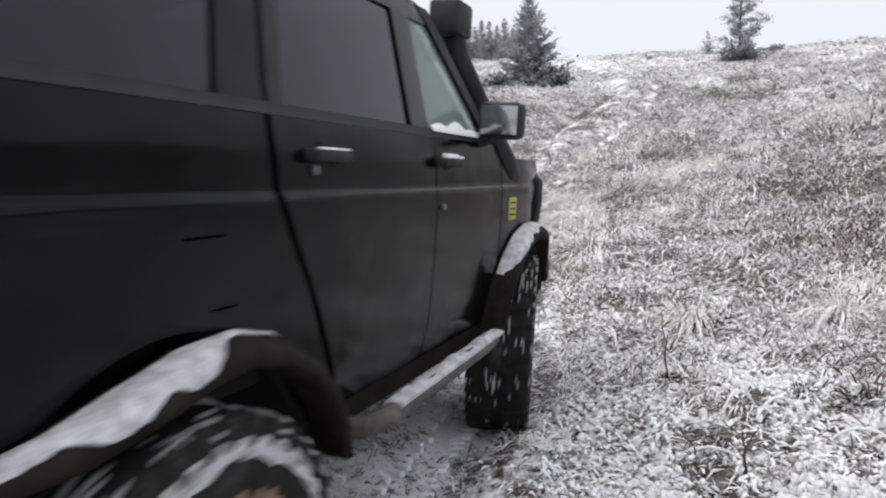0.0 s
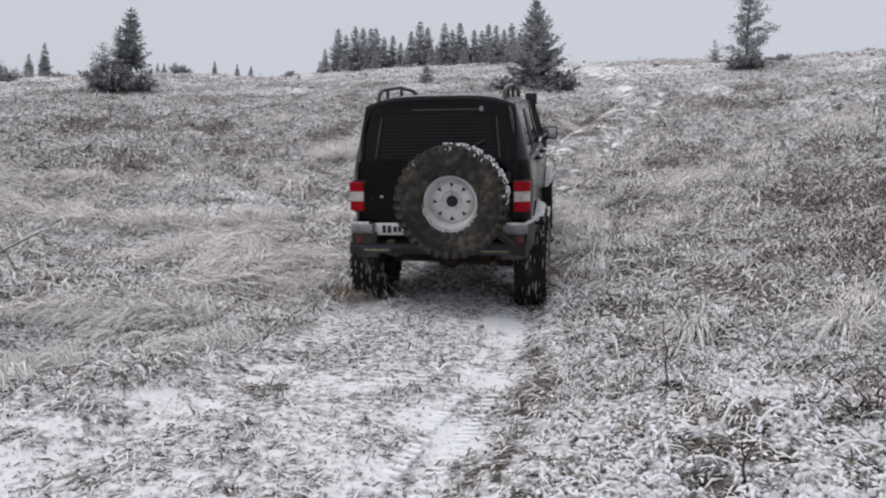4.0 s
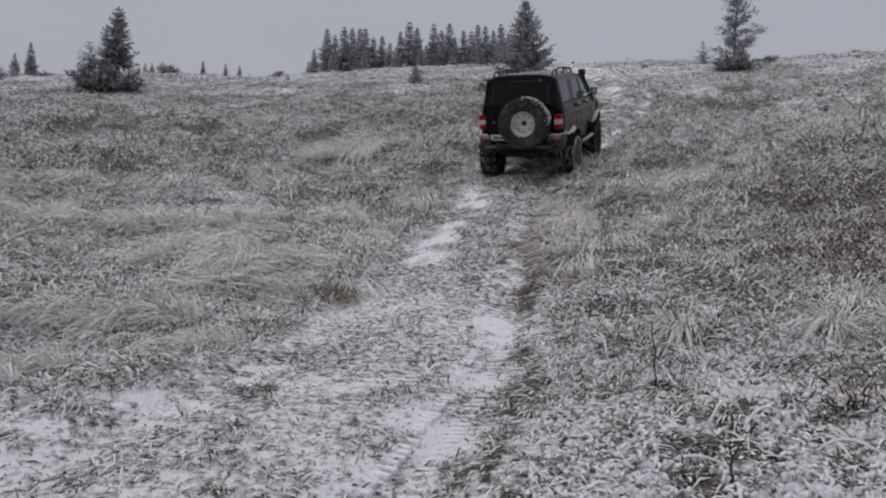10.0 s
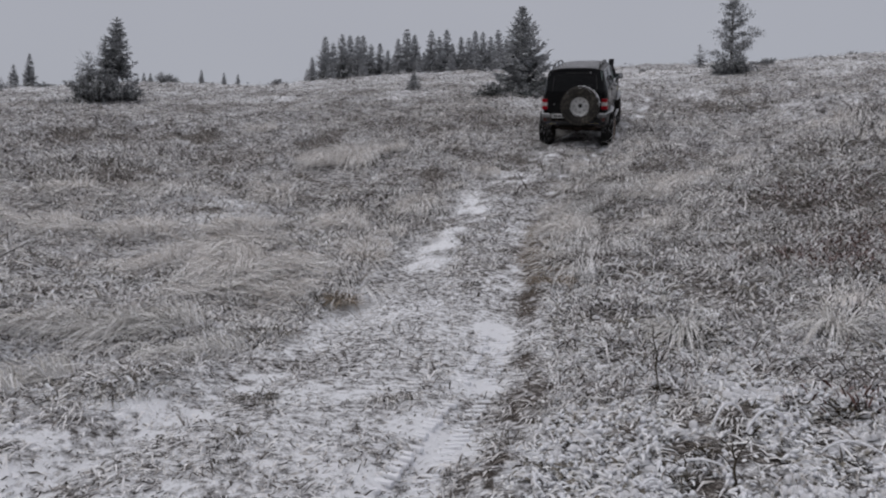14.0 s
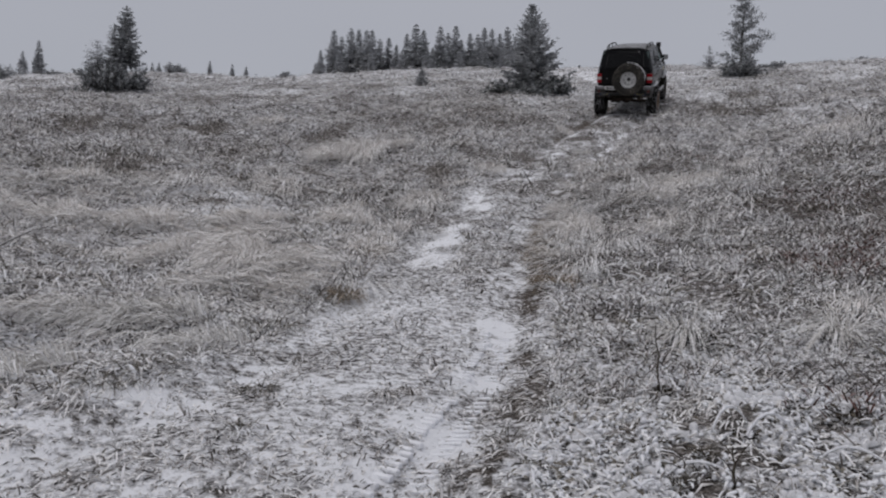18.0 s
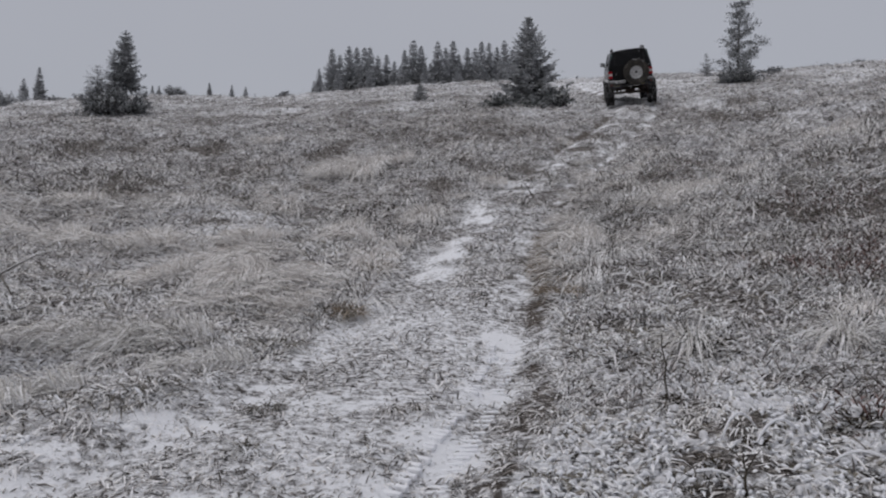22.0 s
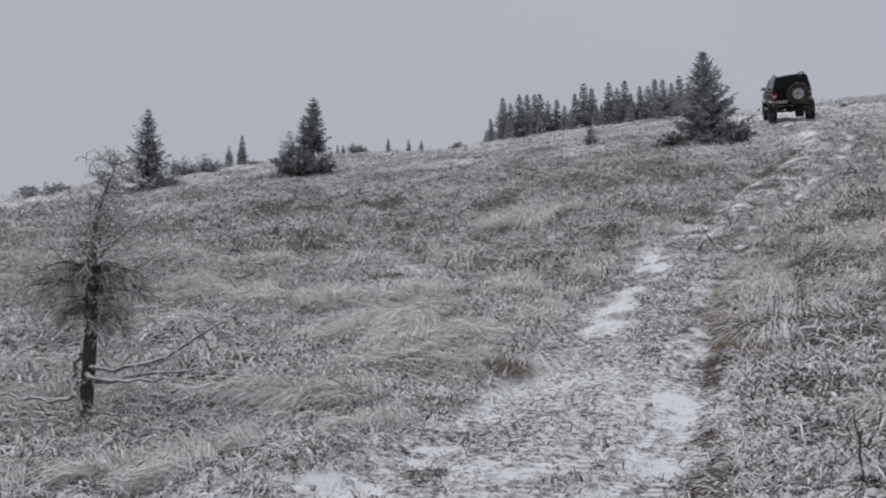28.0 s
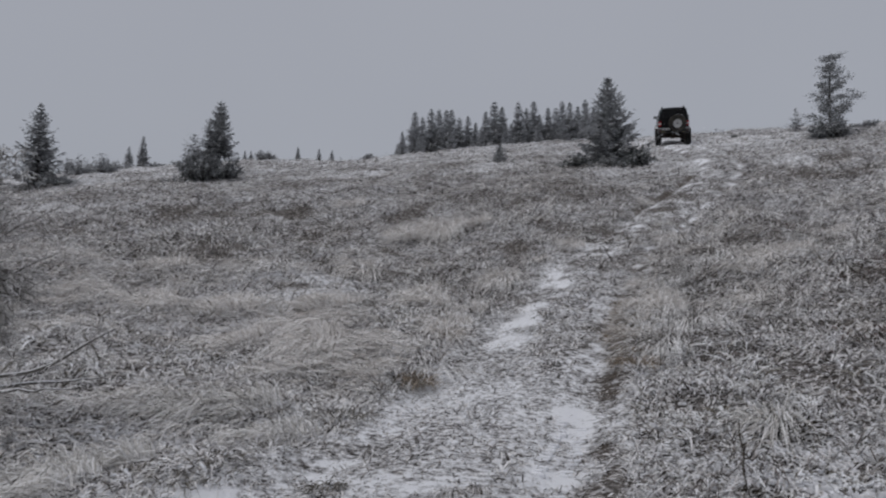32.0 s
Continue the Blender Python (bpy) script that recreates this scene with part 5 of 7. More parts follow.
# ---- trees ----
def conifer(name, label, tall, radius, seed, whorls=22, per=7, sprays=9, low=0.06, power=0.9, droop=0.25, needle=0.22, wide=0.05, bare=0.0, gaps=0.12, material=None, group=""):
    """A tapered trunk and a crown of drooping branches set with needle sprays."""
    g = np.random.RandomState(seed)
    tree = new(name)
    s = Shape()
    bend = [(0.03 * tall * (g.rand() - 0.5) * k / 6, 0.03 * tall * (g.rand() - 0.5) * k / 6, tall * k / 7 - 0.15 * (k == 0)) for k in range(8)]
    s.tube(bend, [max(0.006, 0.018 * tall * (1 - k / 7.3)) for k in range(8)], 7)
    spray, limbs = [], Shape()
    for w in range(whorls):
        h = low + (1 - low) * (w + g.rand() * 0.6) / whorls
        if h > 0.985:
            continue
        reach = radius * ((1 - h) / (1 - low)) ** power * (0.72 + 0.5 * g.rand()) + 0.01 * tall
        for b in range(per):
            if g.rand() < gaps:
                continue
            a = 2 * math.pi * (b + g.rand() * 0.8) / per + w
            lb = reach * g.uniform(0.6, 1.15)
            rise = g.uniform(-0.1, 0.35) + 0.5 * h - droop
            root = np.array([0, 0, h * tall])
            way = np.array([math.cos(a), math.sin(a), rise])
            count = max(3, int(sprays * (0.4 + 0.6 * lb / radius)))
            q = np.linspace(0.12 + bare, 1.0, count) + g.normal(0, 0.03, count)
            p = root + way * (lb * q)[:, None]
            p[:, 2] += 0.18 * lb * q ** 2.2 - 0.10 * lb * np.sin(q * 3.14)
            for sgn in (-1, 0, 1):
                turn = sgn * g.uniform(0.5, 1.05, count) + g.normal(0, 0.15, count)
                d = np.stack([np.cos(a + turn), np.sin(a + turn), rise + g.normal(0.0, 0.18, count)], 1)
                size = needle * tall / 3.7 * g.uniform(0.6, 1.2, count) * (1.15 - 0.45 * q) * (0.35 + 0.65 * min(1.0, (1 - h) * 1.6))
                spray.append(strips(p + g.normal(0, 0.012 * tall / 3.7, p.shape), d, size, size * g.uniform(0.24, 0.4, count) * wide / 0.05, g.uniform(0.0, 0.35, count),
                                    np.stack([-np.sin(a + turn), np.cos(a + turn), g.normal(0, 0.35, count)], 1)))
            if lb > 0.25 * radius:
                limbs.tube([root, root + way * lb * 0.5 - np.array([0, 0, 0.09 * lb]), root + way * lb * 0.85], [0.006 * tall * (1 - h) + 0.003, 0.003 * tall * (1 - h) + 0.002, 0.002], 4)
    top = np.zeros((10, 3)) + [0, 0, tall * 0.97]
    a = np.arange(10) * 2.4
    spray.append(strips(top, np.stack([0.3 * np.cos(a), 0.3 * np.sin(a), np.ones(10)], 1), np.full(10, 0.05 * tall), np.full(10, 0.008 * tall), np.zeros(10)))
    part("trunk", s, M_BARK, tree)
    if limbs.v:
        tagged(part("branchwood", limbs, M_BARK, tree), kind="stuff")
    v, t = joined(spray)
    crown = new("crown", raw_mesh("crown", v, t, material or M_NEEDLE))
    crown.parent = tree
    tagged(crown, "frosted needle crown", kind="stuff")
    return tagged(tree, label, "tree", group)


def stand(tree, x, y, turn=0.0, sink=0.05, size=1.0):
    tree.matrix_basis = Matrix.Translation((x, y, float(height(x, y)) - sink)) @ Euler((0, 0, turn)).to_matrix().to_4x4() @ Matrix.Scale(size, 4)
    return tree


def at_ray(az, dist):
    return dist * math.sin(radians(az)), dist * math.cos(radians(az))


def bush_mass(name, label, spread, tall, count, seed, material, spray=0.3, group="", stem=True):
    """A low evergreen bush: stems out of one root, set with needle sprays, broad and uneven."""
    g = np.random.RandomState(seed)
    ob = new(name)
    stems, pieces = Shape(), []
    for k in range(count):
        a = g.uniform(0, 2 * math.pi)
        reach, rise = spread * g.uniform(0.25, 1.0), tall * g.uniform(0.25, 1.0)
        rise *= 1 - 0.55 * reach / spread
        tip = np.array([reach * math.cos(a), reach * math.sin(a), rise])
        mid = tip * [0.6, 0.6, 0.25]
        stems.tube([(0, 0, -0.05), tuple(mid), tuple(tip)], [0.02 * spread, 0.012 * spread, 0.003], 4)
        n = 44
        q = g.uniform(0.2, 1.05, n)[:, None]
        p = 2 * q * (1 - q) * mid + q * q * tip + g.normal(0, 0.05 * spread, (n, 3)) * [1, 1, 0.6]
        p[:, 2] = np.maximum(p[:, 2], 0.02)
        d = np.array([math.cos(a), math.sin(a), 0.25]) + g.normal(0, 0.65, (n, 3))
        size = 0.68 * spray * g.uniform(0.5, 1.2, n)
        pieces.append(strips(p, d, size, size * g.uniform(0.22, 0.38, n), g.uniform(0.0, 0.4, n)))
    if stem:
        tagged(part("branchwood", stems, M_BARK, ob), kind="stuff")
    v, t = joined(pieces)
    c = tagged(new("foliage", raw_mesh("foliage", v, t, material)), kind="stuff")
    c.parent = ob
    return tagged(ob, label, "bush", group)


def pine(name, label, tall, reach, seed, material):
    """An open pine: bare leader, rising boughs in uneven storeys, each ending in flat pads of needles; longer to one side."""
    g = np.random.RandomState(seed)
    tree = new(name)
    stem, limbs, pads = Shape(), Shape(), []
    lean = lambda h: np.array([0.05 * tall * h * h, 0.02 * math.sin(5 * h), tall * h])
    stem.tube([tuple(lean(q) - [0, 0, 0.15 * (q == 0)]) for q in (0, 0.2, 0.4, 0.6, 0.8, 0.96)], [0.075, 0.062, 0.052, 0.038, 0.022, 0.008], 8)
    for k in range(58):
        h = 0.14 + 0.83 * (k + g.rand()) / 58
        storey = 0.78 + 0.36 * math.sin(h * 44.0)
        a = k * 2.4 + g.normal(0, 0.5)
        side = 1 + 0.32 * math.cos(a) * (1 if 0.25 < h < 0.75 else 0.3)
        length = reach * (1.08 - h) ** 0.62 * storey * side * g.uniform(0.75, 1.1)
        rise = g.uniform(0.12, 0.55) + 0.25 * h
        root, way = lean(h), np.array([math.cos(a), math.sin(a), rise])
        way /= np.linalg.norm(way)
        bend = lambda q: root + way * length * q + np.array([0, 0, -0.10 * length * math.sin(3.14 * q) + 0.12 * length * q * q])
        limbs.tube([tuple(bend(q)) for q in (0, 0.35, 0.7, 0.95)], [0.022 * (1.1 - h), 0.015 * (1.1 - h), 0.010 * (1.1 - h), 0.003], 4)
        for c in range(max(2, int(6 * length / reach))):
            q = g.uniform(0.30, 1.0)
            n = 34
            p = bend(q) + g.normal(0, 1, (n, 3)) * np.array([0.15, 0.15, 0.055]) * (0.6 + 0.5 * length / reach)
            d = way * 0.8 + g.normal(0, 0.55, (n, 3)) + [0, 0, 0.35]
            pads.append(strips(p, d, g.uniform(0.08, 0.17, n), g.uniform(0.022, 0.045, n), g.uniform(0.0, 0.3, n)))
    part("trunk", stem, M_BARK, tree)
    tagged(part("branchwood", limbs, M_BARK, tree), kind="stuff")
    v, t = joined(pads)
    crown = new("crown", raw_mesh("crown", v, t, material))
    crown.parent = tree
    tagged(crown, "layered pads of frosted needles", kind="stuff")
    return tagged(tree, label, "tree")


# the spruce beside the track, with its skirt of low boughs
sx, sy = at_ray(6.5, 30.5)
stand(conifer("spruce_tree", "snow-dusted dark spruce with a full pointed crown", 3.75, 1.42, 21, 27, 11, 13, low=0.05, power=0.85, droop=0.2, needle=0.30, gaps=0.06, wide=0.06), sx, sy)
bx, by = at_ray(4.6, 30.0)
stand(bush_mass("juniper_bush", "dark low juniper spreading at the spruce's foot", 1.05, 0.5, 60, 5, M_NEEDLE, 0.24), bx, by)
bx, by = at_ray(8.3, 30.2)
stand(bush_mass("juniper_bush", "snowed juniper leaning out beside the spruce", 1.0, 0.85, 60, 6, M_NEEDLE, 0.26), bx, by)
bx, by = at_ray(6.4, 29.6)
stand(bush_mass("juniper_bush", "dark low juniper spreading at the spruce's foot", 1.0, 0.55, 50, 7, M_NEEDLE, 0.24), bx, by)

# the open-crowned pine on the ridge and the shrub round its foot
px, py = at_ray(21.65, 39.5)
stand(pine("pine_tree", "open-crowned frosted pine with layered boughs", 4.05, 1.35, 33, M_NEEDLE_MID), px, py)
stand(bush_mass("mountain_pine", "dense dark shrub round the pine's foot", 1.0, 1.25, 80, 12, M_NEEDLE_MID, 0.3), *at_ray(21.65, 39.0))
stand(bush_mass("mountain_pine", "low grey shrub on the ridge beside the pine", 0.8, 0.35, 30, 13, M_NEEDLE_FAR, 0.25), *at_ray(23.6, 45.0))
stand(conifer("spruce_tree", "small haze-pale frosted spruce on the ridge", 1.55, 0.62, 34, 14, 8, 7, power=0.75, material=M_NEEDLE_FAR, needle=0.36), *at_ray(19.5, 45.0), sink=0.1)

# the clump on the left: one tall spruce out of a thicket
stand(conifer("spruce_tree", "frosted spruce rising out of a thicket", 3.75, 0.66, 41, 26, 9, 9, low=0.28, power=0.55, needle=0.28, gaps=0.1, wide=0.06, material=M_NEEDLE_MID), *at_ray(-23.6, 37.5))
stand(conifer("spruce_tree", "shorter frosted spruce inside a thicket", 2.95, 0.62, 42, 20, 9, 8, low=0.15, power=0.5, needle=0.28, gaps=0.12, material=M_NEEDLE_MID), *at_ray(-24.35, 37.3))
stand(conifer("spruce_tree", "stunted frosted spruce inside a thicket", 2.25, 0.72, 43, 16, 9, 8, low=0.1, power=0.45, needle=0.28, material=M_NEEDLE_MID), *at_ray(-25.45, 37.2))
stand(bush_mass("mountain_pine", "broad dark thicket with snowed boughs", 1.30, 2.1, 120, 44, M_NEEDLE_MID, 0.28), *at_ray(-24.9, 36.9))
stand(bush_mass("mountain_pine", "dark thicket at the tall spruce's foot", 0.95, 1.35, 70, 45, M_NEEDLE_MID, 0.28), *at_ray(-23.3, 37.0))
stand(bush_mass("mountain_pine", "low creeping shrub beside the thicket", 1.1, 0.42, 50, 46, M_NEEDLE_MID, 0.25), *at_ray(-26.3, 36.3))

# the second spruce further left
stand(conifer("spruce_tree", "grey frosted spruce standing alone on the slope", 4.25, 1.30, 51, 24, 10, 11, low=0.05, power=0.85, needle=0.30, gaps=0.14, material=M_NEEDLE_MID), *at_ray(-35.7, 41.0))
stand(bush_mass("mountain_pine", "low dark shrub beside the lone spruce", 1.1, 0.7, 45, 52, M_NEEDLE_FAR, 0.28), *at_ray(-34.6, 41.5))
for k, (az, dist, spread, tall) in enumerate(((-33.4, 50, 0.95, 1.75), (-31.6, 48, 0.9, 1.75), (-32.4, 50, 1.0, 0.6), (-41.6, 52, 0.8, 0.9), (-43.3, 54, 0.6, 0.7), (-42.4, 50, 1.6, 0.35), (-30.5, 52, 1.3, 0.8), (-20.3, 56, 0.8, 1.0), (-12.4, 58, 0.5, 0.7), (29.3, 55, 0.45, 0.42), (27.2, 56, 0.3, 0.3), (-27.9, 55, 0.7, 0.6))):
    stand(bush_mass("mountain_pine", "grey haze-pale frosted shrub on the skyline", spread, tall, 40, 60 + k, M_NEEDLE_FAR, 0.3, "shrubs on the skyline"), *at_ray(az, dist), sink=0.1)
stand(conifer("spruce_tree", "knee-high spruce seedling on the upper slope", 1.12, 0.55, 80, 14, 9, 7, power=0.8, needle=0.6, material=M_NEEDLE), *at_ray(-2.0, 36.0))
stand(bush_mass("mountain_pine", "dark scrap of shrub on the slope's crest", 0.55, 0.3, 30, 81, M_NEEDLE, 0.18), *at_ray(15.6, 47.0))

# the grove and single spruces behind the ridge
FAR = [conifer("spruce_tree", "haze-pale frosted spruce of the far grove", 5.6, r, 90 + k, 20, 8, 6, low=0.08, power=0.85, needle=0.42, gaps=0.12, material=M_NEEDLE_FAR, group="grove on the ridge") for k, r in enumerate((1.15, 0.95, 1.3, 1.05))]
grove = random.Random(8)
spots = [(-8.8, 80, 1.0), (-8.2, 83, 0.93), (-7.5, 81, 1.02), (-6.9, 84, 1.06), (-6.3, 80, 0.98), (-5.9, 84, 1.08), (-5.3, 82, 0.85), (-4.6, 83, 0.9), (-4.0, 81, 0.72), (-3.2, 84, 0.95), (-2.5, 82, 1.12), (-1.9, 83, 1.02), (-1.2, 85, 0.72), (-0.6, 81, 1.05), (0.0, 84, 0.98), (0.6, 82, 1.08), (1.0, 84, 0.85), (1.7, 83, 0.96), (2.3, 81, 0.9), (2.8, 84, 1.06), (3.4, 82, 1.0), (4.0, 84, 0.93), (4.6, 82, 1.02), (5.2, 84, 0.9), (-8.4, 78, 0.55), (-6.0, 77, 0.5), (-3.6, 78, 0.55), (-1.6, 78, 0.6), (0.9, 77, 0.55), (2.9, 78, 0.6), (4.3, 77, 0.55), (-9.8, 76, 0.58), (-10.2, 77, 0.4)]
for k, (az, dist, size) in enumerate(spots):
    x, y = at_ray(az, dist)
    src = FAR[k % 4]
    one = src if k < 4 else copy_thing(src, Matrix())
    stand(one, x, y, grove.uniform(0, 6), 0.1, size)
for az, dist, size in ((-29.06, 58, 0.46), (-30.0, 57, 0.34), (-25.3, 62, 0.36), (-17.9, 66, 0.29), (-16.3, 70, 0.30), (-15.3, 68, 0.27), (-21.85, 60, 0.24), (-21.4, 60, 0.22)):
    x, y = at_ray(az, dist)
    stand(tagged(copy_thing(FAR[grove.randrange(4)], Matrix()), "small haze-pale frosted spruce far off on the ridge", group="far spruces on the skyline"), x, y, grove.uniform(0, 6), 0.1, size)


def dead_tree(x, y):
    """A half-dead larch: dark trunk broken at chest height, a dense skirt of drooping grey twigs round the break, a thin rimed leader, long bare boughs below."""
    g = np.random.RandomState(77)
    tree = new("dead_larch")
    spine = lambda z: np.array([float(np.interp(z, [0, 0.35, 0.8, 1.35, 1.65, 1.9, 2.2], [0, 0.02, 0.05, 0.07, 0.10, 0.18, 0.30])), 0.02 * math.sin(3 * z), z])
    part("trunk", Shape().tube([tuple(spine(z) - [0, 0, 0.1 * (z == 0)]) for z in (0, 0.08, 0.25, 0.5, 0.8, 1.1, 1.34, 1.40)], [0.078, 0.060, 0.054, 0.052, 0.050, 0.047, 0.042, 0.02], 12), M_BARK, tree, "dark bare trunk")
    part("leader", Shape().tube([tuple(spine(z)) for z in (1.30, 1.45, 1.6, 1.75, 1.9, 2.05, 2.2)], [0.034, 0.024, 0.019, 0.014, 0.011, 0.007, 0.003], 7), M_FROSTBARK, tree, "thin rimed leader")

    def bough(points, thick, fork, reach, shape, twigs, spread=0.7, wide=0.010, sag=(-0.1, 0.35)):
        """A limb through the points, with twigs and finer twigs along it."""
        q = np.linspace(0, 1, 12)
        ctrl = np.array(points)
        at = np.stack([np.interp(q, np.linspace(0, 1, len(ctrl)), ctrl[:, k]) for k in range(3)], 1)
        at[1:] += g.normal(0, 0.010, (11, 3))
        shape.tube([tuple(c) for c in at], [thick * (1 - 0.8 * k) for k in q], 6)
        way = at[-1] - at[0]
        way /= np.linalg.norm(way)
        k = g.randint(2, 12, fork)
        d = way * 0.6 + g.normal(0, spread, (fork, 3))
        d /= np.linalg.norm(d, axis=1)[:, None]
        size = reach * g.uniform(0.4, 1.1, fork)
        twigs.append(strips(at[k], d, size, np.full(fork, wide), g.uniform(*sag, fork)))
        n = fork * 3
        j = g.randint(0, fork, n)
        root = at[k][j] + d[j] * (size[j] * g.uniform(0.2, 0.85, n))[:, None]
        twigs.append(strips(root, d[j] + g.normal(0, 0.7, (n, 3)), size[j] * g.uniform(0.3, 0.6, n), np.full(n, wide * 0.8), g.uniform(*sag, n)))

    def mass(name, twigs, material, label):
        v, t = joined(twigs)
        c = new(name, raw_mesh(name, v, t, material))
        c.parent = tree
        tagged(c, label, kind="stuff")
    low = []
    for points in (((0.05, 0, 0.50), (0.30, -0.04, 0.49), (0.52, -0.08, 0.495), (0.78, -0.1, 0.57), (0.96, -0.1, 0.65), (1.13, -0.12, 0.75), (1.37, -0.15, 0.84)),
                   ((0.05, -0.03, 0.45), (0.20, -0.08, 0.41), (0.48, -0.15, 0.39), (0.80, -0.2, 0.42), (1.10, -0.25, 0.44)),
                   ((0.03, 0, 0.38), (0.35, 0.15, 0.41), (0.7, 0.3, 0.43), (0.95, 0.4, 0.48)),
                   ((0.0, 0, 0.20), (-0.14, -0.03, 0.14), (-0.50, -0.08, 0.15), (-0.85, -0.1, 0.15), (-1.2, -0.12, 0.20)),
                   ((0.0, 0, 0.15), (-0.2, -0.12, 0.10), (-0.5, -0.2, 0.11), (-0.85, -0.25, 0.18)),
                   ((0.0, 0, 0.26), (-0.25, -0.05, 0.24), (-0.55, -0.1, 0.27), (-0.8, -0.1, 0.33)),
                   ((0.0, 0, 0.16), (0.3, -0.05, 0.13), (0.6, -0.1, 0.14)),
                   ((0.0, -0.03, 0.62), (-0.02, -0.08, 0.50), (0.03, -0.11, 0.38), (0.07, -0.13, 0.24)),
                   ((0.04, -0.02, 0.88), (0.16, -0.06, 0.78), (0.27, -0.1, 0.62))):
        limb = Shape()
        bough(points, 0.021, 36, 0.13, limb, low, 0.9, 0.008)
        part("bough", limb, M_FROSTBARK, tree, "bare bough furred with frost")
    # a tangle of rimed twigs round the foot
    for k in range(26):
        a = g.uniform(0, 2 * math.pi)
        bough([(0, 0, 0.05 + 0.1 * g.rand()), (0.2 * math.cos(a), 0.2 * math.sin(a), 0.10), (0.5 * math.cos(a), 0.45 * math.sin(a), 0.05 + 0.1 * g.rand())], 0.007, 10, 0.16, limb, low)
    mass("low_twig_mass", low, M_TWIG, "white-rimed fine twigs")
    skirt, wood = [], Shape()
    for k in range(210):
        tier = 0 if k < 145 else 1
        z = g.uniform(1.14, 1.33) if tier == 0 else g.uniform(0.84, 1.10)
        a = g.uniform(0, 2 * math.pi)
        if math.cos(a + 0.9) > 0.35 and k % 5:
            continue
        length = g.uniform(0.28, 0.60) if tier == 0 else g.uniform(0.16, 0.42)
        c = spine(z)
        out = np.array([math.cos(a), math.sin(a), 0])
        drop = g.uniform(0.0, 0.24)
        bend = g.normal(0, 0.025, 3)
        bough([c, c + out * length * 0.4 + bend + [0, 0, 0.01], c + out * length * 0.75 - bend * 0.6 + [0, 0, -0.4 * drop], c + out * length + [0, 0, -drop]], 0.005, 20, 0.12, wood, skirt, 0.55, 0.0045, (0.0, 0.75))
    tagged(part("skirt_branchwood", wood, M_BARK, tree), kind="stuff")
    mass("twig_skirt", skirt, M_DARKTWIG, "dense grey drooping twigs")
    top, wood = [], Shape()
    for k in range(84):
        z = g.uniform(1.34, 2.18)
        a = g.uniform(0, 2 * math.pi)
        length = g.uniform(0.12, 0.46) * (1.25 - 0.8 * (z - 1.34))
        c = spine(z)
        out = np.array([math.cos(a) + 0.15, math.sin(a), 0])
        bough([c, c + out * length * 0.5 + g.normal(0, 0.03, 3), c + out * length + [0, 0, g.uniform(-0.05, 0.16)]], 0.006, 10, 0.095, wood, top, 0.8, 0.0075)
    for points in (((0.06, 0, 1.30), (0.2, -0.03, 1.43), (0.45, -0.06, 1.57), (0.85, -0.1, 1.74)), ((0.09, 0, 1.22), (0.4, 0.1, 1.29), (0.72, 0.15, 1.43)), ((0.09, 0, 1.06), (0.45, -0.1, 1.07), (0.85, -0.15, 1.20)), ((0.08, 0, 1.36), (0.2, -0.1, 1.50), (0.36, -0.15, 1.68)), ((0.08, 0, 1.42), (-0.3, 0, 1.46), (-0.6, 0, 1.55)), ((0.08, 0, 1.34), (-0.3, 0.1, 1.33), (-0.7, 0.1, 1.38))):
        bough(points, 0.010, 18, 0.12, wood, top, 0.8, 0.0085)
    tagged(part("top_branchwood", wood, M_FROSTBARK, tree), kind="stuff")
    mass("top_twig_mass", top, M_TWIG, "white-rimed bare top twigs")
    tree.location = (x, y, float(height(x, y)) - 0.05)
    return tagged(tree, "half-dead larch with a broken top and rimed bare twigs", "tree")


dead_tree(-4.15, 5.13)


# ---- the off-road wagon ----
def half_width(y, z):
    """Half the body's width at a place on its side."""
    w = float(np.interp(z, [0.6, 0.8, 1.1, 1.30, 1.342, 1.356, 1.45, 1.545, 1.56, 1.99, 2.06], [0.82, 0.845, 0.860, 0.8635, 0.861, 0.8545, 0.848, 0.834, 0.8265, 0.722, 0.700]))
    if y < -0.60:
        w -= 0.10 * ((-0.60 - y) / 0.22) ** 2
    if y > 2.6:
        w -= 0.12 * ((y - 2.6) / 0.85) ** 2
    return w


def rear_y(z):
    return -0.82 if z < 1.56 else -0.82 + 0.17 * (z - 1.56) / 0.5


REAR_AXLE, FRONT_AXLE, TYRE_R = 0.0, 2.76, 0.50


def arch_low(y):
    z = 0.70
    for c, r in ((REAR_AXLE, 0.57), (FRONT_AXLE, 0.58)):
        if abs(y - c) < r:
            z = max(z, 0.5 + math.sqrt(r * r - (y - c) ** 2))
    return z


def side_sheet(side, y0, y1, z0, z1, nu=14, nv=10, out=0.0, thick=0.03):
    """A piece of the body's side; the limits are numbers or functions (of z for y, of y for z)."""
    s = Shape()

    def f(u, v):
        if callable(z0):
            y = y0 + (y1 - y0) * u
            z = z0(y) + (z1 - z0(y)) * v
        else:
            z = z0 + (z1 - z0) * v
            a = y0(z) if callable(y0) else y0
            b = y1(z) if callable(y1) else y1
            y = a + (b - a) * u
        return (side * (half_width(y, z) + out), y, z)
    return s.sheet(f, nu, nv, (-side * thick, 0, 0))


def rear_seam(z):
    """The seam behind the rear door: upright above, then sweeping forward round the wheel arch."""
    return float(np.interp(z, [0.70, 0.85, 1.0, 1.08, 1.24, 1.36, 1.555, 1.99], [0.74, 0.67, 0.592, 0.545, 0.44, 0.373, 0.352, 0.44]))


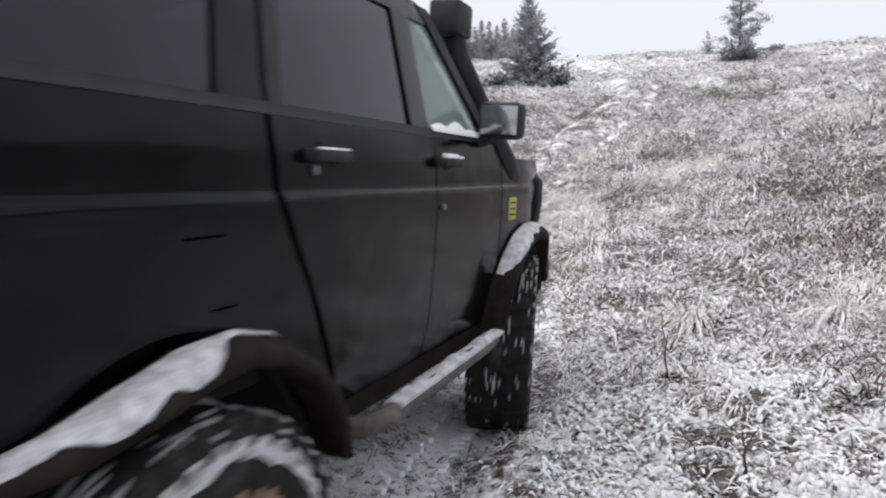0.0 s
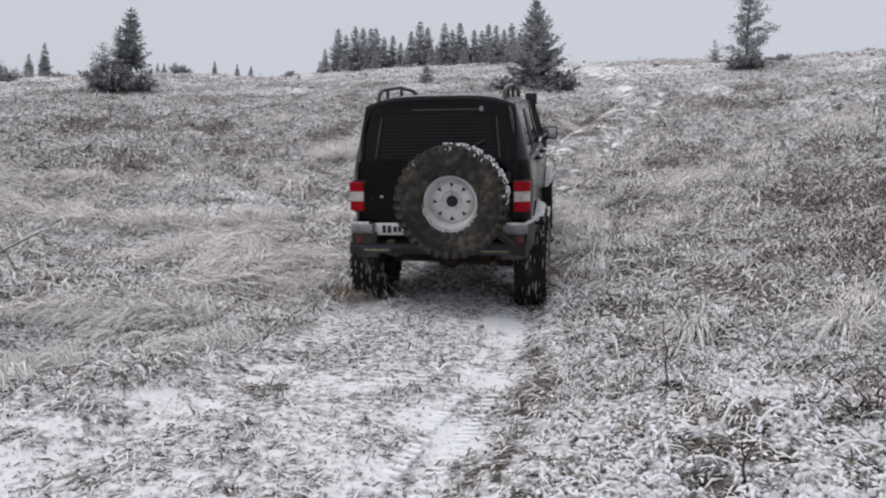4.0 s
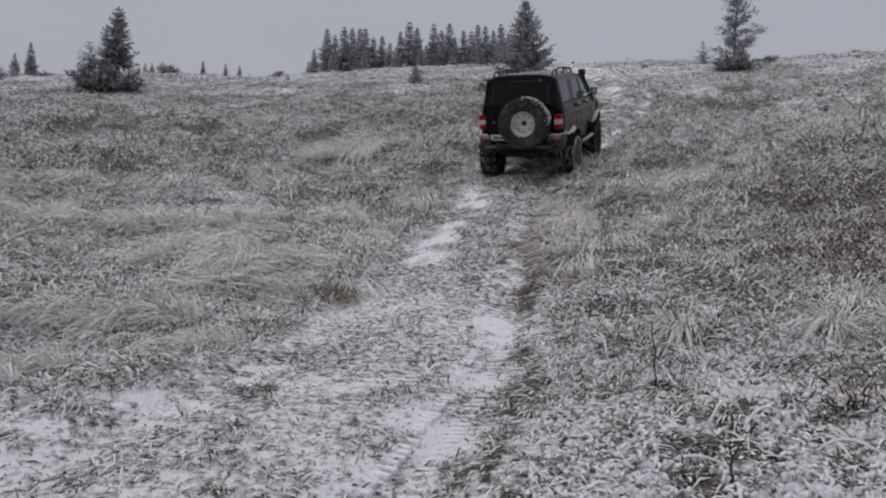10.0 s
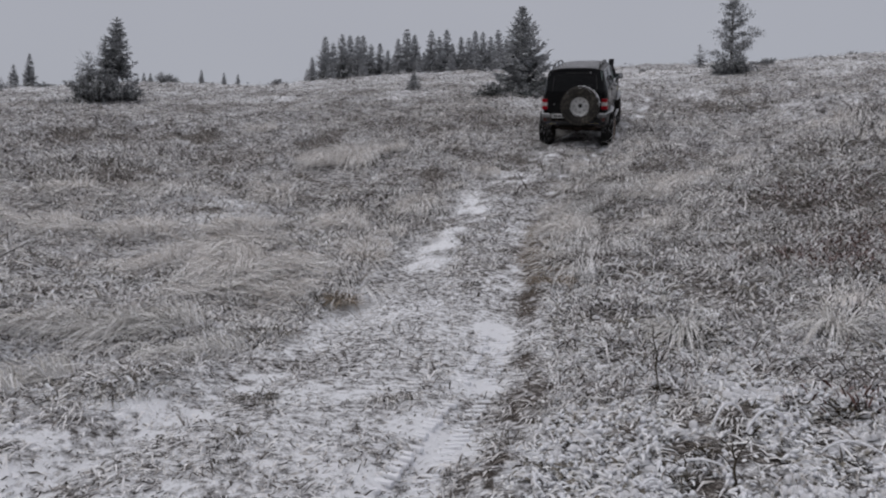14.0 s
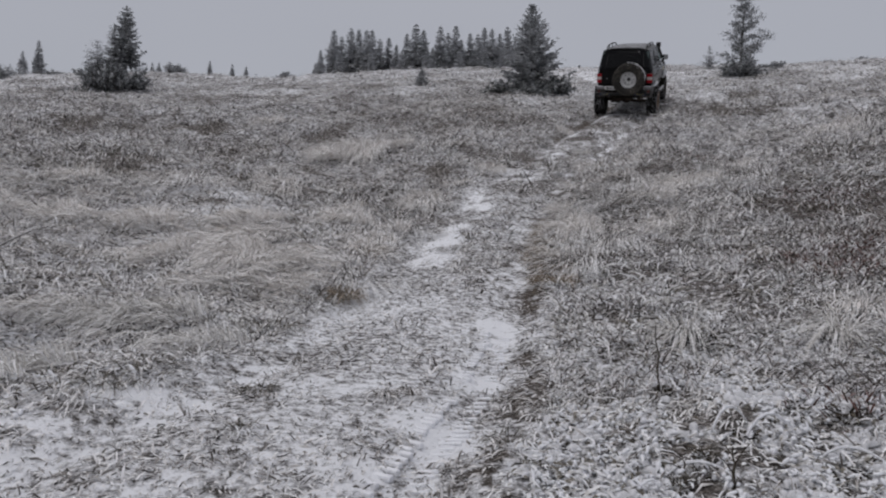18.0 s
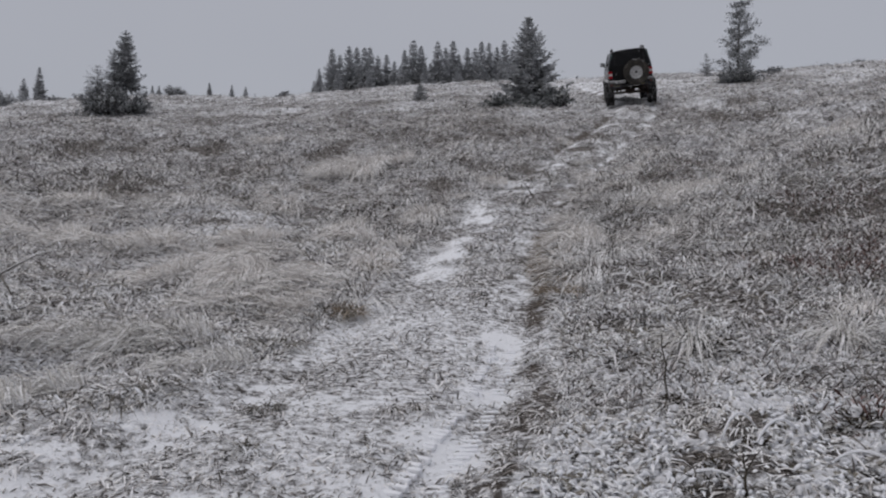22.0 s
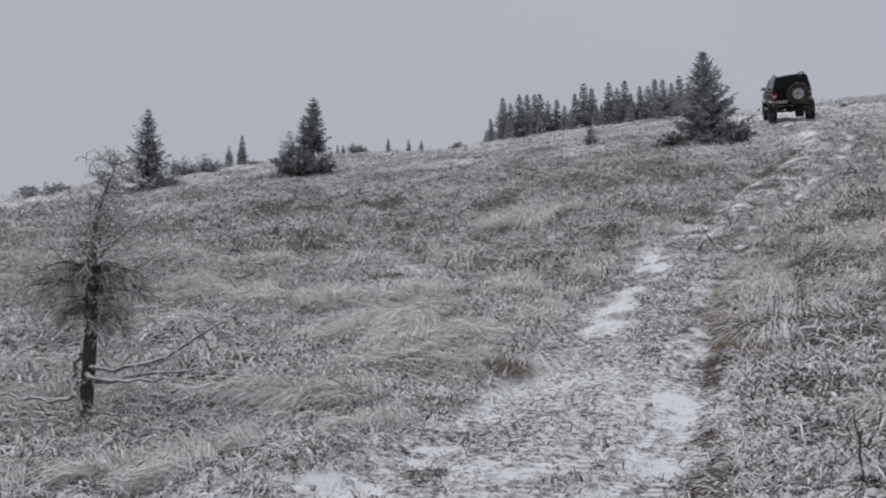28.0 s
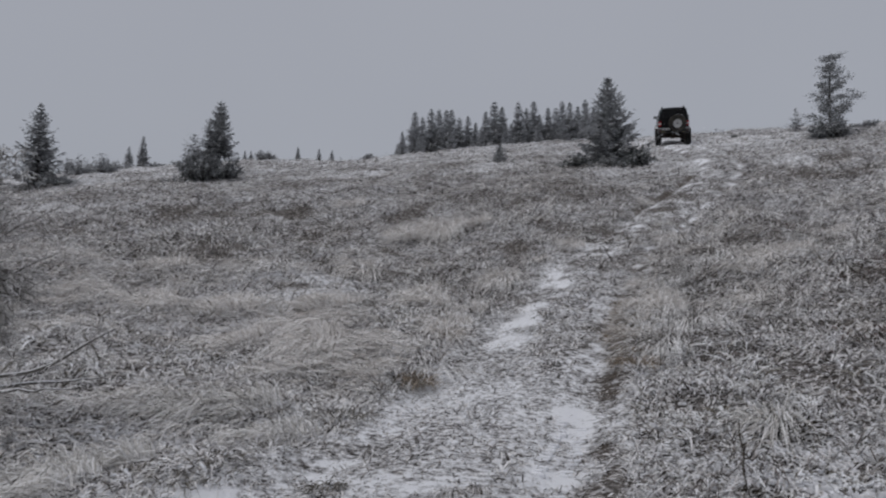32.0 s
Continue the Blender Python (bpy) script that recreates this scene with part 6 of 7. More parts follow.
def side_panel(side, ya, yb, top, nu=20, nv=40, out=0.0, thick=0.03, low=0.70):
    """A piece of the body's side between two edges (functions of z), cut off below by the wheel arches."""
    s = Shape()
    foot = {}

    def f(u, v):
        if u not in foot:
            z = low
            for _ in range(12):
                z = max(low, arch_low(ya(z) + (yb(z) - ya(z)) * u))
            foot[u] = z
        z = float(np.interp(v, [0, 0.6, 0.65, 1], [min(foot[u], 1.30), 1.342, 1.356, top]))
        y = ya(z) + (yb(z) - ya(z)) * u
        return (side * (half_width(y, z) + out), y, z)
    return s.sheet(f, nu, nv, (-side * thick, 0, 0))


def a_pillar(z):
    return 2.16 - 0.60 * (z - 1.55) / 0.5


def make_tyre(width=0.32):
    s = Shape()
    h = width / 2
    s.spin([(-h * 0.72, 0.235), (-h * 0.98, 0.30), (-h * 1.03, 0.38), (-h * 0.96, 0.455), (-h * 0.8, 0.478), (0, 0.482), (h * 0.8, 0.478), (h * 0.96, 0.455), (h * 1.03, 0.38), (h * 0.98, 0.30), (h * 0.72, 0.235)], 56)
    return s


def make_lug(row):
    """One tread block with its shoulder, at the top of the tyre."""
    s = Shape()
    m = Euler((0, 0, row * 0.25)).to_matrix()
    s.box((row * 0.092, 0, 0.480), (0.125, 0.052, 0.026), 0.008, m)
    s.box((row * 0.152, 0, 0.455), (0.022, 0.040, 0.055), 0.005, m)
    return s


def make_rim(side):
    """Dished steel wheel with eight openings; side: the way its face looks along x."""
    s = Shape()
    o = side
    s.spin([(o * 0.135, 0.240), (o * 0.150, 0.236), (o * 0.148, 0.222), (o * 0.118, 0.214), (o * 0.095, 0.205), (o * 0.045, 0.198), (o * -0.13, 0.2), (o * -0.15, 0.236)], 48)
    s.spin([(o * 0.050, 0.200), (o * 0.060, 0.185), (o * 0.073, 0.163)], 48)
    s.spin([(o * 0.086, 0.112), (o * 0.090, 0.10), (o * 0.070, 0.088), (o * 0.058, 0.06), (o * 0.058, 0.045)], 48)
    for k in range(8):
        a = 2 * math.pi * (k + 0.5) / 8
        ring = []
        for r, w, x in ((0.110, 0.3927, 0.087), (0.128, 0.374, 0.083), (0.166, 0.262, 0.072)):
            ring.append([Vector((o * x, r * math.cos(a + q), r * math.sin(a + q))) for q in (-w, -w / 2, 0, w / 2, w)])
        v = [p for row in ring for p in row]
        f = [(i * 5 + j, i * 5 + j + 1, (i + 1) * 5 + j + 1, (i + 1) * 5 + j) for i in range(2) for j in range(4)]
        v += [p - Vector((o * 0.006, 0, 0)) for p in v]
        f += [tuple(q + 15 for q in reversed(t)) for t in f]
        s.add(v, f)
    return s


def tread_snow(seed, spread, chance, streak=False):
    """Snow packed between the tread blocks and on the shoulders, up to spread degrees either way from the top."""
    g = random.Random(seed)
    s = Shape()
    for k in range(72):
        turn = (k * 5 + 180) % 360 - 180
        row = -1 if k % 2 else 1
        if abs(turn + (0 if streak else 12)) > spread or g.random() > chance * (1 - 0.35 * abs(turn) / 180):
            continue
        m = Euler((radians(turn + g.uniform(-0.6, 0.6)), 0, 0)).to_matrix()
        lean = m @ Euler((0, 0, row * 0.25)).to_matrix()
        if streak:
            for q in range(5):
                e = Euler((radians(turn + g.uniform(-4, 4)), 0, g.uniform(-0.2, 0.2))).to_matrix()
                s.box(e @ Vector((row * g.uniform(0.01, 0.155), 0, 0.488 + g.uniform(0, 0.010))), (g.uniform(0.004, 0.012), g.uniform(0.02, 0.10), 0.008), 0.0, e)
            for q in range(2):
                e = Euler((radians(turn + g.uniform(-4, 4)), 0, 0)).to_matrix()
                s.box(e @ Vector((row * 0.162, 0, g.uniform(0.40, 0.478))), (0.010, g.uniform(0.012, 0.07), g.uniform(0.004, 0.016)), 0.0, e)
            continue
        for q in range(2):
            e = Euler((radians(turn + g.uniform(-3, 3)), 0, 0)).to_matrix()
            s.box(e @ Vector((row * g.uniform(0.13, 0.158), 0, g.uniform(0.455, 0.492))), (0.018, g.uniform(0.006, 0.016), g.uniform(0.010, 0.034)), 0.003, e)
        if g.random() < 0.7:
            s.box(m @ Vector((row * g.uniform(0.10, 0.13), g.uniform(-0.008, 0.008), 0.480 + g.uniform(0, 0.006))), (g.uniform(0.03, 0.08), g.uniform(0.012, 0.024), 0.020), 0.004, lean)
        s.box(m @ Vector((row * 0.142, 0, 0.482 + g.uniform(-0.006, 0.006))), (g.uniform(0.015, 0.04), g.uniform(0.010, 0.036), g.uniform(0.010, 0.032)), 0.004, lean)
    return s


def groove_snow(seed):
    """Snow in the grooves across the spare tyre's tread, from its top down its right flank, and a crust over the far shoulder."""
    g = random.Random(seed)
    s = Shape()
    for k in range(72):
        turn = k * 2.2 - 108
        if turn > 48:
            break
        thin = min(1.0, (48 - turn) / 60, (turn + 108) / 25)
        e = Euler((radians(turn + g.uniform(-0.5, 0.5)), 0, 0)).to_matrix()
        if k % 2 == 0 and g.random() < 0.25 + 0.75 * thin:
            lean = e @ Euler((g.uniform(-0.2, 0.2), 0, g.uniform(0.1, 0.4))).to_matrix()
            long = g.uniform(0.08, 0.20) * (0.4 + 0.6 * thin)
            s.box(e @ Vector((g.uniform(0.06, 0.13) - long / 2, 0, 0.482)), (long, g.uniform(0.007, 0.014), g.uniform(0.014, 0.026)), 0.005, lean)
            if g.random() < 0.3:
                s.box(e @ Vector((0.160, g.uniform(-0.006, 0.006), g.uniform(0.452, 0.472))), (0.010, g.uniform(0.005, 0.012), g.uniform(0.012, 0.034)), 0.003, lean)
        if -85 < turn < 20 and g.random() < 0.9 * thin:
            for q in range(2):
                s.box(e @ Vector((g.uniform(-0.14, -0.02), g.uniform(-0.01, 0.01), 0.490 + g.uniform(0, 0.010))), (g.uniform(0.02, 0.05), g.uniform(0.006, 0.014), g.uniform(0.008, 0.014)), 0.003, e @ Euler((0, 0, g.uniform(-0.5, 0.5))).to_matrix())
    return s


def rim_snow(seed):
    """A ragged arc of ice on the sidewall below the rim."""
    g = random.Random(seed)
    s = Shape()
    for k in range(64):
        turn = 95 + 150 * k / 63 + g.uniform(-2, 2)
        e = Euler((radians(turn), 0, 0)).to_matrix()
        s.box(e @ Vector((0.130, 0, 0.236 + g.uniform(0, 0.012))), (0.010, g.uniform(0.010, 0.026), g.uniform(0.008, 0.030) * math.sin(math.pi * (k + 4) / 71) + 0.004), 0.003, e)
    return s


# outer edges of the flares from the rear forward, in y from the axle and z, and the flare's section
REAR_FLARE_Y = [-0.60, -0.46, -0.31, -0.155, 0.01, 0.17, 0.325, 0.47, 0.585, 0.66, 0.70]
REAR_FLARE_Z = [0.950, 0.942, 0.958, 0.998, 1.036, 1.044, 1.010, 0.930, 0.825, 0.72, 0.60]
FRONT_FLARE_Y = [-0.62, -0.60, -0.53, -0.42, -0.27, -0.09, 0.09, 0.27, 0.42, 0.53, 0.60]
FRONT_FLARE_Z = [0.66, 0.78, 0.90, 1.01, 1.10, 1.14, 1.14, 1.10, 1.01, 0.90, 0.78]
FLARE_V = [0, 0.12, 0.30, 0.45, 0.55, 0.65, 0.75, 1.0]
FLARE_OUT = [0.0, 0.030, 0.078, 0.104, 0.110, 0.106, 0.094, -0.01]
FLARE_DROP = [0.004, 0.0, -0.012, -0.028, -0.045, -0.060, -0.068, -0.072]

TYRE, RIM_R = make_tyre(), make_rim(1)
LUGS = {}


def add_lugs(tyre, material):
    """Thirty-six tread blocks on either side of the tread, sharing two meshes for each material."""
    for row, shift in ((-1, 0.0), (1, 0.5)):
        key = (row, material.name)
        if key not in LUGS:
            LUGS[key] = make_lug(row).mesh("tread_block", material)
        for k in range(36):
            block = new("tread_block", LUGS[key])
            block.parent = tyre
            block.matrix_basis = pose(0, 0, 0, (k + shift) * 10)


def shoulder_crust(side, inner, outer, proud, seed):
    """A ragged ring of snow or mud caked on the tyre's outer side."""
    def ring(u, v):
        a = 2 * math.pi * u
        wave = float(drift(np.array([3 * math.cos(a) + seed]), np.array([3 * math.sin(a)]), 0.6)[0]) + 0.6 * float(drift(np.array([3 * math.cos(a)]), np.array([3 * math.sin(a) + seed]), 0.17)[0]) - 0.8
        r = inner + (outer - inner) * v + 0.045 * wave * (1 - v)
        x = 0.92 * float(np.interp(r, [0.235, 0.30, 0.38, 0.455, 0.478, 0.49], [0.126, 0.165, 0.174, 0.168, 0.150, 0.120])) + proud * math.sin(math.pi * min(max(v, 0.05), 0.95)) * (0.6 + 0.8 * abs(wave))
        return (side * x, r * math.sin(a), r * math.cos(a))
    return Shape().sheet(ring, 90, 6, (-side * 0.012, 0, 0))


def make_wheel(name, parent, x, y, z, side, mud, label, seed):
    wheel = part(name, TYRE, M_TREAD, parent, label, pose(x, y, z))
    add_lugs(wheel, M_TREAD)
    part("rim", make_rim(side), M_WHEEL_MUD if mud else M_RUSTY, wheel, "mud-caked steel rim")
    part("brake_drum", Shape().spin([(side * 0.03, 0.0), (side * 0.03, 0.16), (side * -0.06, 0.19), (side * -0.06, 0.0)], 24), M_RUSTY, wheel)
    part("hub", Shape().spin([(side * 0.13, 0.0), (side * 0.125, 0.04), (side * 0.06, 0.05), (side * 0.02, 0.05)], 20), M_RUSTY, wheel)
    tagged(part("tread_snow", tread_snow(seed, 180, 0.62, True), M_SLUSH, wheel, "snow packed between the tread lugs"), kind="stuff")
    if mud:
        part("sidewall_mud", shoulder_crust(side, 0.24, 0.375, 0.008, seed), M_WHEEL_MUD, wheel, "brown mud caked on the sidewall")
        part("shoulder_snow", shoulder_crust(side, 0.385, 0.448, 0.008, seed + 5), M_SNOW_THIN, wheel, "crust of snow round the tyre's shoulder")
    return wheel


suv = new("off_road_wagon")
tagged(suv, "black off-road wagon on muddy oversized tyres, dusted with snow", "car")
for side, tag in ((1, "right"), (-1, "left")):
    part("quarter_panel", side_panel(side, lambda z: -0.80, lambda z: rear_seam(z) - 0.014, 1.545, 30), M_PAINT, suv)
    door = part("rear_door", side_panel(side, lambda z: rear_seam(z) + 0.014, lambda z: 1.422 - 0.05 * max(0, (0.95 - z) / 0.25) ** 2, 1.545, 22, 40, 0.002), M_PAINT, suv)
    hs = Shape().box((side * 0.882, 0.60, 1.452), (0.028, 0.19, 0.034), 0.012).box((side * 0.862, 0.68, 1.452), (0.04, 0.035, 0.036), 0.008).box((side * 0.862, 0.52, 1.452), (0.04, 0.035, 0.036), 0.008)
    # No dip is modelled; the near-black disc paints the recess's shade.
    part("handle_shade", Shape().spin([(side * 0.8515, 0.0), (side * 0.8525, 0.030), (side * 0.849, 0.042)], 20, (0, 0.60, 1.450)), M_DARK, door, "dark disc painting the finger recess's shade")
    part("handle_lock", Shape().spin([(side * 0.85, 0.013), (side * 0.864, 0.013), (side * 0.865, 0.0)], 12, (0, 0.545, 1.412)), M_STEEL, door)
    part("door_handle", hs, M_TRIM, door, "black pull handle")
    part("handle_snow", Shape().box((side * 0.885, 0.60, 1.471), (0.022, 0.15, 0.007), 0.003), M_SNOW, door)
    door = part("front_door", side_panel(side, lambda z: 1.433 - 0.05 * max(0, (0.95 - z) / 0.25) ** 2, lambda z: 2.265, 1.545, 20, 40, 0.002), M_PAINT, suv)
    hs = Shape().box((side * 0.882, 1.52, 1.452), (0.028, 0.19, 0.034), 0.012).box((side * 0.862, 1.60, 1.452), (0.04, 0.035, 0.036), 0.008).box((side * 0.862, 1.44, 1.452), (0.04, 0.035, 0.036), 0.008)
    part("handle_shade", Shape().spin([(side * 0.8515, 0.0), (side * 0.8525, 0.030), (side * 0.849, 0.042)], 20, (0, 1.52, 1.450)), M_DARK, door, "dark disc painting the finger recess's shade")
    part("door_handle", hs, M_TRIM, door, "black pull handle")
    part("handle_snow", Shape().box((side * 0.885, 1.49, 1.476), (0.028, 0.12, 0.018), 0.007).box((side * 0.884, 1.59, 1.472), (0.024, 0.05, 0.011), 0.004), M_SNOW, door)
    part("door_lock", Shape().spin([(side * 0.868, 0.012), (side * 0.880, 0.012), (side * 0.881, 0.0)], 12, (0, 1.475, 1.28)), M_STEEL, door)
    if side > 0:
        part("panel_dent", Shape().box((side * (half_width(0.1, 1.2) + 0.0005), 0.10, 1.265), (0.004, 0.13, 0.006), 0.001), M_VOID, suv, "shallow dark scratch")
        part("panel_dent", Shape().box((side * (half_width(0.1, 1.15) + 0.0005), 0.17, 1.10), (0.004, 0.08, 0.005), 0.001), M_VOID, suv, "shallow dark scratch")
    part("front_fender", side_panel(side, lambda z: 2.285, lambda z: 3.38, 1.49, 30), M_PAINT, suv)
    # greenhouse: pillars, rail and panes
    part("rear_pillar", side_sheet(side, rear_y, lambda z: -0.535 + 0.12 * (z - 1.56), 1.545, 2.05, 8, 8), M_PAINT, suv)
    part("mid_pillar", side_sheet(side, lambda z: 0.175 + 0.25 * (z - 1.56), lambda z: rear_seam(z) - 0.010, 1.545, 1.985, 4, 6), M_PAINT, suv)
    part("rear_door_frame", side_sheet(side, lambda z: rear_seam(z) + 0.012, lambda z: rear_seam(z) + 0.075, 1.545, 1.985, 3, 6, 0.004), M_TRIM, suv, "black door frame with a worn rubber seal")
    part("door_pillar", side_sheet(side, 1.245, 1.40, 1.545, 1.985, 4, 6), M_PAINT, suv)
    part("front_pillar", side_sheet(side, lambda z: a_pillar(z) - 0.06, lambda z: a_pillar(z) + 0.05, 1.56, 2.05, 3, 8, 0.004), M_TRIM, suv)
    part("roof_rail_panel", side_sheet(side, lambda z: -0.52, lambda z: a_pillar(z) - 0.03, 1.982, 2.06, 20, 3), M_PAINT, suv)
    part("quarter_window", side_sheet(side, lambda z: -0.53 + 0.12 * (z - 1.56), lambda z: 0.17 + 0.25 * (z - 1.56), 1.575, 1.98, 8, 6, -0.010, 0.006), M_TINT, suv, "dark tinted side window")
    part("rear_door_window", side_sheet(side, lambda z: rear_seam(z) + 0.078, lambda z: 1.24, 1.575, 1.98, 8, 6, -0.010, 0.006), M_TINT, suv, "dark tinted side window")
    part("front_door_window", side_sheet(side, lambda z: 1.405, lambda z: a_pillar(z) - 0.065, 1.575, 1.98, 8, 6, -0.010, 0.006), M_GLASS, suv, "misted greenish side window")
    part("window_seal", side_sheet(side, -0.53, 2.12, lambda y: 1.546, 1.576, 30, 2, 0.005, 0.012), M_TRIM, suv, "black rubber window seal")
    part("sill_snow", Shape().sheet(lambda u, v: (side * (half_width(1.5, 1.58) + 0.004 + 0.012 * v), 1.42 + 0.66 * u, 1.578 + 0.04 * (1 - v) * (0.3 + 0.7 * abs(math.sin(u * 9 + 1) * math.sin(u * 4)))), 24, 3, (0, 0, -0.012)), M_SNOW, suv, "line of snow on the window sill")
    # wheel arch flares with snow on their shoulders
    for c, edge_y, edge_z, s0, s1 in ((REAR_AXLE, REAR_FLARE_Y, REAR_FLARE_Z, 0.03, 0.62), (FRONT_AXLE, FRONT_FLARE_Y, FRONT_FLARE_Z, 0.22, 0.70)):
        def flare(u, v, c=c, edge_y=edge_y, edge_z=edge_z):
            q = np.linspace(0, 1, len(edge_y))
            y, z = float(np.interp(u, q, edge_y)), float(np.interp(u, q, edge_z))
            swell = smooth_step(0.0, 0.35, u) * 0.6 + 0.4 * smooth_step(0.0, 0.08, u) if c == REAR_AXLE else 1.0
            out = float(np.interp(v, FLARE_V, FLARE_OUT)) * swell
            drop = float(np.interp(v, FLARE_V, FLARE_DROP))
            way = Vector((0, y, z - 0.47)).normalized()
            return (side * (half_width(min(max(y + c, -0.7), 3.3), max(z, 0.7)) + 0.003 + out), y + c + way.y * drop, z + way.z * drop)
        part("wheel_flare", Shape().sheet(flare, 40, 12, (-side * 0.004, 0, 0)), M_FLARE, suv, "black wheel-arch flare, muddy inside")

        def cap(u, v, s0=s0, s1=s1, flare=flare):
            ragged = 0.45 + 0.75 * float(drift(np.array([u * 1.3 + c]), np.array([0.5]), 0.10)[0]) * (0.7 + 0.6 * float(drift(np.array([u * 1.3]), np.array([3.5 + c]), 0.03)[0]))
            end = math.sin(math.pi * min(max(u, 0.02), 0.98)) ** 0.5
            w = 0.04 + 0.50 * v * min(1.0, ragged) * (0.25 + 0.75 * end) * (1 - 0.72 * float(smooth_step(0.60, 0.78, u)) * (c == REAR_AXLE))
            lump = 0.014 * (0.6 + 0.4 * math.sin(u * 23) * math.sin(u * 9 + 2)) * math.sin(math.pi * min(max(v, 0.04), 0.96)) * end
            return tuple(Vector(flare(s0 + (s1 - s0) * u, w)) + Vector((side * 0.25 * lump, 0, 0.004 + lump)))
        part("flare_snow", Shape().sheet(cap, 44, 7, (-side * 0.004, 0, -0.006)), M_SNOW_THIN, suv, "snow lying on the wheel-arch flare")
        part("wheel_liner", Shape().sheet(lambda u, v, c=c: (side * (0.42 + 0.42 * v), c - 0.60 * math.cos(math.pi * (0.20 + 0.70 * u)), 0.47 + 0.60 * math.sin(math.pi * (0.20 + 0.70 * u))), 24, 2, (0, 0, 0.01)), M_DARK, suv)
    part("sill", Shape().sheet(lambda u, v: (side * (0.80 + 0.03 * v), 0.56 + 1.62 * u, 0.60 + 0.115 * v), 20, 3, (-side * 0.06, 0, 0)), M_FLARE, suv, "dark mud-caked door sill")
    bar = Shape().tube([(side * 0.62, 0.72, 0.62), (side * 0.90, 0.80, 0.62), (side * 0.92, 0.95, 0.62), (side * 0.92, 2.0, 0.64), (side * 0.90, 2.16, 0.64), (side * 0.62, 2.24, 0.64)], 0.036, 10)
    step = part("rock_slider", bar, M_MUDDY, suv, "rusty steel rock slider")
    part("slider_snow", Shape().sheet(lambda u, v: (side * (0.885 + 0.065 * v), 0.98 + 1.16 * u, 0.652 + 0.020 * u + 0.036 * math.sin(math.pi * min(max(v, 0.02), 0.98)) * (0.1 + 0.9 * math.sin(u * 9 + 0.6) ** 2 * abs(math.sin(u * 23)))), 30, 4, (0, 0, -0.012)), M_SNOW_THIN, step, "snow lying on the slider")
    # tail lamp: red, pale, red
    for z0, z1, mt, nm in ((1.272, 1.356, M_RED, "stop_lens"), (1.178, 1.269, M_CLEAR, "reversing_lens"), (1.088, 1.175, M_RED, "tail_lens")):
        def lens(u, v, z0=z0, z1=z1):
            z = z0 + (z1 - z0) * v
            if u < 0.6:
                x, y = 0.705 + 0.11 * u / 0.6, -0.872 + 0.016 * (u / 0.6) ** 2
            else:
                k = (u - 0.6) / 0.4
                x, y = 0.815 + 0.036 * math.sin(k * 1.57), -0.856 + 0.050 * (1 - math.cos(k * 1.57))
            return (side * x, y, z)
        part(nm, Shape().sheet(lens, 12, 2, (0, 0.05, 0)), mt, suv, "red lamp lens" if mt is M_RED else "pale lamp lens")
    part("lamp_surround", Shape().box((side * 0.755, -0.79, 1.22), (0.13, 0.07, 0.30), 0.01), M_TRIM, suv)
    # silver bumper corner that wraps round to the wheel arch, with its reflector in a recess
    def corner(u, z, out=0.0):
        q = [0, 0.16, 0.26, 0.34, 0.42, 0.52, 0.75, 1.0]
        x = float(np.interp(u, q, [0.60, 0.735, 0.785, 0.812, 0.832, 0.848, 0.866, 0.872]))
        y = float(np.interp(u, q, [-0.938, -0.935, -0.915, -0.888, -0.850, -0.790, -0.64, -0.485]))
        tuck = 0.05 * max(0.0, (0.80 - z) / 0.17) ** 1.5
        k = 1 if u < 0.26 else max(0, (0.5 - u) / 0.24)
        return (side * (x + out * (1 - 0.7 * k) - tuck * (1 - k)), y - out * k + tuck * k, z)

    def arch_edge(u):
        y = corner(u, 0.9)[1]
        return max(0.635 + 0.02 * u, 0.47 + math.sqrt(max(0.0, 0.575 ** 2 - y * y)) if abs(y) < 0.575 else 0)
    part("bumper_corner", Shape().sheet(lambda u, v: corner(0.36 + 0.64 * u, arch_edge(0.36 + 0.64 * u) + (0.978 - arch_edge(0.36 + 0.64 * u)) * v, 0.012 * math.sin(math.pi * v) ** 0.5), 26, 12, (-side * 0.03, 0.012, 0)), M_SILVER, suv, "dirty silver bumper side, scraped and splashed")
    part("bumper_pad", Shape().sheet(lambda u, v: corner(0.37 * u, 0.888 + 0.086 * v, 0.016 + 0.012 * math.sin(math.pi * v) ** 0.5), 12, 6, (-side * 0.01, 0.05, 0)), M_PAD, suv, "pale silver bumper pad")
    part("bumper_recess", Shape().sheet(lambda u, v: corner(0.37 * u, 0.64 + 0.25 * v, -0.022), 10, 4, (-side * 0.01, 0.05, 0)), M_MUDDY, suv, "mud-splashed lower bumper corner")
    part("reflector", Shape().sheet(lambda u, v: corner(0.15 + 0.16 * u, 0.790 + 0.078 * v, -0.010), 5, 3, (0, 0.02, 0)), M_REFLECTOR, suv, "dull red reflector caked with dirt")
    part("bumper_snow", Shape().sheet(lambda u, v: tuple(Vector(corner(0.05 + 0.95 * u, 0.978, 0.02 - 0.055 * v * (0.7 + 0.3 * math.sin(u * 17)))) + Vector((0, 0, 0.004 + 0.014 * math.sin(math.pi * min(max(v, 0.05), 0.95)) * (0.45 + 0.55 * abs(math.sin(u * 8 + 1)))))), 30, 4, (0, 0, -0.010)), M_SNOW_THIN, suv, "thin snow along the bumper corner")
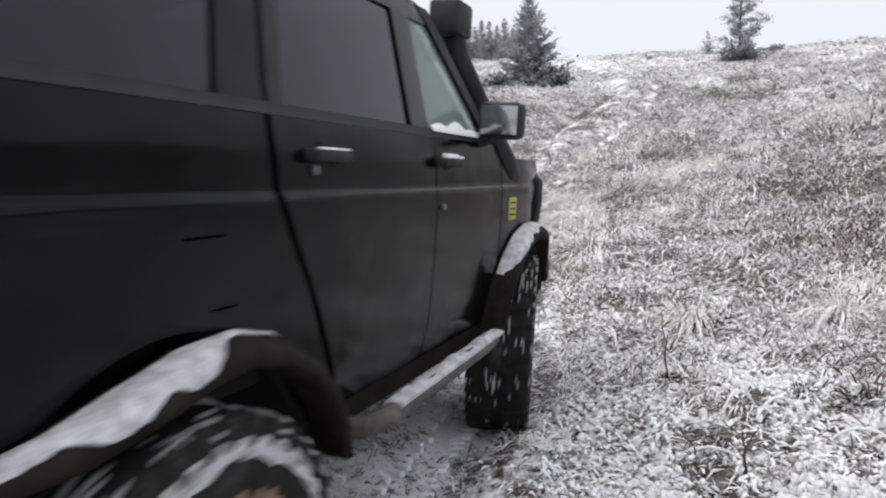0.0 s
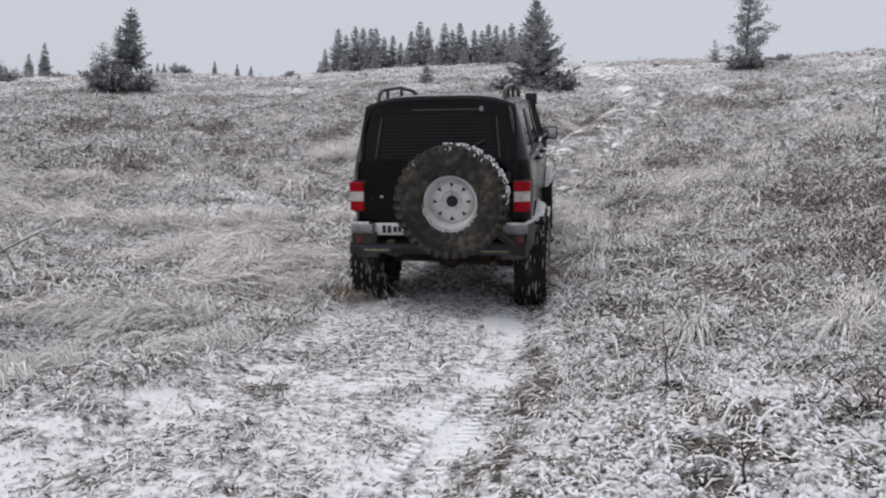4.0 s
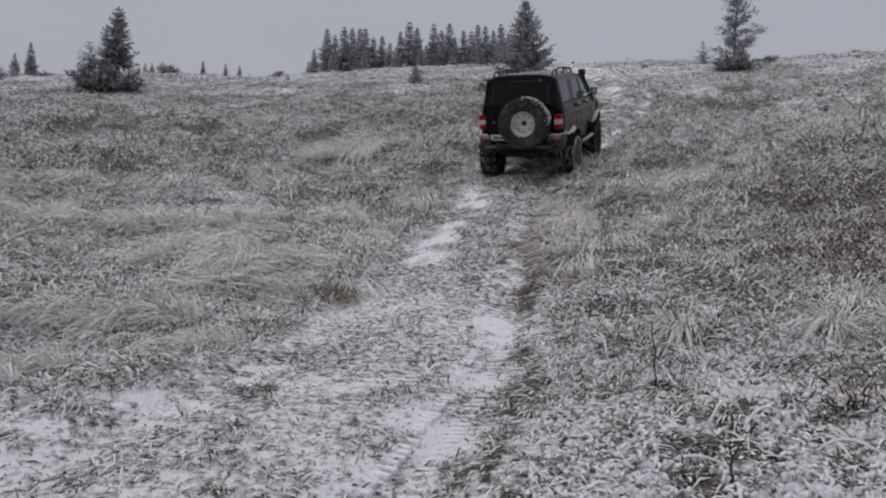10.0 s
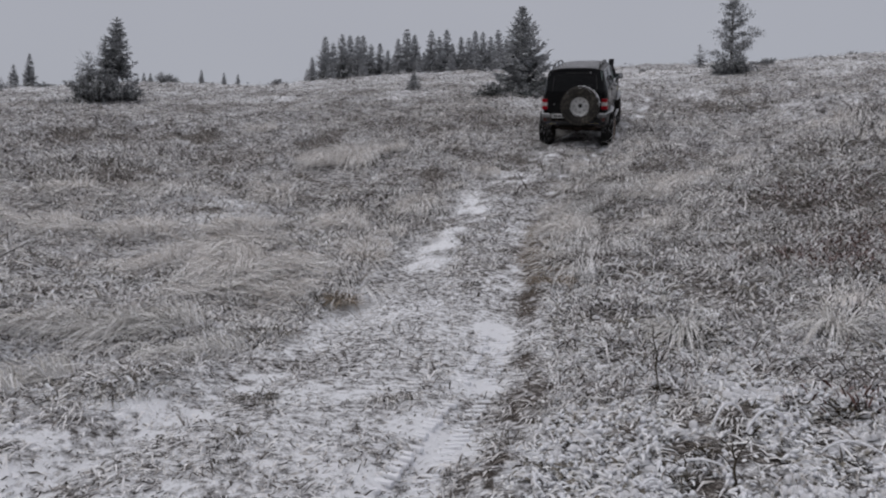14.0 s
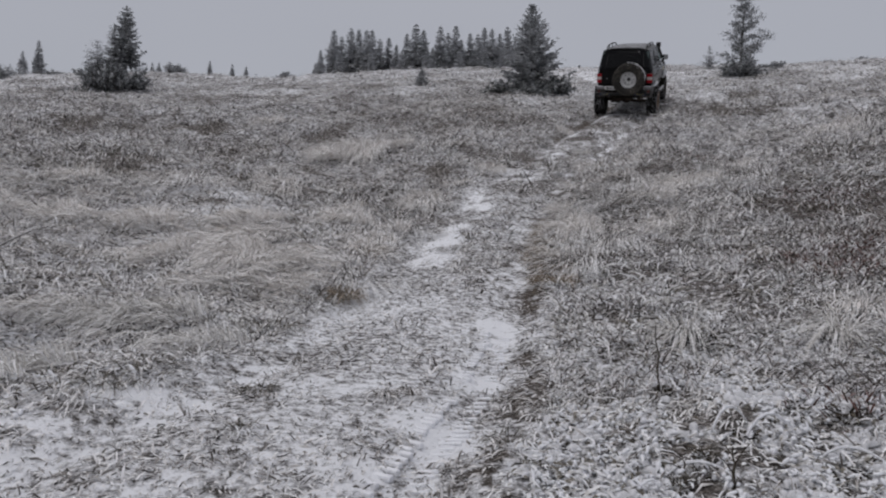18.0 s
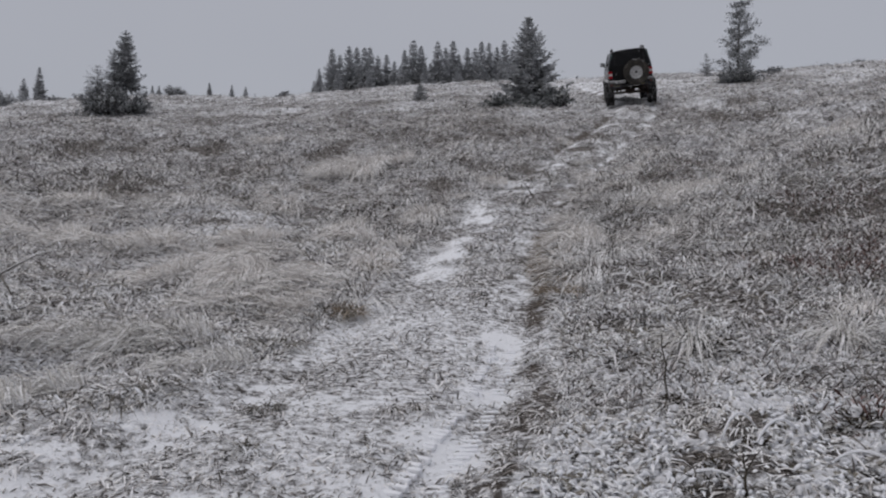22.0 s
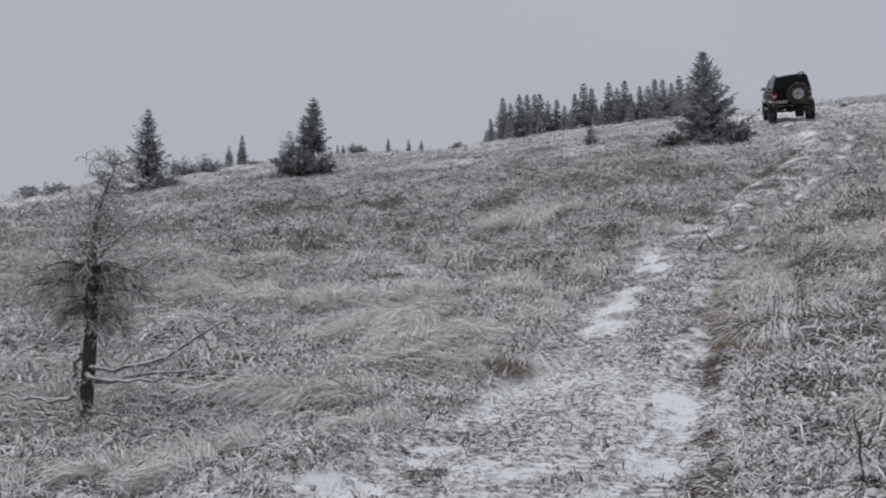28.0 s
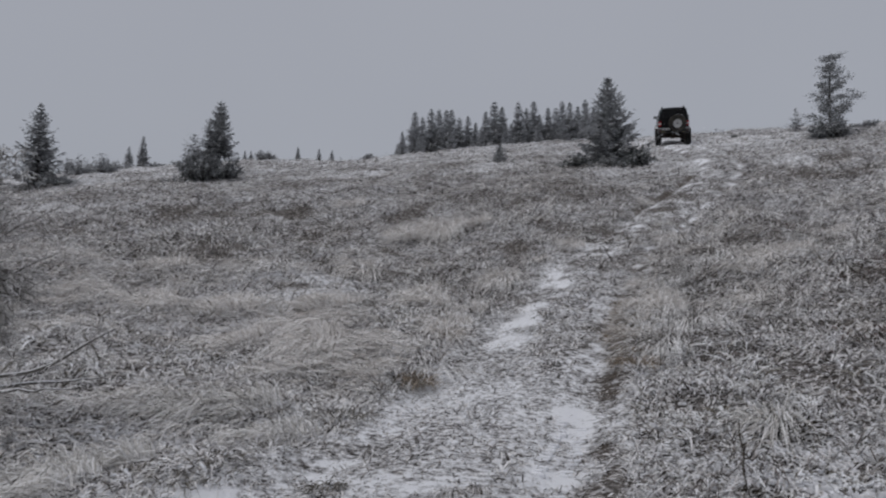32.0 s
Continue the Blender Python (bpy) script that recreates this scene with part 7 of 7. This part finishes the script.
    part("bumper_shelf", Shape().sheet(lambda u, v: tuple(Vector(corner(u, 0.976, 0.012)) * (1 - v) + Vector((side * 0.60, max(-0.80, corner(u, 0.97)[1]), 0.976)) * v), 20, 2, (0, 0, -0.02)), M_TRIM, suv, "black top of the bumper corner")
    # roof rail on three feet
    rail = Shape().tube([(side * 0.60, -0.58, 2.07), (side * 0.60, -0.53, 2.15), (side * 0.60, -0.42, 2.195), (side * 0.60, 0.3, 2.225), (side * 0.60, 1.0, 2.19), (side * 0.60, 1.18, 2.15), (side * 0.60, 1.25, 2.08)], 0.020, 8)
    for y in (-0.2, 0.4):
        rail.tube([(side * 0.60, y, 2.07), (side * 0.60, y, 2.20)], 0.018, 6)
    part("roof_rail", rail, M_TRIM_SNOW, suv, "black arched roof rail")
    # mirror
    arm = Shape().tube([(side * 0.80, 1.98, 1.54), (side * 0.86, 1.97, 1.56), (side * 0.92, 1.96, 1.60)], 0.028, 8)
    mirror = part("wing_mirror", arm.box((side * 0.935, 1.975, 1.645), (0.20, 0.10, 0.16), 0.03), M_TRIM, suv, "black wing mirror")
    part("mirror_glass", Shape().box((side * 0.935, 1.922, 1.645), (0.165, 0.004, 0.125), 0.001), M_MIRROR, mirror, "mirror glass")
    make_wheel("rear_wheel", suv, side * 0.83, REAR_AXLE, TYRE_R - (0.09 if side > 0 else 0.03), side, side > 0, "lugged mud tyre streaked with snow", 40 + side)
    make_wheel("front_wheel", suv, side * 0.775, FRONT_AXLE, TYRE_R - 0.03, side, False, "lugged mud tyre streaked with snow", 50 + side)

# roof, back, windscreen, bonnet
part("roof", Shape().sheet(lambda u, v: (-0.705 + 1.41 * v, -0.665 + 2.20 * u, 2.152 - 0.092 * abs(2 * v - 1) ** 4 - 0.02 * (2 * u - 1) ** 4), 24, 40, (0, 0, -0.03)), M_PAINT_TOP, suv, "snow-dusted black roof")
part("roof_lip", Shape().sheet(lambda u, v: ((2 * u - 1) * 0.69, -0.668 + 0.012 * v, 2.02 + (0.115 - 0.092 * abs(2 * u - 1) ** 4 - 0.005) * v), 30, 3, (0, 0.05, 0)), M_PAINT, suv, "black rear edge of the roof")
part("back_frame", Shape().sheet(lambda u, v: ((2 * u - 1) * (half_width(-0.79, 0.80 + 1.25 * v) - 0.004), rear_y(0.80 + 1.25 * v) + 0.02, 0.80 + 1.25 * v), 20, 16, (0, 0.03, 0)), M_PAINT, suv)


def gate_half(z):
    return float(np.interp(z, [0.8, 1.05, 1.4, 1.58, 2.04], [0.66, 0.675, 0.68, 0.685, 0.62]))


gate = part("tailgate", Shape().sheet(lambda u, v: ((2 * u - 1) * gate_half(0.86 + 1.175 * v), rear_y(0.86 + 1.175 * v) - 0.022 - 0.012 * (1 - (2 * u - 1) ** 2), 0.86 + 1.175 * v), 20, 24, (0, 0.03, 0)), M_PAINT, suv, "black tailgate")


def gate_point(x, z, out=0.0):
    g_ = gate_half(z)
    return (x, rear_y(z) - 0.022 - 0.012 * (1 - (x / g_) ** 2) - out, z)


part("rear_window", Shape().sheet(lambda u, v: gate_point((2 * u - 1) * (0.585 - 0.035 * v), 1.555 + 0.445 * v, 0.005), 14, 8, (0, 0.008, 0)), M_REARGLASS, gate, "dark rear window with heating wires")
for k in range(13):
    z = 1.585 + 0.0305 * k
    part("heating_wire", Shape().sheet(lambda u, v, z=z: gate_point((2 * u - 1) * (0.53 - 0.035 * k / 13), z + 0.0026 * v, 0.0075), 12, 1, (0, 0.002, 0)), M_TRIM, gate)
# Thin pale strips along the window's sides and top.
for s_ in (-1, 1):
    part("window_edge", Shape().sheet(lambda u, v: gate_point(s_ * (0.572 - 0.04 * v + 0.009 * u), 1.58 + 0.36 * v, 0.008), 1, 10, (0, 0.003, 0)), M_SILVER, gate, "thin pale strip along the rear window")
part("window_edge", Shape().sheet(lambda u, v: gate_point(-0.25 + 0.66 * u, 2.003 + 0.008 * v - 0.012 * max(0, u - 0.85), 0.008), 12, 1, (0, 0.003, 0)), M_SILVER, gate, "thin pale strip along the rear window")
part("rear_wiper", Shape().tube([gate_point(0.30, 1.64, 0.02), gate_point(0.36, 1.69, 0.03), gate_point(0.44, 1.73, 0.03)], 0.010, 6), M_TRIM, gate, "short black wiper stub")
part("roof_nozzle", Shape().box(gate_point(0.40, 2.01, 0.012), (0.035, 0.02, 0.045), 0.006), M_STEEL, gate, "small washer nozzle")
part("gate_lock", Shape().box(gate_point(-0.53, 1.22, 0.01), (0.035, 0.015, 0.025), 0.006), M_STEEL, gate, "small chrome lock")
part("gate_hinge", Shape().box(gate_point(0.655, 1.40, 0.014), (0.05, 0.02, 0.09), 0.006), M_TRIM, gate)
part("gate_hinge", Shape().box(gate_point(0.655, 0.98, 0.014), (0.05, 0.02, 0.09), 0.006), M_TRIM, gate)
plate = part("number_plate", Shape().box(gate_point(-0.44, 0.915, 0.016), (0.46, 0.014, 0.115), 0.006), M_PLATE, gate, "white number plate")
for k, (x, w, h) in enumerate(((-0.61, 0.034, 0.05), (-0.555, 0.036, 0.072), (-0.505, 0.036, 0.072), (-0.455, 0.036, 0.072), (-0.40, 0.034, 0.05), (-0.355, 0.034, 0.05), (-0.275, 0.05, 0.05))):
    part("plate_bar", Shape().box(gate_point(x - 0.01, 0.915, 0.0245), (w, 0.003, h), 0.001), M_TRIM, plate)
part("windscreen", Shape().sheet(lambda u, v: ((2 * u - 1) * (0.75 - 0.12 * v), 2.22 - 0.64 * v + 0.05 * (1 - (2 * u - 1) ** 2), 1.53 + 0.52 * v), 12, 8, (0, -0.006, 0)), M_GLASS, suv, "clear windscreen")
part("bonnet", Shape().sheet(lambda u, v: ((2 * v - 1) * (0.80 - 0.10 * u), 2.20 + 1.16 * u, 1.53 - 0.10 * u - 0.03 * (2 * v - 1) ** 4 - 0.05 * u ** 6), 14, 12, (0, 0, -0.03)), M_PAINT_TOP, suv, "snow-dusted black bonnet")
part("front_panel", Shape().sheet(lambda u, v: ((2 * u - 1) * 0.74, 3.38 + 0.06 * (1 - (2 * u - 1) ** 2), 0.78 + 0.58 * v), 12, 6, (0, -0.04, 0)), M_TRIM, suv)
part("front_bumper", Shape().box((0, 3.48, 0.80), (1.66, 0.18, 0.17), 0.03), M_TRIM, suv, "black steel front bumper")
bull = Shape()
for s_ in (-1, 1):
    bull.tube([(s_ * 0.55, 3.56, 0.85), (s_ * 0.60, 3.60, 1.15), (s_ * 0.66, 3.52, 1.33), (s_ * 0.74, 3.34, 1.40), (s_ * 0.815, 3.18, 1.36), (s_ * 0.835, 3.10, 1.24), (s_ * 0.82, 3.08, 1.10)], 0.028, 8)
bull.tube([(-0.60, 3.60, 1.18), (0.60, 3.60, 1.18)], 0.028, 8)
part("bull_bar", bull, M_TRIM, suv, "black tubular bull bar")
part("dashboard", Shape().box((0, 1.98, 1.36), (1.45, 0.4, 0.22), 0.06), M_DARK, suv)
part("cabin_floor", Shape().box((0, 1.0, 0.86), (1.5, 3.3, 0.06), 0.01), M_DARK, suv)
part("snorkel", Shape().tube([(0.78, 2.66, 1.36), (0.825, 2.50, 1.42), (0.83, 2.36, 1.50), (0.800, 2.2, 1.62), (0.755, 2.04, 1.80), (0.718, 1.94, 1.92), (0.708, 1.92, 2.00)], [0.055, 0.056, 0.054, 0.054, 0.054, 0.054, 0.054], 12).box((0.708, 1.88, 2.065), (0.14, 0.19, 0.145), 0.02), M_TRIM, suv, "black plastic snorkel with a square head")
sticker = part("fender_sticker", Shape().box((half_width(2.5, 1.2) + 0.002, 2.47, 1.235), (0.003, 0.13, 0.115), 0.001), M_YELLOW, suv, "small yellow sticker")
for k in range(3):
    part("sticker_bar", Shape().box((half_width(2.5, 1.2) + 0.0045, 2.47, 1.265 - 0.03 * k), (0.002, 0.09, 0.010), 0.0005), M_TRIM, sticker)

# rear bumper beam, stickers, tow gear
beam = part("rear_bumper", Shape().box((0, -0.94, 0.745), (1.60, 0.14, 0.075), 0.012), M_TRIM, suv, "black steel rear bumper beam")
for x0, w in ((-0.56, 0.30), (0.53, 0.34)):
    st = part("bumper_sticker", Shape().box((x0, -1.0115, 0.745), (w, 0.003, 0.062), 0.001), M_NAVY, beam, "navy sticker with yellow print")
    for k in range(6):
        part("print_bar", Shape().box((x0 - w * 0.33 + w * 0.132 * k, -1.0145, 0.745), (w * 0.10, 0.002, 0.011), 0.0005), M_YELLOW, st)
part("shackle", Shape().tube([(-0.36 + 0.05 * math.cos(a), -1.04, 0.735 + 0.035 * math.sin(a)) for a in (k * 0.7 for k in range(10))], 0.010, 6), M_TRIM, suv, "black tow shackle")
part("beam_cap", Shape().box((-0.805, -0.93, 0.745), (0.03, 0.16, 0.10), 0.01), M_TRIM, suv)
part("beam_cap", Shape().box((0.805, -0.93, 0.745), (0.03, 0.16, 0.10), 0.01), M_TRIM, suv)
carrier = Shape().tube([(0.72, -1.02, 0.79), (0.58, -1.03, 0.90), (0.36, -1.05, 1.08), (0.17, -1.06, 1.22)], 0.032, 8).tube([(0.72, -1.02, 0.79), (0.40, -1.04, 0.82), (0.17, -1.06, 0.90), (0.17, -1.06, 1.22)], 0.028, 8)
part("wheel_carrier", carrier, M_TRIM, suv, "swing-out spare wheel carrier")
# spare wheel on its carrier
to_back = pose(0.193, -1.20, 1.23, 0, 0, -90)
spare = part("spare_wheel", TYRE, M_RUBBER, suv, "mud-caked spare tyre on the tailgate", to_back)
add_lugs(spare, M_RUBBER)
part("spare_rim", RIM_R, M_WHEEL, spare, "white steel rim with eight openings", pose(-0.05, 0, 0))
part("spare_back", Shape().spin([(-0.03, 0.0), (-0.03, 0.19), (-0.15, 0.20), (-0.15, 0.0)], 24), M_DARK, spare)
part("spare_hub", Shape().spin([(0.014, 0.0), (0.014, 0.050), (-0.02, 0.055)], 24), M_TRIM, spare, "dark hub opening")
for k in range(5):
    a = 2 * math.pi * k / 5 + 0.3
    part("wheel_nut", Shape().spin([(0.025, 0.0), (0.042, 0.009), (0.022, 0.012)], 8, (0, 0.070 * math.cos(a), 0.070 * math.sin(a))), M_WHEEL, spare)
tagged(part("tread_snow", groove_snow(3), M_SNOW, spare, "snow lying between the upper tread lugs"), kind="stuff")
tagged(part("rim_snow", rim_snow(9), M_SNOW_THIN, spare, "icy snow round the rim's lower edge"), kind="stuff")


# underside
axle = Shape().tube([(-0.66, 0, 0.47), (-0.3, 0, 0.46), (0.66, 0, 0.42)], 0.052, 10)
axle.spin([(-0.20, 0.05), (-0.13, 0.12), (-0.02, 0.155), (0.10, 0.12), (0.18, 0.05)], 20, (0.0, 0, 0.5))
part("rear_axle", axle, M_RUSTY, suv, "rusty rear axle with its differential")
part("front_axle", Shape().tube([(-0.66, 2.76, 0.5), (0.66, 2.76, 0.5)], 0.052, 10), M_RUSTY, suv)
for s_ in (-1, 1):
    part("leaf_spring", Shape().tube([(s_ * 0.52, -0.72, 0.66), (s_ * 0.52, -0.35, 0.56), (s_ * 0.52, 0.0, 0.53), (s_ * 0.52, 0.35, 0.56), (s_ * 0.52, 0.68, 0.66)], 0.034, 6), M_RUSTY, suv)
    part("shock_absorber", Shape().tube([(s_ * 0.40, -0.14, 0.46), (s_ * 0.36, -0.22, 0.86)], 0.03, 8), M_RUSTY, suv)
    part("frame_rail", Shape().box((s_ * 0.45, 1.15, 0.74), (0.08, 4.1, 0.14), 0.01), M_RUSTY, suv)
part("underbody", Shape().box((0, 1.2, 0.81), (1.30, 4.0, 0.06), 0.01), M_DARK, suv)
part("tow_bar", Shape().box((0.05, -0.84, 0.655), (0.9, 0.07, 0.08), 0.01), M_FLARE, suv, "dark muddy rear cross member")
part("exhaust", Shape().tube([(0.42, 0.6, 0.62), (0.45, -0.4, 0.60), (0.52, -0.92, 0.60)], 0.032, 8), M_RUSTY, suv)
part("fuel_tank", Shape().box((-0.30, 0.75, 0.66), (0.5, 0.8, 0.22), 0.05), M_DARK, suv)


def motions():
    rows = [(t, pose(x, y, z, rx, ry, rz)) for t, x, y, z, rx, ry, rz in SUV_ROWS]
    walk(suv, rows)
    ts = [r[0] for r in SUV_ROWS]
    pts = np.array([r[1:4] for r in SUV_ROWS])
    run = np.concatenate([[0], np.cumsum(np.linalg.norm(np.diff(pts, axis=0), axis=1))])
    for wheel in suv.children:
        if wheel.name.split(".")[0] in ("rear_wheel", "front_wheel"):
            p = wheel.matrix_basis.translation.copy()
            steer = (lambda t: float(np.interp(t, [0, 1.5, 3.5, 6], [13, 12, 5, 0]))) if wheel.name.startswith("front") else (lambda t: 0.0)
            turned = [(k * 0.2, pose(p.x, p.y, p.z, -math.degrees(float(np.interp(k * 0.2, ts, run)) / TYRE_R), 0, steer(k * 0.2))) for k in range(161)]
            walk(wheel, turned)


motions()
